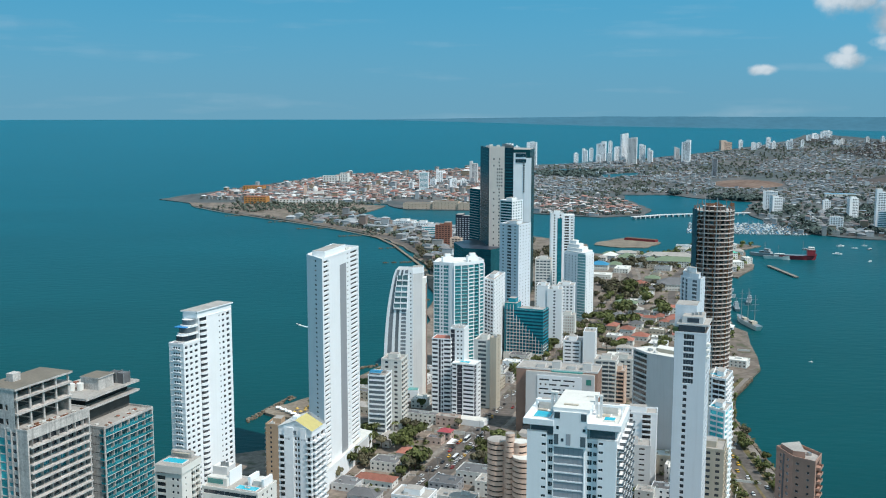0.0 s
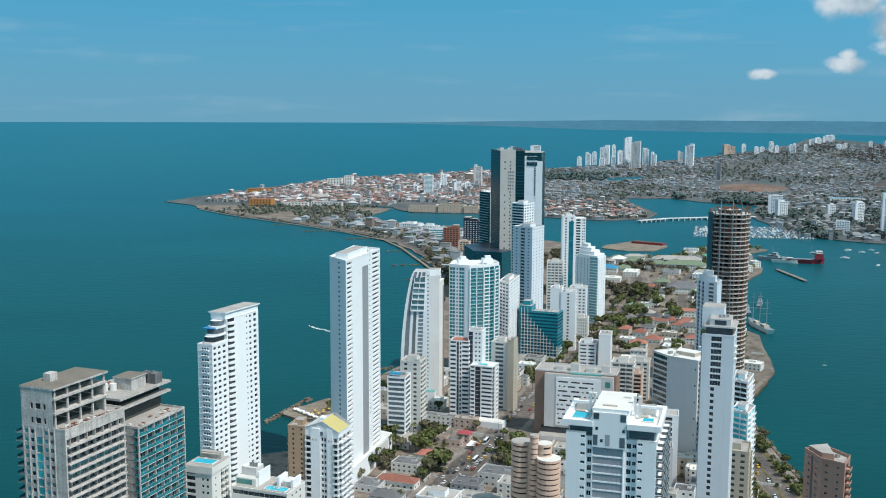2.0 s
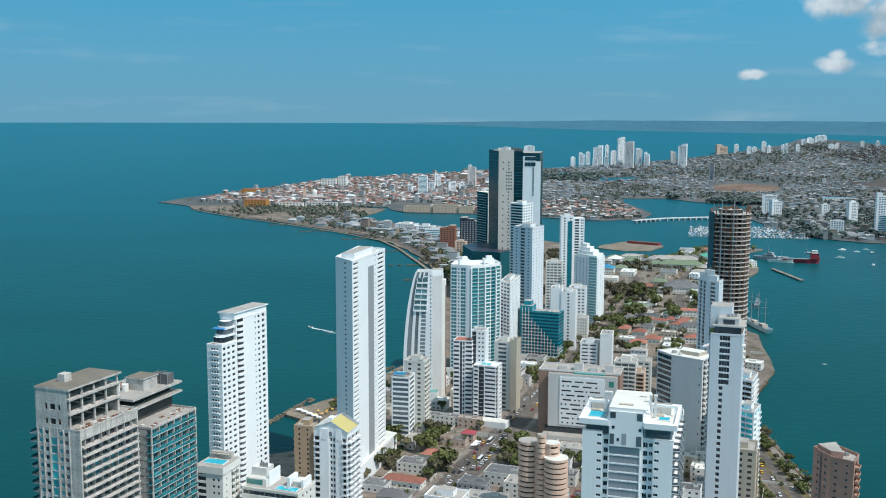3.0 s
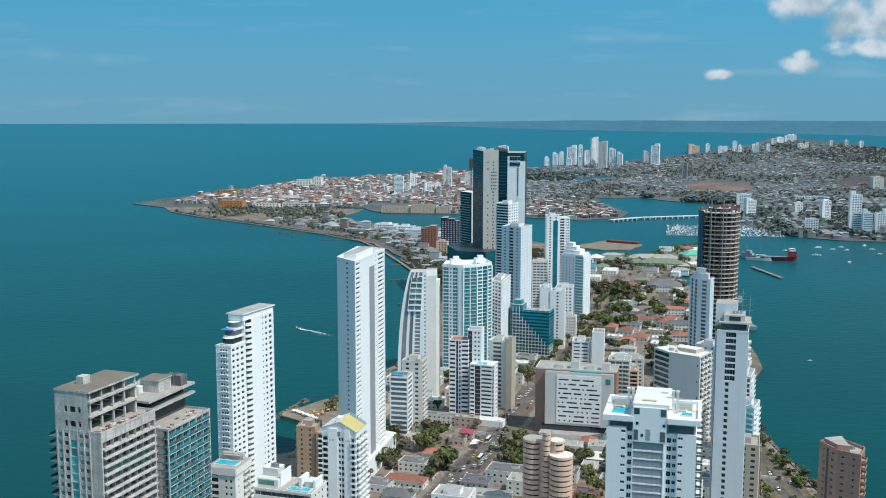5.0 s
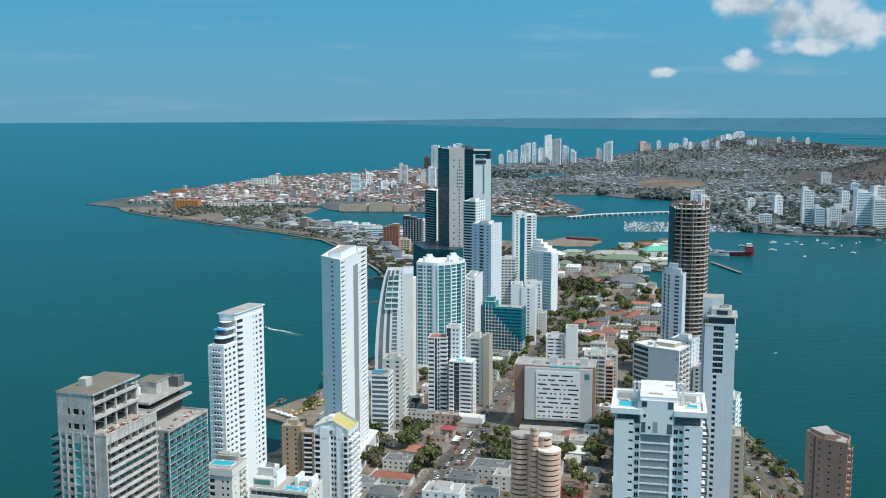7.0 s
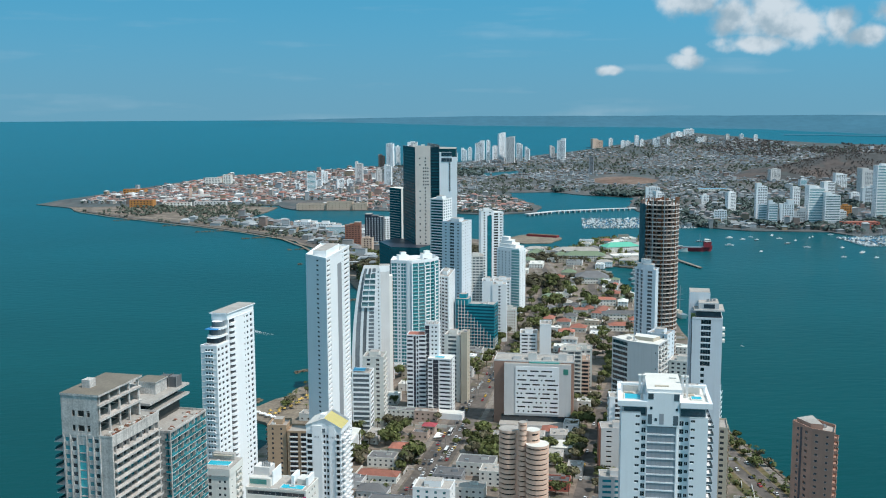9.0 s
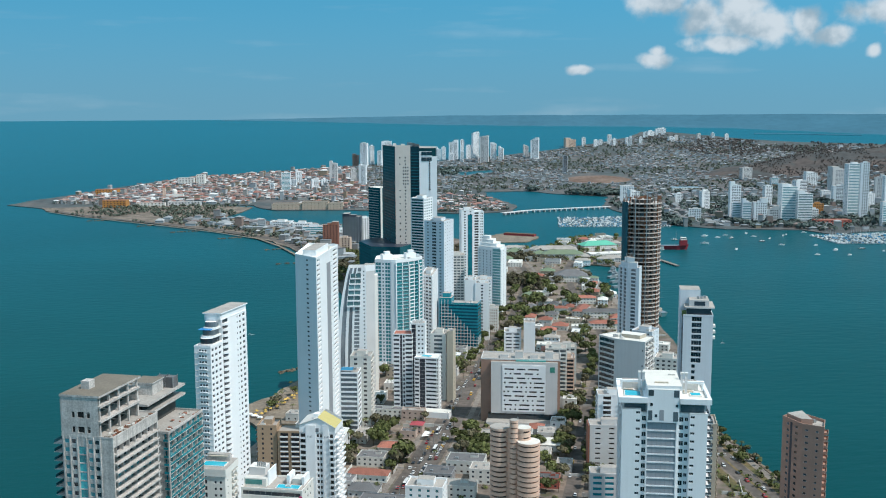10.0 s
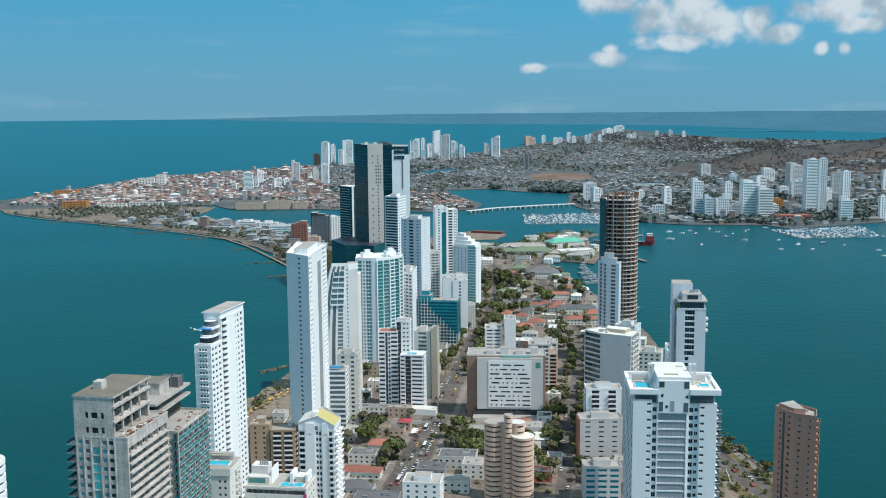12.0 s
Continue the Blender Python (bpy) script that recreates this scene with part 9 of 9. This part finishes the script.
OCHRE = FARPAINT["o"][0]
landmark("convention_hall", "long sand-coloured windowed hall on the quay", [(-60, 2405, 70, 45, 12, SANDSTONE, ROOFTAN), (5, 2392, 60, 40, 17, SANDSTONE, ROOFTAN), (52, 2380, 34, 34, 14, SANDSTONE, ROOFTAN)])
landmark("old_hotel", "cream hotel block over the old town roofs", [(-340, 3080, 46, 22, 26, WHITE2, ROOFGREY), (-300, 3085, 24, 26, 34, WHITE2, ROOFGREY)])
landmark("ochre_convent", "orange-ochre convent block on the town wall", [(-466, 2528, 56, 30, 18, OCHRE, TERRACOTTA)])
landmark("ochre_convent", "ochre-walled mansion with tiled roof", [(-536, 2880, 60, 26, 15, OCHRE, TERRACOTTA)])
landmark("long_arcade", "long white arcade along the old town edge", [(-385, 2552, 70, 12, 9, WHITE2, TERRACOTTA), (-305, 2552, 80, 12, 10, MIDGREY, ROOFGREY)])
landmark("red_boathouse", "red roofed yacht club house on the shore", [(988, 1826, 70, 22, 13, REDWALL, REDBRICK)])
landmark("blue_shed", "large shed with a bright blue roof", [(1054, 2700, 80, 30, 8, WHITE2, BLUEROOF)])


def church():
    x, y = -345, 2750
    t = thing("church", x, y, terrain(x, y) + 1.4, "cream church with a round dome and bell tower", "church")
    b = Build(); b.box(-22, 22, -9, 9, -1, 14, WHITE2, TERRACOTTA); part("nave", b, t)
    rg = lambda k, n_=14: [(k * math.cos(a * math.tau / n_), k * math.sin(a * math.tau / n_)) for a in range(n_)]
    b = Build()
    b.prism(rg(7), 14, 19, WHITE2)
    for k in range(5):
        a0, a1 = k * 0.3, (k + 1) * 0.3
        r0, r1 = rg(7 * math.cos(a0)), rg(7 * math.cos(a1))
        for i in range(14):
            j = (i + 1) % 14
            b.quad([(*r0[i], 19 + 8 * math.sin(a0)), (*r0[j], 19 + 8 * math.sin(a0)), (*r1[j], 19 + 8 * math.sin(a1)), (*r1[i], 19 + 8 * math.sin(a1))], WHITE2)
    part("dome", b, t)
    b = Build(); b.box(-30, -23, -4, 4, -1, 30, BEIGE); b.quad([(-30, -4, 30), (-23, -4, 30), (-26.5, 0, 40)], TERRACOTTA); b.quad([(-23, -4, 30), (-23, 4, 30), (-26.5, 0, 40)], TERRACOTTA); b.quad([(-23, 4, 30), (-30, 4, 30), (-26.5, 0, 40)], TERRACOTTA); b.quad([(-30, 4, 30), (-30, -4, 30), (-26.5, 0, 40)], TERRACOTTA)
    part("bell_tower", b, t)


church()
# bridge over the inner channel
bridge = thing("road_bridge", 510, 2225, 0, "low grey concrete road bridge over the channel", "bridge")
for a, c in (((410, 2180), (487, 2231)), ((487, 2231), (612, 2264)), ((612, 2264), (690, 2275))):
    u = (Vector(c) - Vector(a)); L_ = u.length; u.normalize()
    b = Build(); b.obox(Vector(a) - Vector((510, 2225)), u, L_, 12, 4.2, 5.4, MIDGREY); part("deck", b, bridge)
    for k in range(int(L_ / 14)):
        b = Build(); b.obox(Vector(a) - Vector((510, 2225)) + u * (k * 14 + 5), u, 2.2, 10, -2, 4.2, MIDGREY); part("pier", b, bridge)

# ---- boats ----
HULL = material("white_hull", (0.72, 0.73, 0.73), 0.35, vary=0.06)
DARKHULL = material("dark_hull", (0.05, 0.06, 0.08), 0.4)


def hull_shape(b, L_, w, h, mat, x=0.0, y=0.0, rz=0.0, deck=None):
    c, s = math.cos(rz), math.sin(rz)
    P = lambda u, v: (x + c * u - s * v, y + s * u + c * v)
    out = [(-L_ / 2, -w * 0.42), (L_ * 0.15, -w / 2), (L_ * 0.38, -w * 0.3), (L_ / 2, 0), (L_ * 0.38, w * 0.3), (L_ * 0.15, w / 2), (-L_ / 2, w * 0.42)]
    low = [(u * 0.92, v * 0.7) for u, v in out]
    i = len(b.v)
    b.v += [(*P(*p), -0.3) for p in low] + [(*P(*p), h + (0.35 * h if k in (2, 3, 4) else 0)) for k, p in enumerate(out)]
    for k in range(7):
        b.f.append((i + k, i + (k + 1) % 7, i + 7 + (k + 1) % 7, i + 7 + k)); b.m.append(b.slot(mat))
    b.f.append(tuple(range(i + 7, i + 14))); b.m.append(b.slot(deck or mat))
    return P


def boat(L_, dark=False, sail=False):
    t = thing("sailing_boat" if sail else "motor_boat", 0, 0, 0, ("small white sailing boat with bare mast at anchor" if sail else "%s motor boat lying at anchor in the bay" % ("dark" if dark else "white")), "boat", "boats at anchor")
    b = Build(); hull_shape(b, L_, L_ * 0.3, L_ * 0.1, DARKHULL if dark else HULL, deck=WHITE2); part("hull", b, t)
    b = Build(); b.box(-L_ * 0.22, L_ * 0.14, -L_ * 0.1, L_ * 0.1, L_ * 0.1, L_ * 0.22, HULL); cab = part("cabin", b, t)
    b = Build(); b.box(-L_ * 0.18, L_ * 0.08, -L_ * 0.102, L_ * 0.102, L_ * 0.145, L_ * 0.19, DARKGLASS); part("cabin_window", b, cab)
    if sail:
        b = Build(); b.box(-0.1, 0.1, -0.1, 0.1, L_ * 0.1, L_ * 1.25, METAL); b.box(-L_ * 0.35, 0, -0.08, 0.08, L_ * 0.24, L_ * 0.27, METAL); part("mast", b, t)
    return t


KINDS = [boat(11), boat(12, True), boat(10, False, True), boat(15)]
seen_kinds = set()
SPOTS_AT_SEA = [(698, 1715), (726, 1744), (774, 1758), (750, 1648), (825, 1715), (839, 1730), (887, 1754), (758, 1477), (814, 1519), (866, 1528), (883, 1493), (806, 1464), (898, 1424), (867, 1367), (683, 1738), (718, 1701), (767, 1714), (782, 1683), (759, 1596), (814, 1581), (640, 1640), (610, 1700), (660, 1560), (1010, 1480), (960, 1400), (341, 923)]
for k, (x, y) in enumerate(SPOTS_AT_SEA):
    kind = (0, 2, 3, 1, 0, 2)[k % 6]
    m = pose(x, y, 0, 0, 0, r_.uniform(-40, 40) + 20)
    if k == len(SPOTS_AT_SEA) - 1:
        kind = 2
        m = m @ Matrix.Scale(0.4, 4)
    if kind in seen_kinds:
        copy_thing(KINDS[kind], m)
    else:
        KINDS[kind].matrix_basis = m; seen_kinds.add(kind)


def marina(name, poly, rows, seed, label):
    r = random.Random(seed)
    b = Build()
    (x0, y0), (x1, y1), (x2, y2), (x3, y3) = poly
    for i in range(rows):
        t = (i + 0.5) / rows
        a, c = Vector((x0, y0)).lerp(Vector((x3, y3)), t), Vector((x1, y1)).lerp(Vector((x2, y2)), t)
        u = (c - a); L_ = u.length; u.normalize()
        b.obox(a, u, L_, 2.2, 0.4, 0.9, PAVING)
        d = 3.0
        while d < L_ - 3:
            for side in (-1, 1):
                if r.random() < 0.85:
                    s_ = r.uniform(8, 15)
                    p = a + u * d + Vector((-u.y, u.x)) * (side * (s_ / 2 + 1.5) + 1)
                    rz = math.atan2(u.x, -u.y) + (math.pi if side < 0 else 0)
                    P = hull_shape(b, s_, s_ * 0.3, s_ * 0.11, HULL, p.x, p.y, rz)
                    q_ = [P(-s_ * 0.2, -s_ * 0.1), P(s_ * 0.12, -s_ * 0.1), P(s_ * 0.12, s_ * 0.1), P(-s_ * 0.2, s_ * 0.1)]
                    b.prism(q_, s_ * 0.11, s_ * 0.24, r.choice((HULL, HULL, BLUEROOF, GREYGLASS)))
                    if r.random() < 0.35:
                        b.box(p.x - 0.12, p.x + 0.12, p.y - 0.12, p.y + 0.12, s_ * 0.2, s_ * 1.1, METAL)
            d += r.uniform(4.5, 6)
    tagged(new(name, b.mesh(name)), label, "boats", kind="stuff")


marina("marina_boats", [(462, 1930), (690, 1890), (700, 2085), (510, 2105)], 6, 61, "white yachts packed along the marina jetties")
marina("club_marina_boats", [(872, 1700), (1075, 1725), (1010, 1560), (860, 1590)], 5, 62, "white yachts packed at the yacht club jetties")


def ship(name, label, x, y, rz, L_, w, h, hullmat, blocks, masts=()):
    t = thing(name, x, y, 0, label, "ship", rz=radians(rz))
    b = Build(); hull_shape(b, L_, w, h, hullmat, deck=METAL); part("hull", b, t)
    for k, (u, l, ww, z0, z1, m) in enumerate(blocks):
        b = Build(); b.box(u - l / 2, u + l / 2, -ww / 2, ww / 2, z0, z1, m); b.box(u - l / 2 + 0.4, u + l / 2 - 0.4, -ww / 2 - 0.03, ww / 2 + 0.03, z1 - 1.5, z1 - 0.6, DARKGLASS); part("deckhouse", b, t)
    for u, hh in masts:
        b = Build(); b.box(u - 0.3, u + 0.3, -0.3, 0.3, h, hh, METAL)
        for z in (0.55, 0.72, 0.88):
            b.box(u - 0.15, u + 0.15, -hh * 0.2 * (1.25 - z), hh * 0.2 * (1.25 - z), hh * z, hh * z + 0.35, METAL)
        part("mast", b, t)
    return t


SHIPRED = material("red_hull", (0.28, 0.03, 0.04), 0.45, vary=0.15)
NAVY = material("naval_grey", (0.33, 0.36, 0.38), 0.5, vary=0.08)
ship("supply_ship", "red supply ship with white deckhouse at the pier", 556, 1585, -12, 58, 13, 7, SHIPRED, ((20, 12, 11, 7, 16, SHIPRED), (20, 9, 9, 16, 20, WHITE2)), ((8, 30),))
ship("patrol_ship", "grey patrol ship moored at the quay", 515, 1618, -50, 52, 9, 5, NAVY, ((2, 20, 7, 5, 9, NAVY), (4, 9, 6, 9, 13, NAVY)), ((0, 24),))
ship("patrol_ship", "white and grey patrol ship moored at the quay", 527, 1590, -20, 44, 8, 4.5, WHITE2, ((2, 16, 6, 4.5, 9, WHITE2),), ((0, 22),))
ship("training_ship", "three-masted training ship at the quay", 331, 1088, 96, 62, 9, 5, WHITE2, ((-14, 10, 6, 5, 7.5, SAND), (8, 8, 5, 5, 7, SAND)), ((-18, 36), (0, 40), (18, 36)))
for k, (x, y) in enumerate(((352, 1250), (362, 1290), (370, 1330), (382, 1372), (372, 1220), (345, 1180))):
    ship("patrol_boat", "small grey naval boat in the basin", x, y, 20 + 12 * k, 30 + 3 * (k % 3), 6.5, 3.2, NAVY, ((1, 11, 5, 3.2, 6.5, NAVY), (2, 5, 4, 6.5, 8.5, NAVY)), ((0, 14),))
barge = thing("barge", 354, 1810, 1.2, "long rust-red barge beside the sandbank", "ship", rz=radians(-36))
b = Build(); b.box(-30, 30, -6, 6, 0, 3.4, SHIPRED, RUST); b.box(-29, 29, -5, 5, 3.4, 3.9, RUST); part("hull", b, barge)
pier = thing("pier", 490, 1455, 0, "concrete finger pier with moored boats", "pier", rz=radians(3))
b = Build(); b.box(-3, 3, -52, 56, 1.2, 2.2, PAVING); part("deck", b, pier)
for k in range(9):
    b = Build(); b.box(-2.5, 2.5, -48 + k * 12, -46.5 + k * 12, -2, 1.2, MIDGREY); part("pile", b, pier)
quay = thing("quay", 330, 1260, 0, "bare sandy quay along the naval basin", "pier", rz=radians(-6))
b = Build(); b.box(-14, 3, -170, 140, -1, 2.15, PAVING); part("deck", b, quay)

# ---- speedboat with its wake ----
sb = thing("speedboat", -157, 1088, 0, "small white speedboat on the open sea", "boat", rz=radians(128))
b = Build(); hull_shape(b, 9, 2.8, 0.9, HULL, deck=WHITE2); part("hull", b, sb)
b = Build(); b.box(-1.6, 0.8, -0.8, 0.8, 0.9, 1.6, DARKGLASS); part("windscreen", b, sb)
FOAM = material("foam", (0.62, 0.70, 0.72), 0.9, vary=0.2, scale=1.0)
b = Build()
fr = random.Random(9)
p0, p1 = Vector((-155, 1085)), Vector((-120, 1043))
for k in range(420):
    t = fr.random() ** 1.6
    c = p0.lerp(p1, t) + Vector((2.5, 3.0)) * math.sin(t * 2.6)
    s = 0.8 + 5.5 * t
    x, y = c.x + fr.gauss(0, s * 0.45), c.y + fr.gauss(0, s * 0.45)
    q = fr.uniform(0.15, 0.7) * (1.25 - t)
    a = fr.uniform(0, 3)
    b.quad([(x + q * math.cos(a + i * 1.57) * (2 if i % 2 else 0.8), y + q * math.sin(a + i * 1.57) * 1.2, 0.06 + 0.1 * fr.random()) for i in range(4)], FOAM)
tagged(new("boat_wake", b.mesh("boat_wake")), "white foam wake behind the speedboat", "foam", kind="stuff")
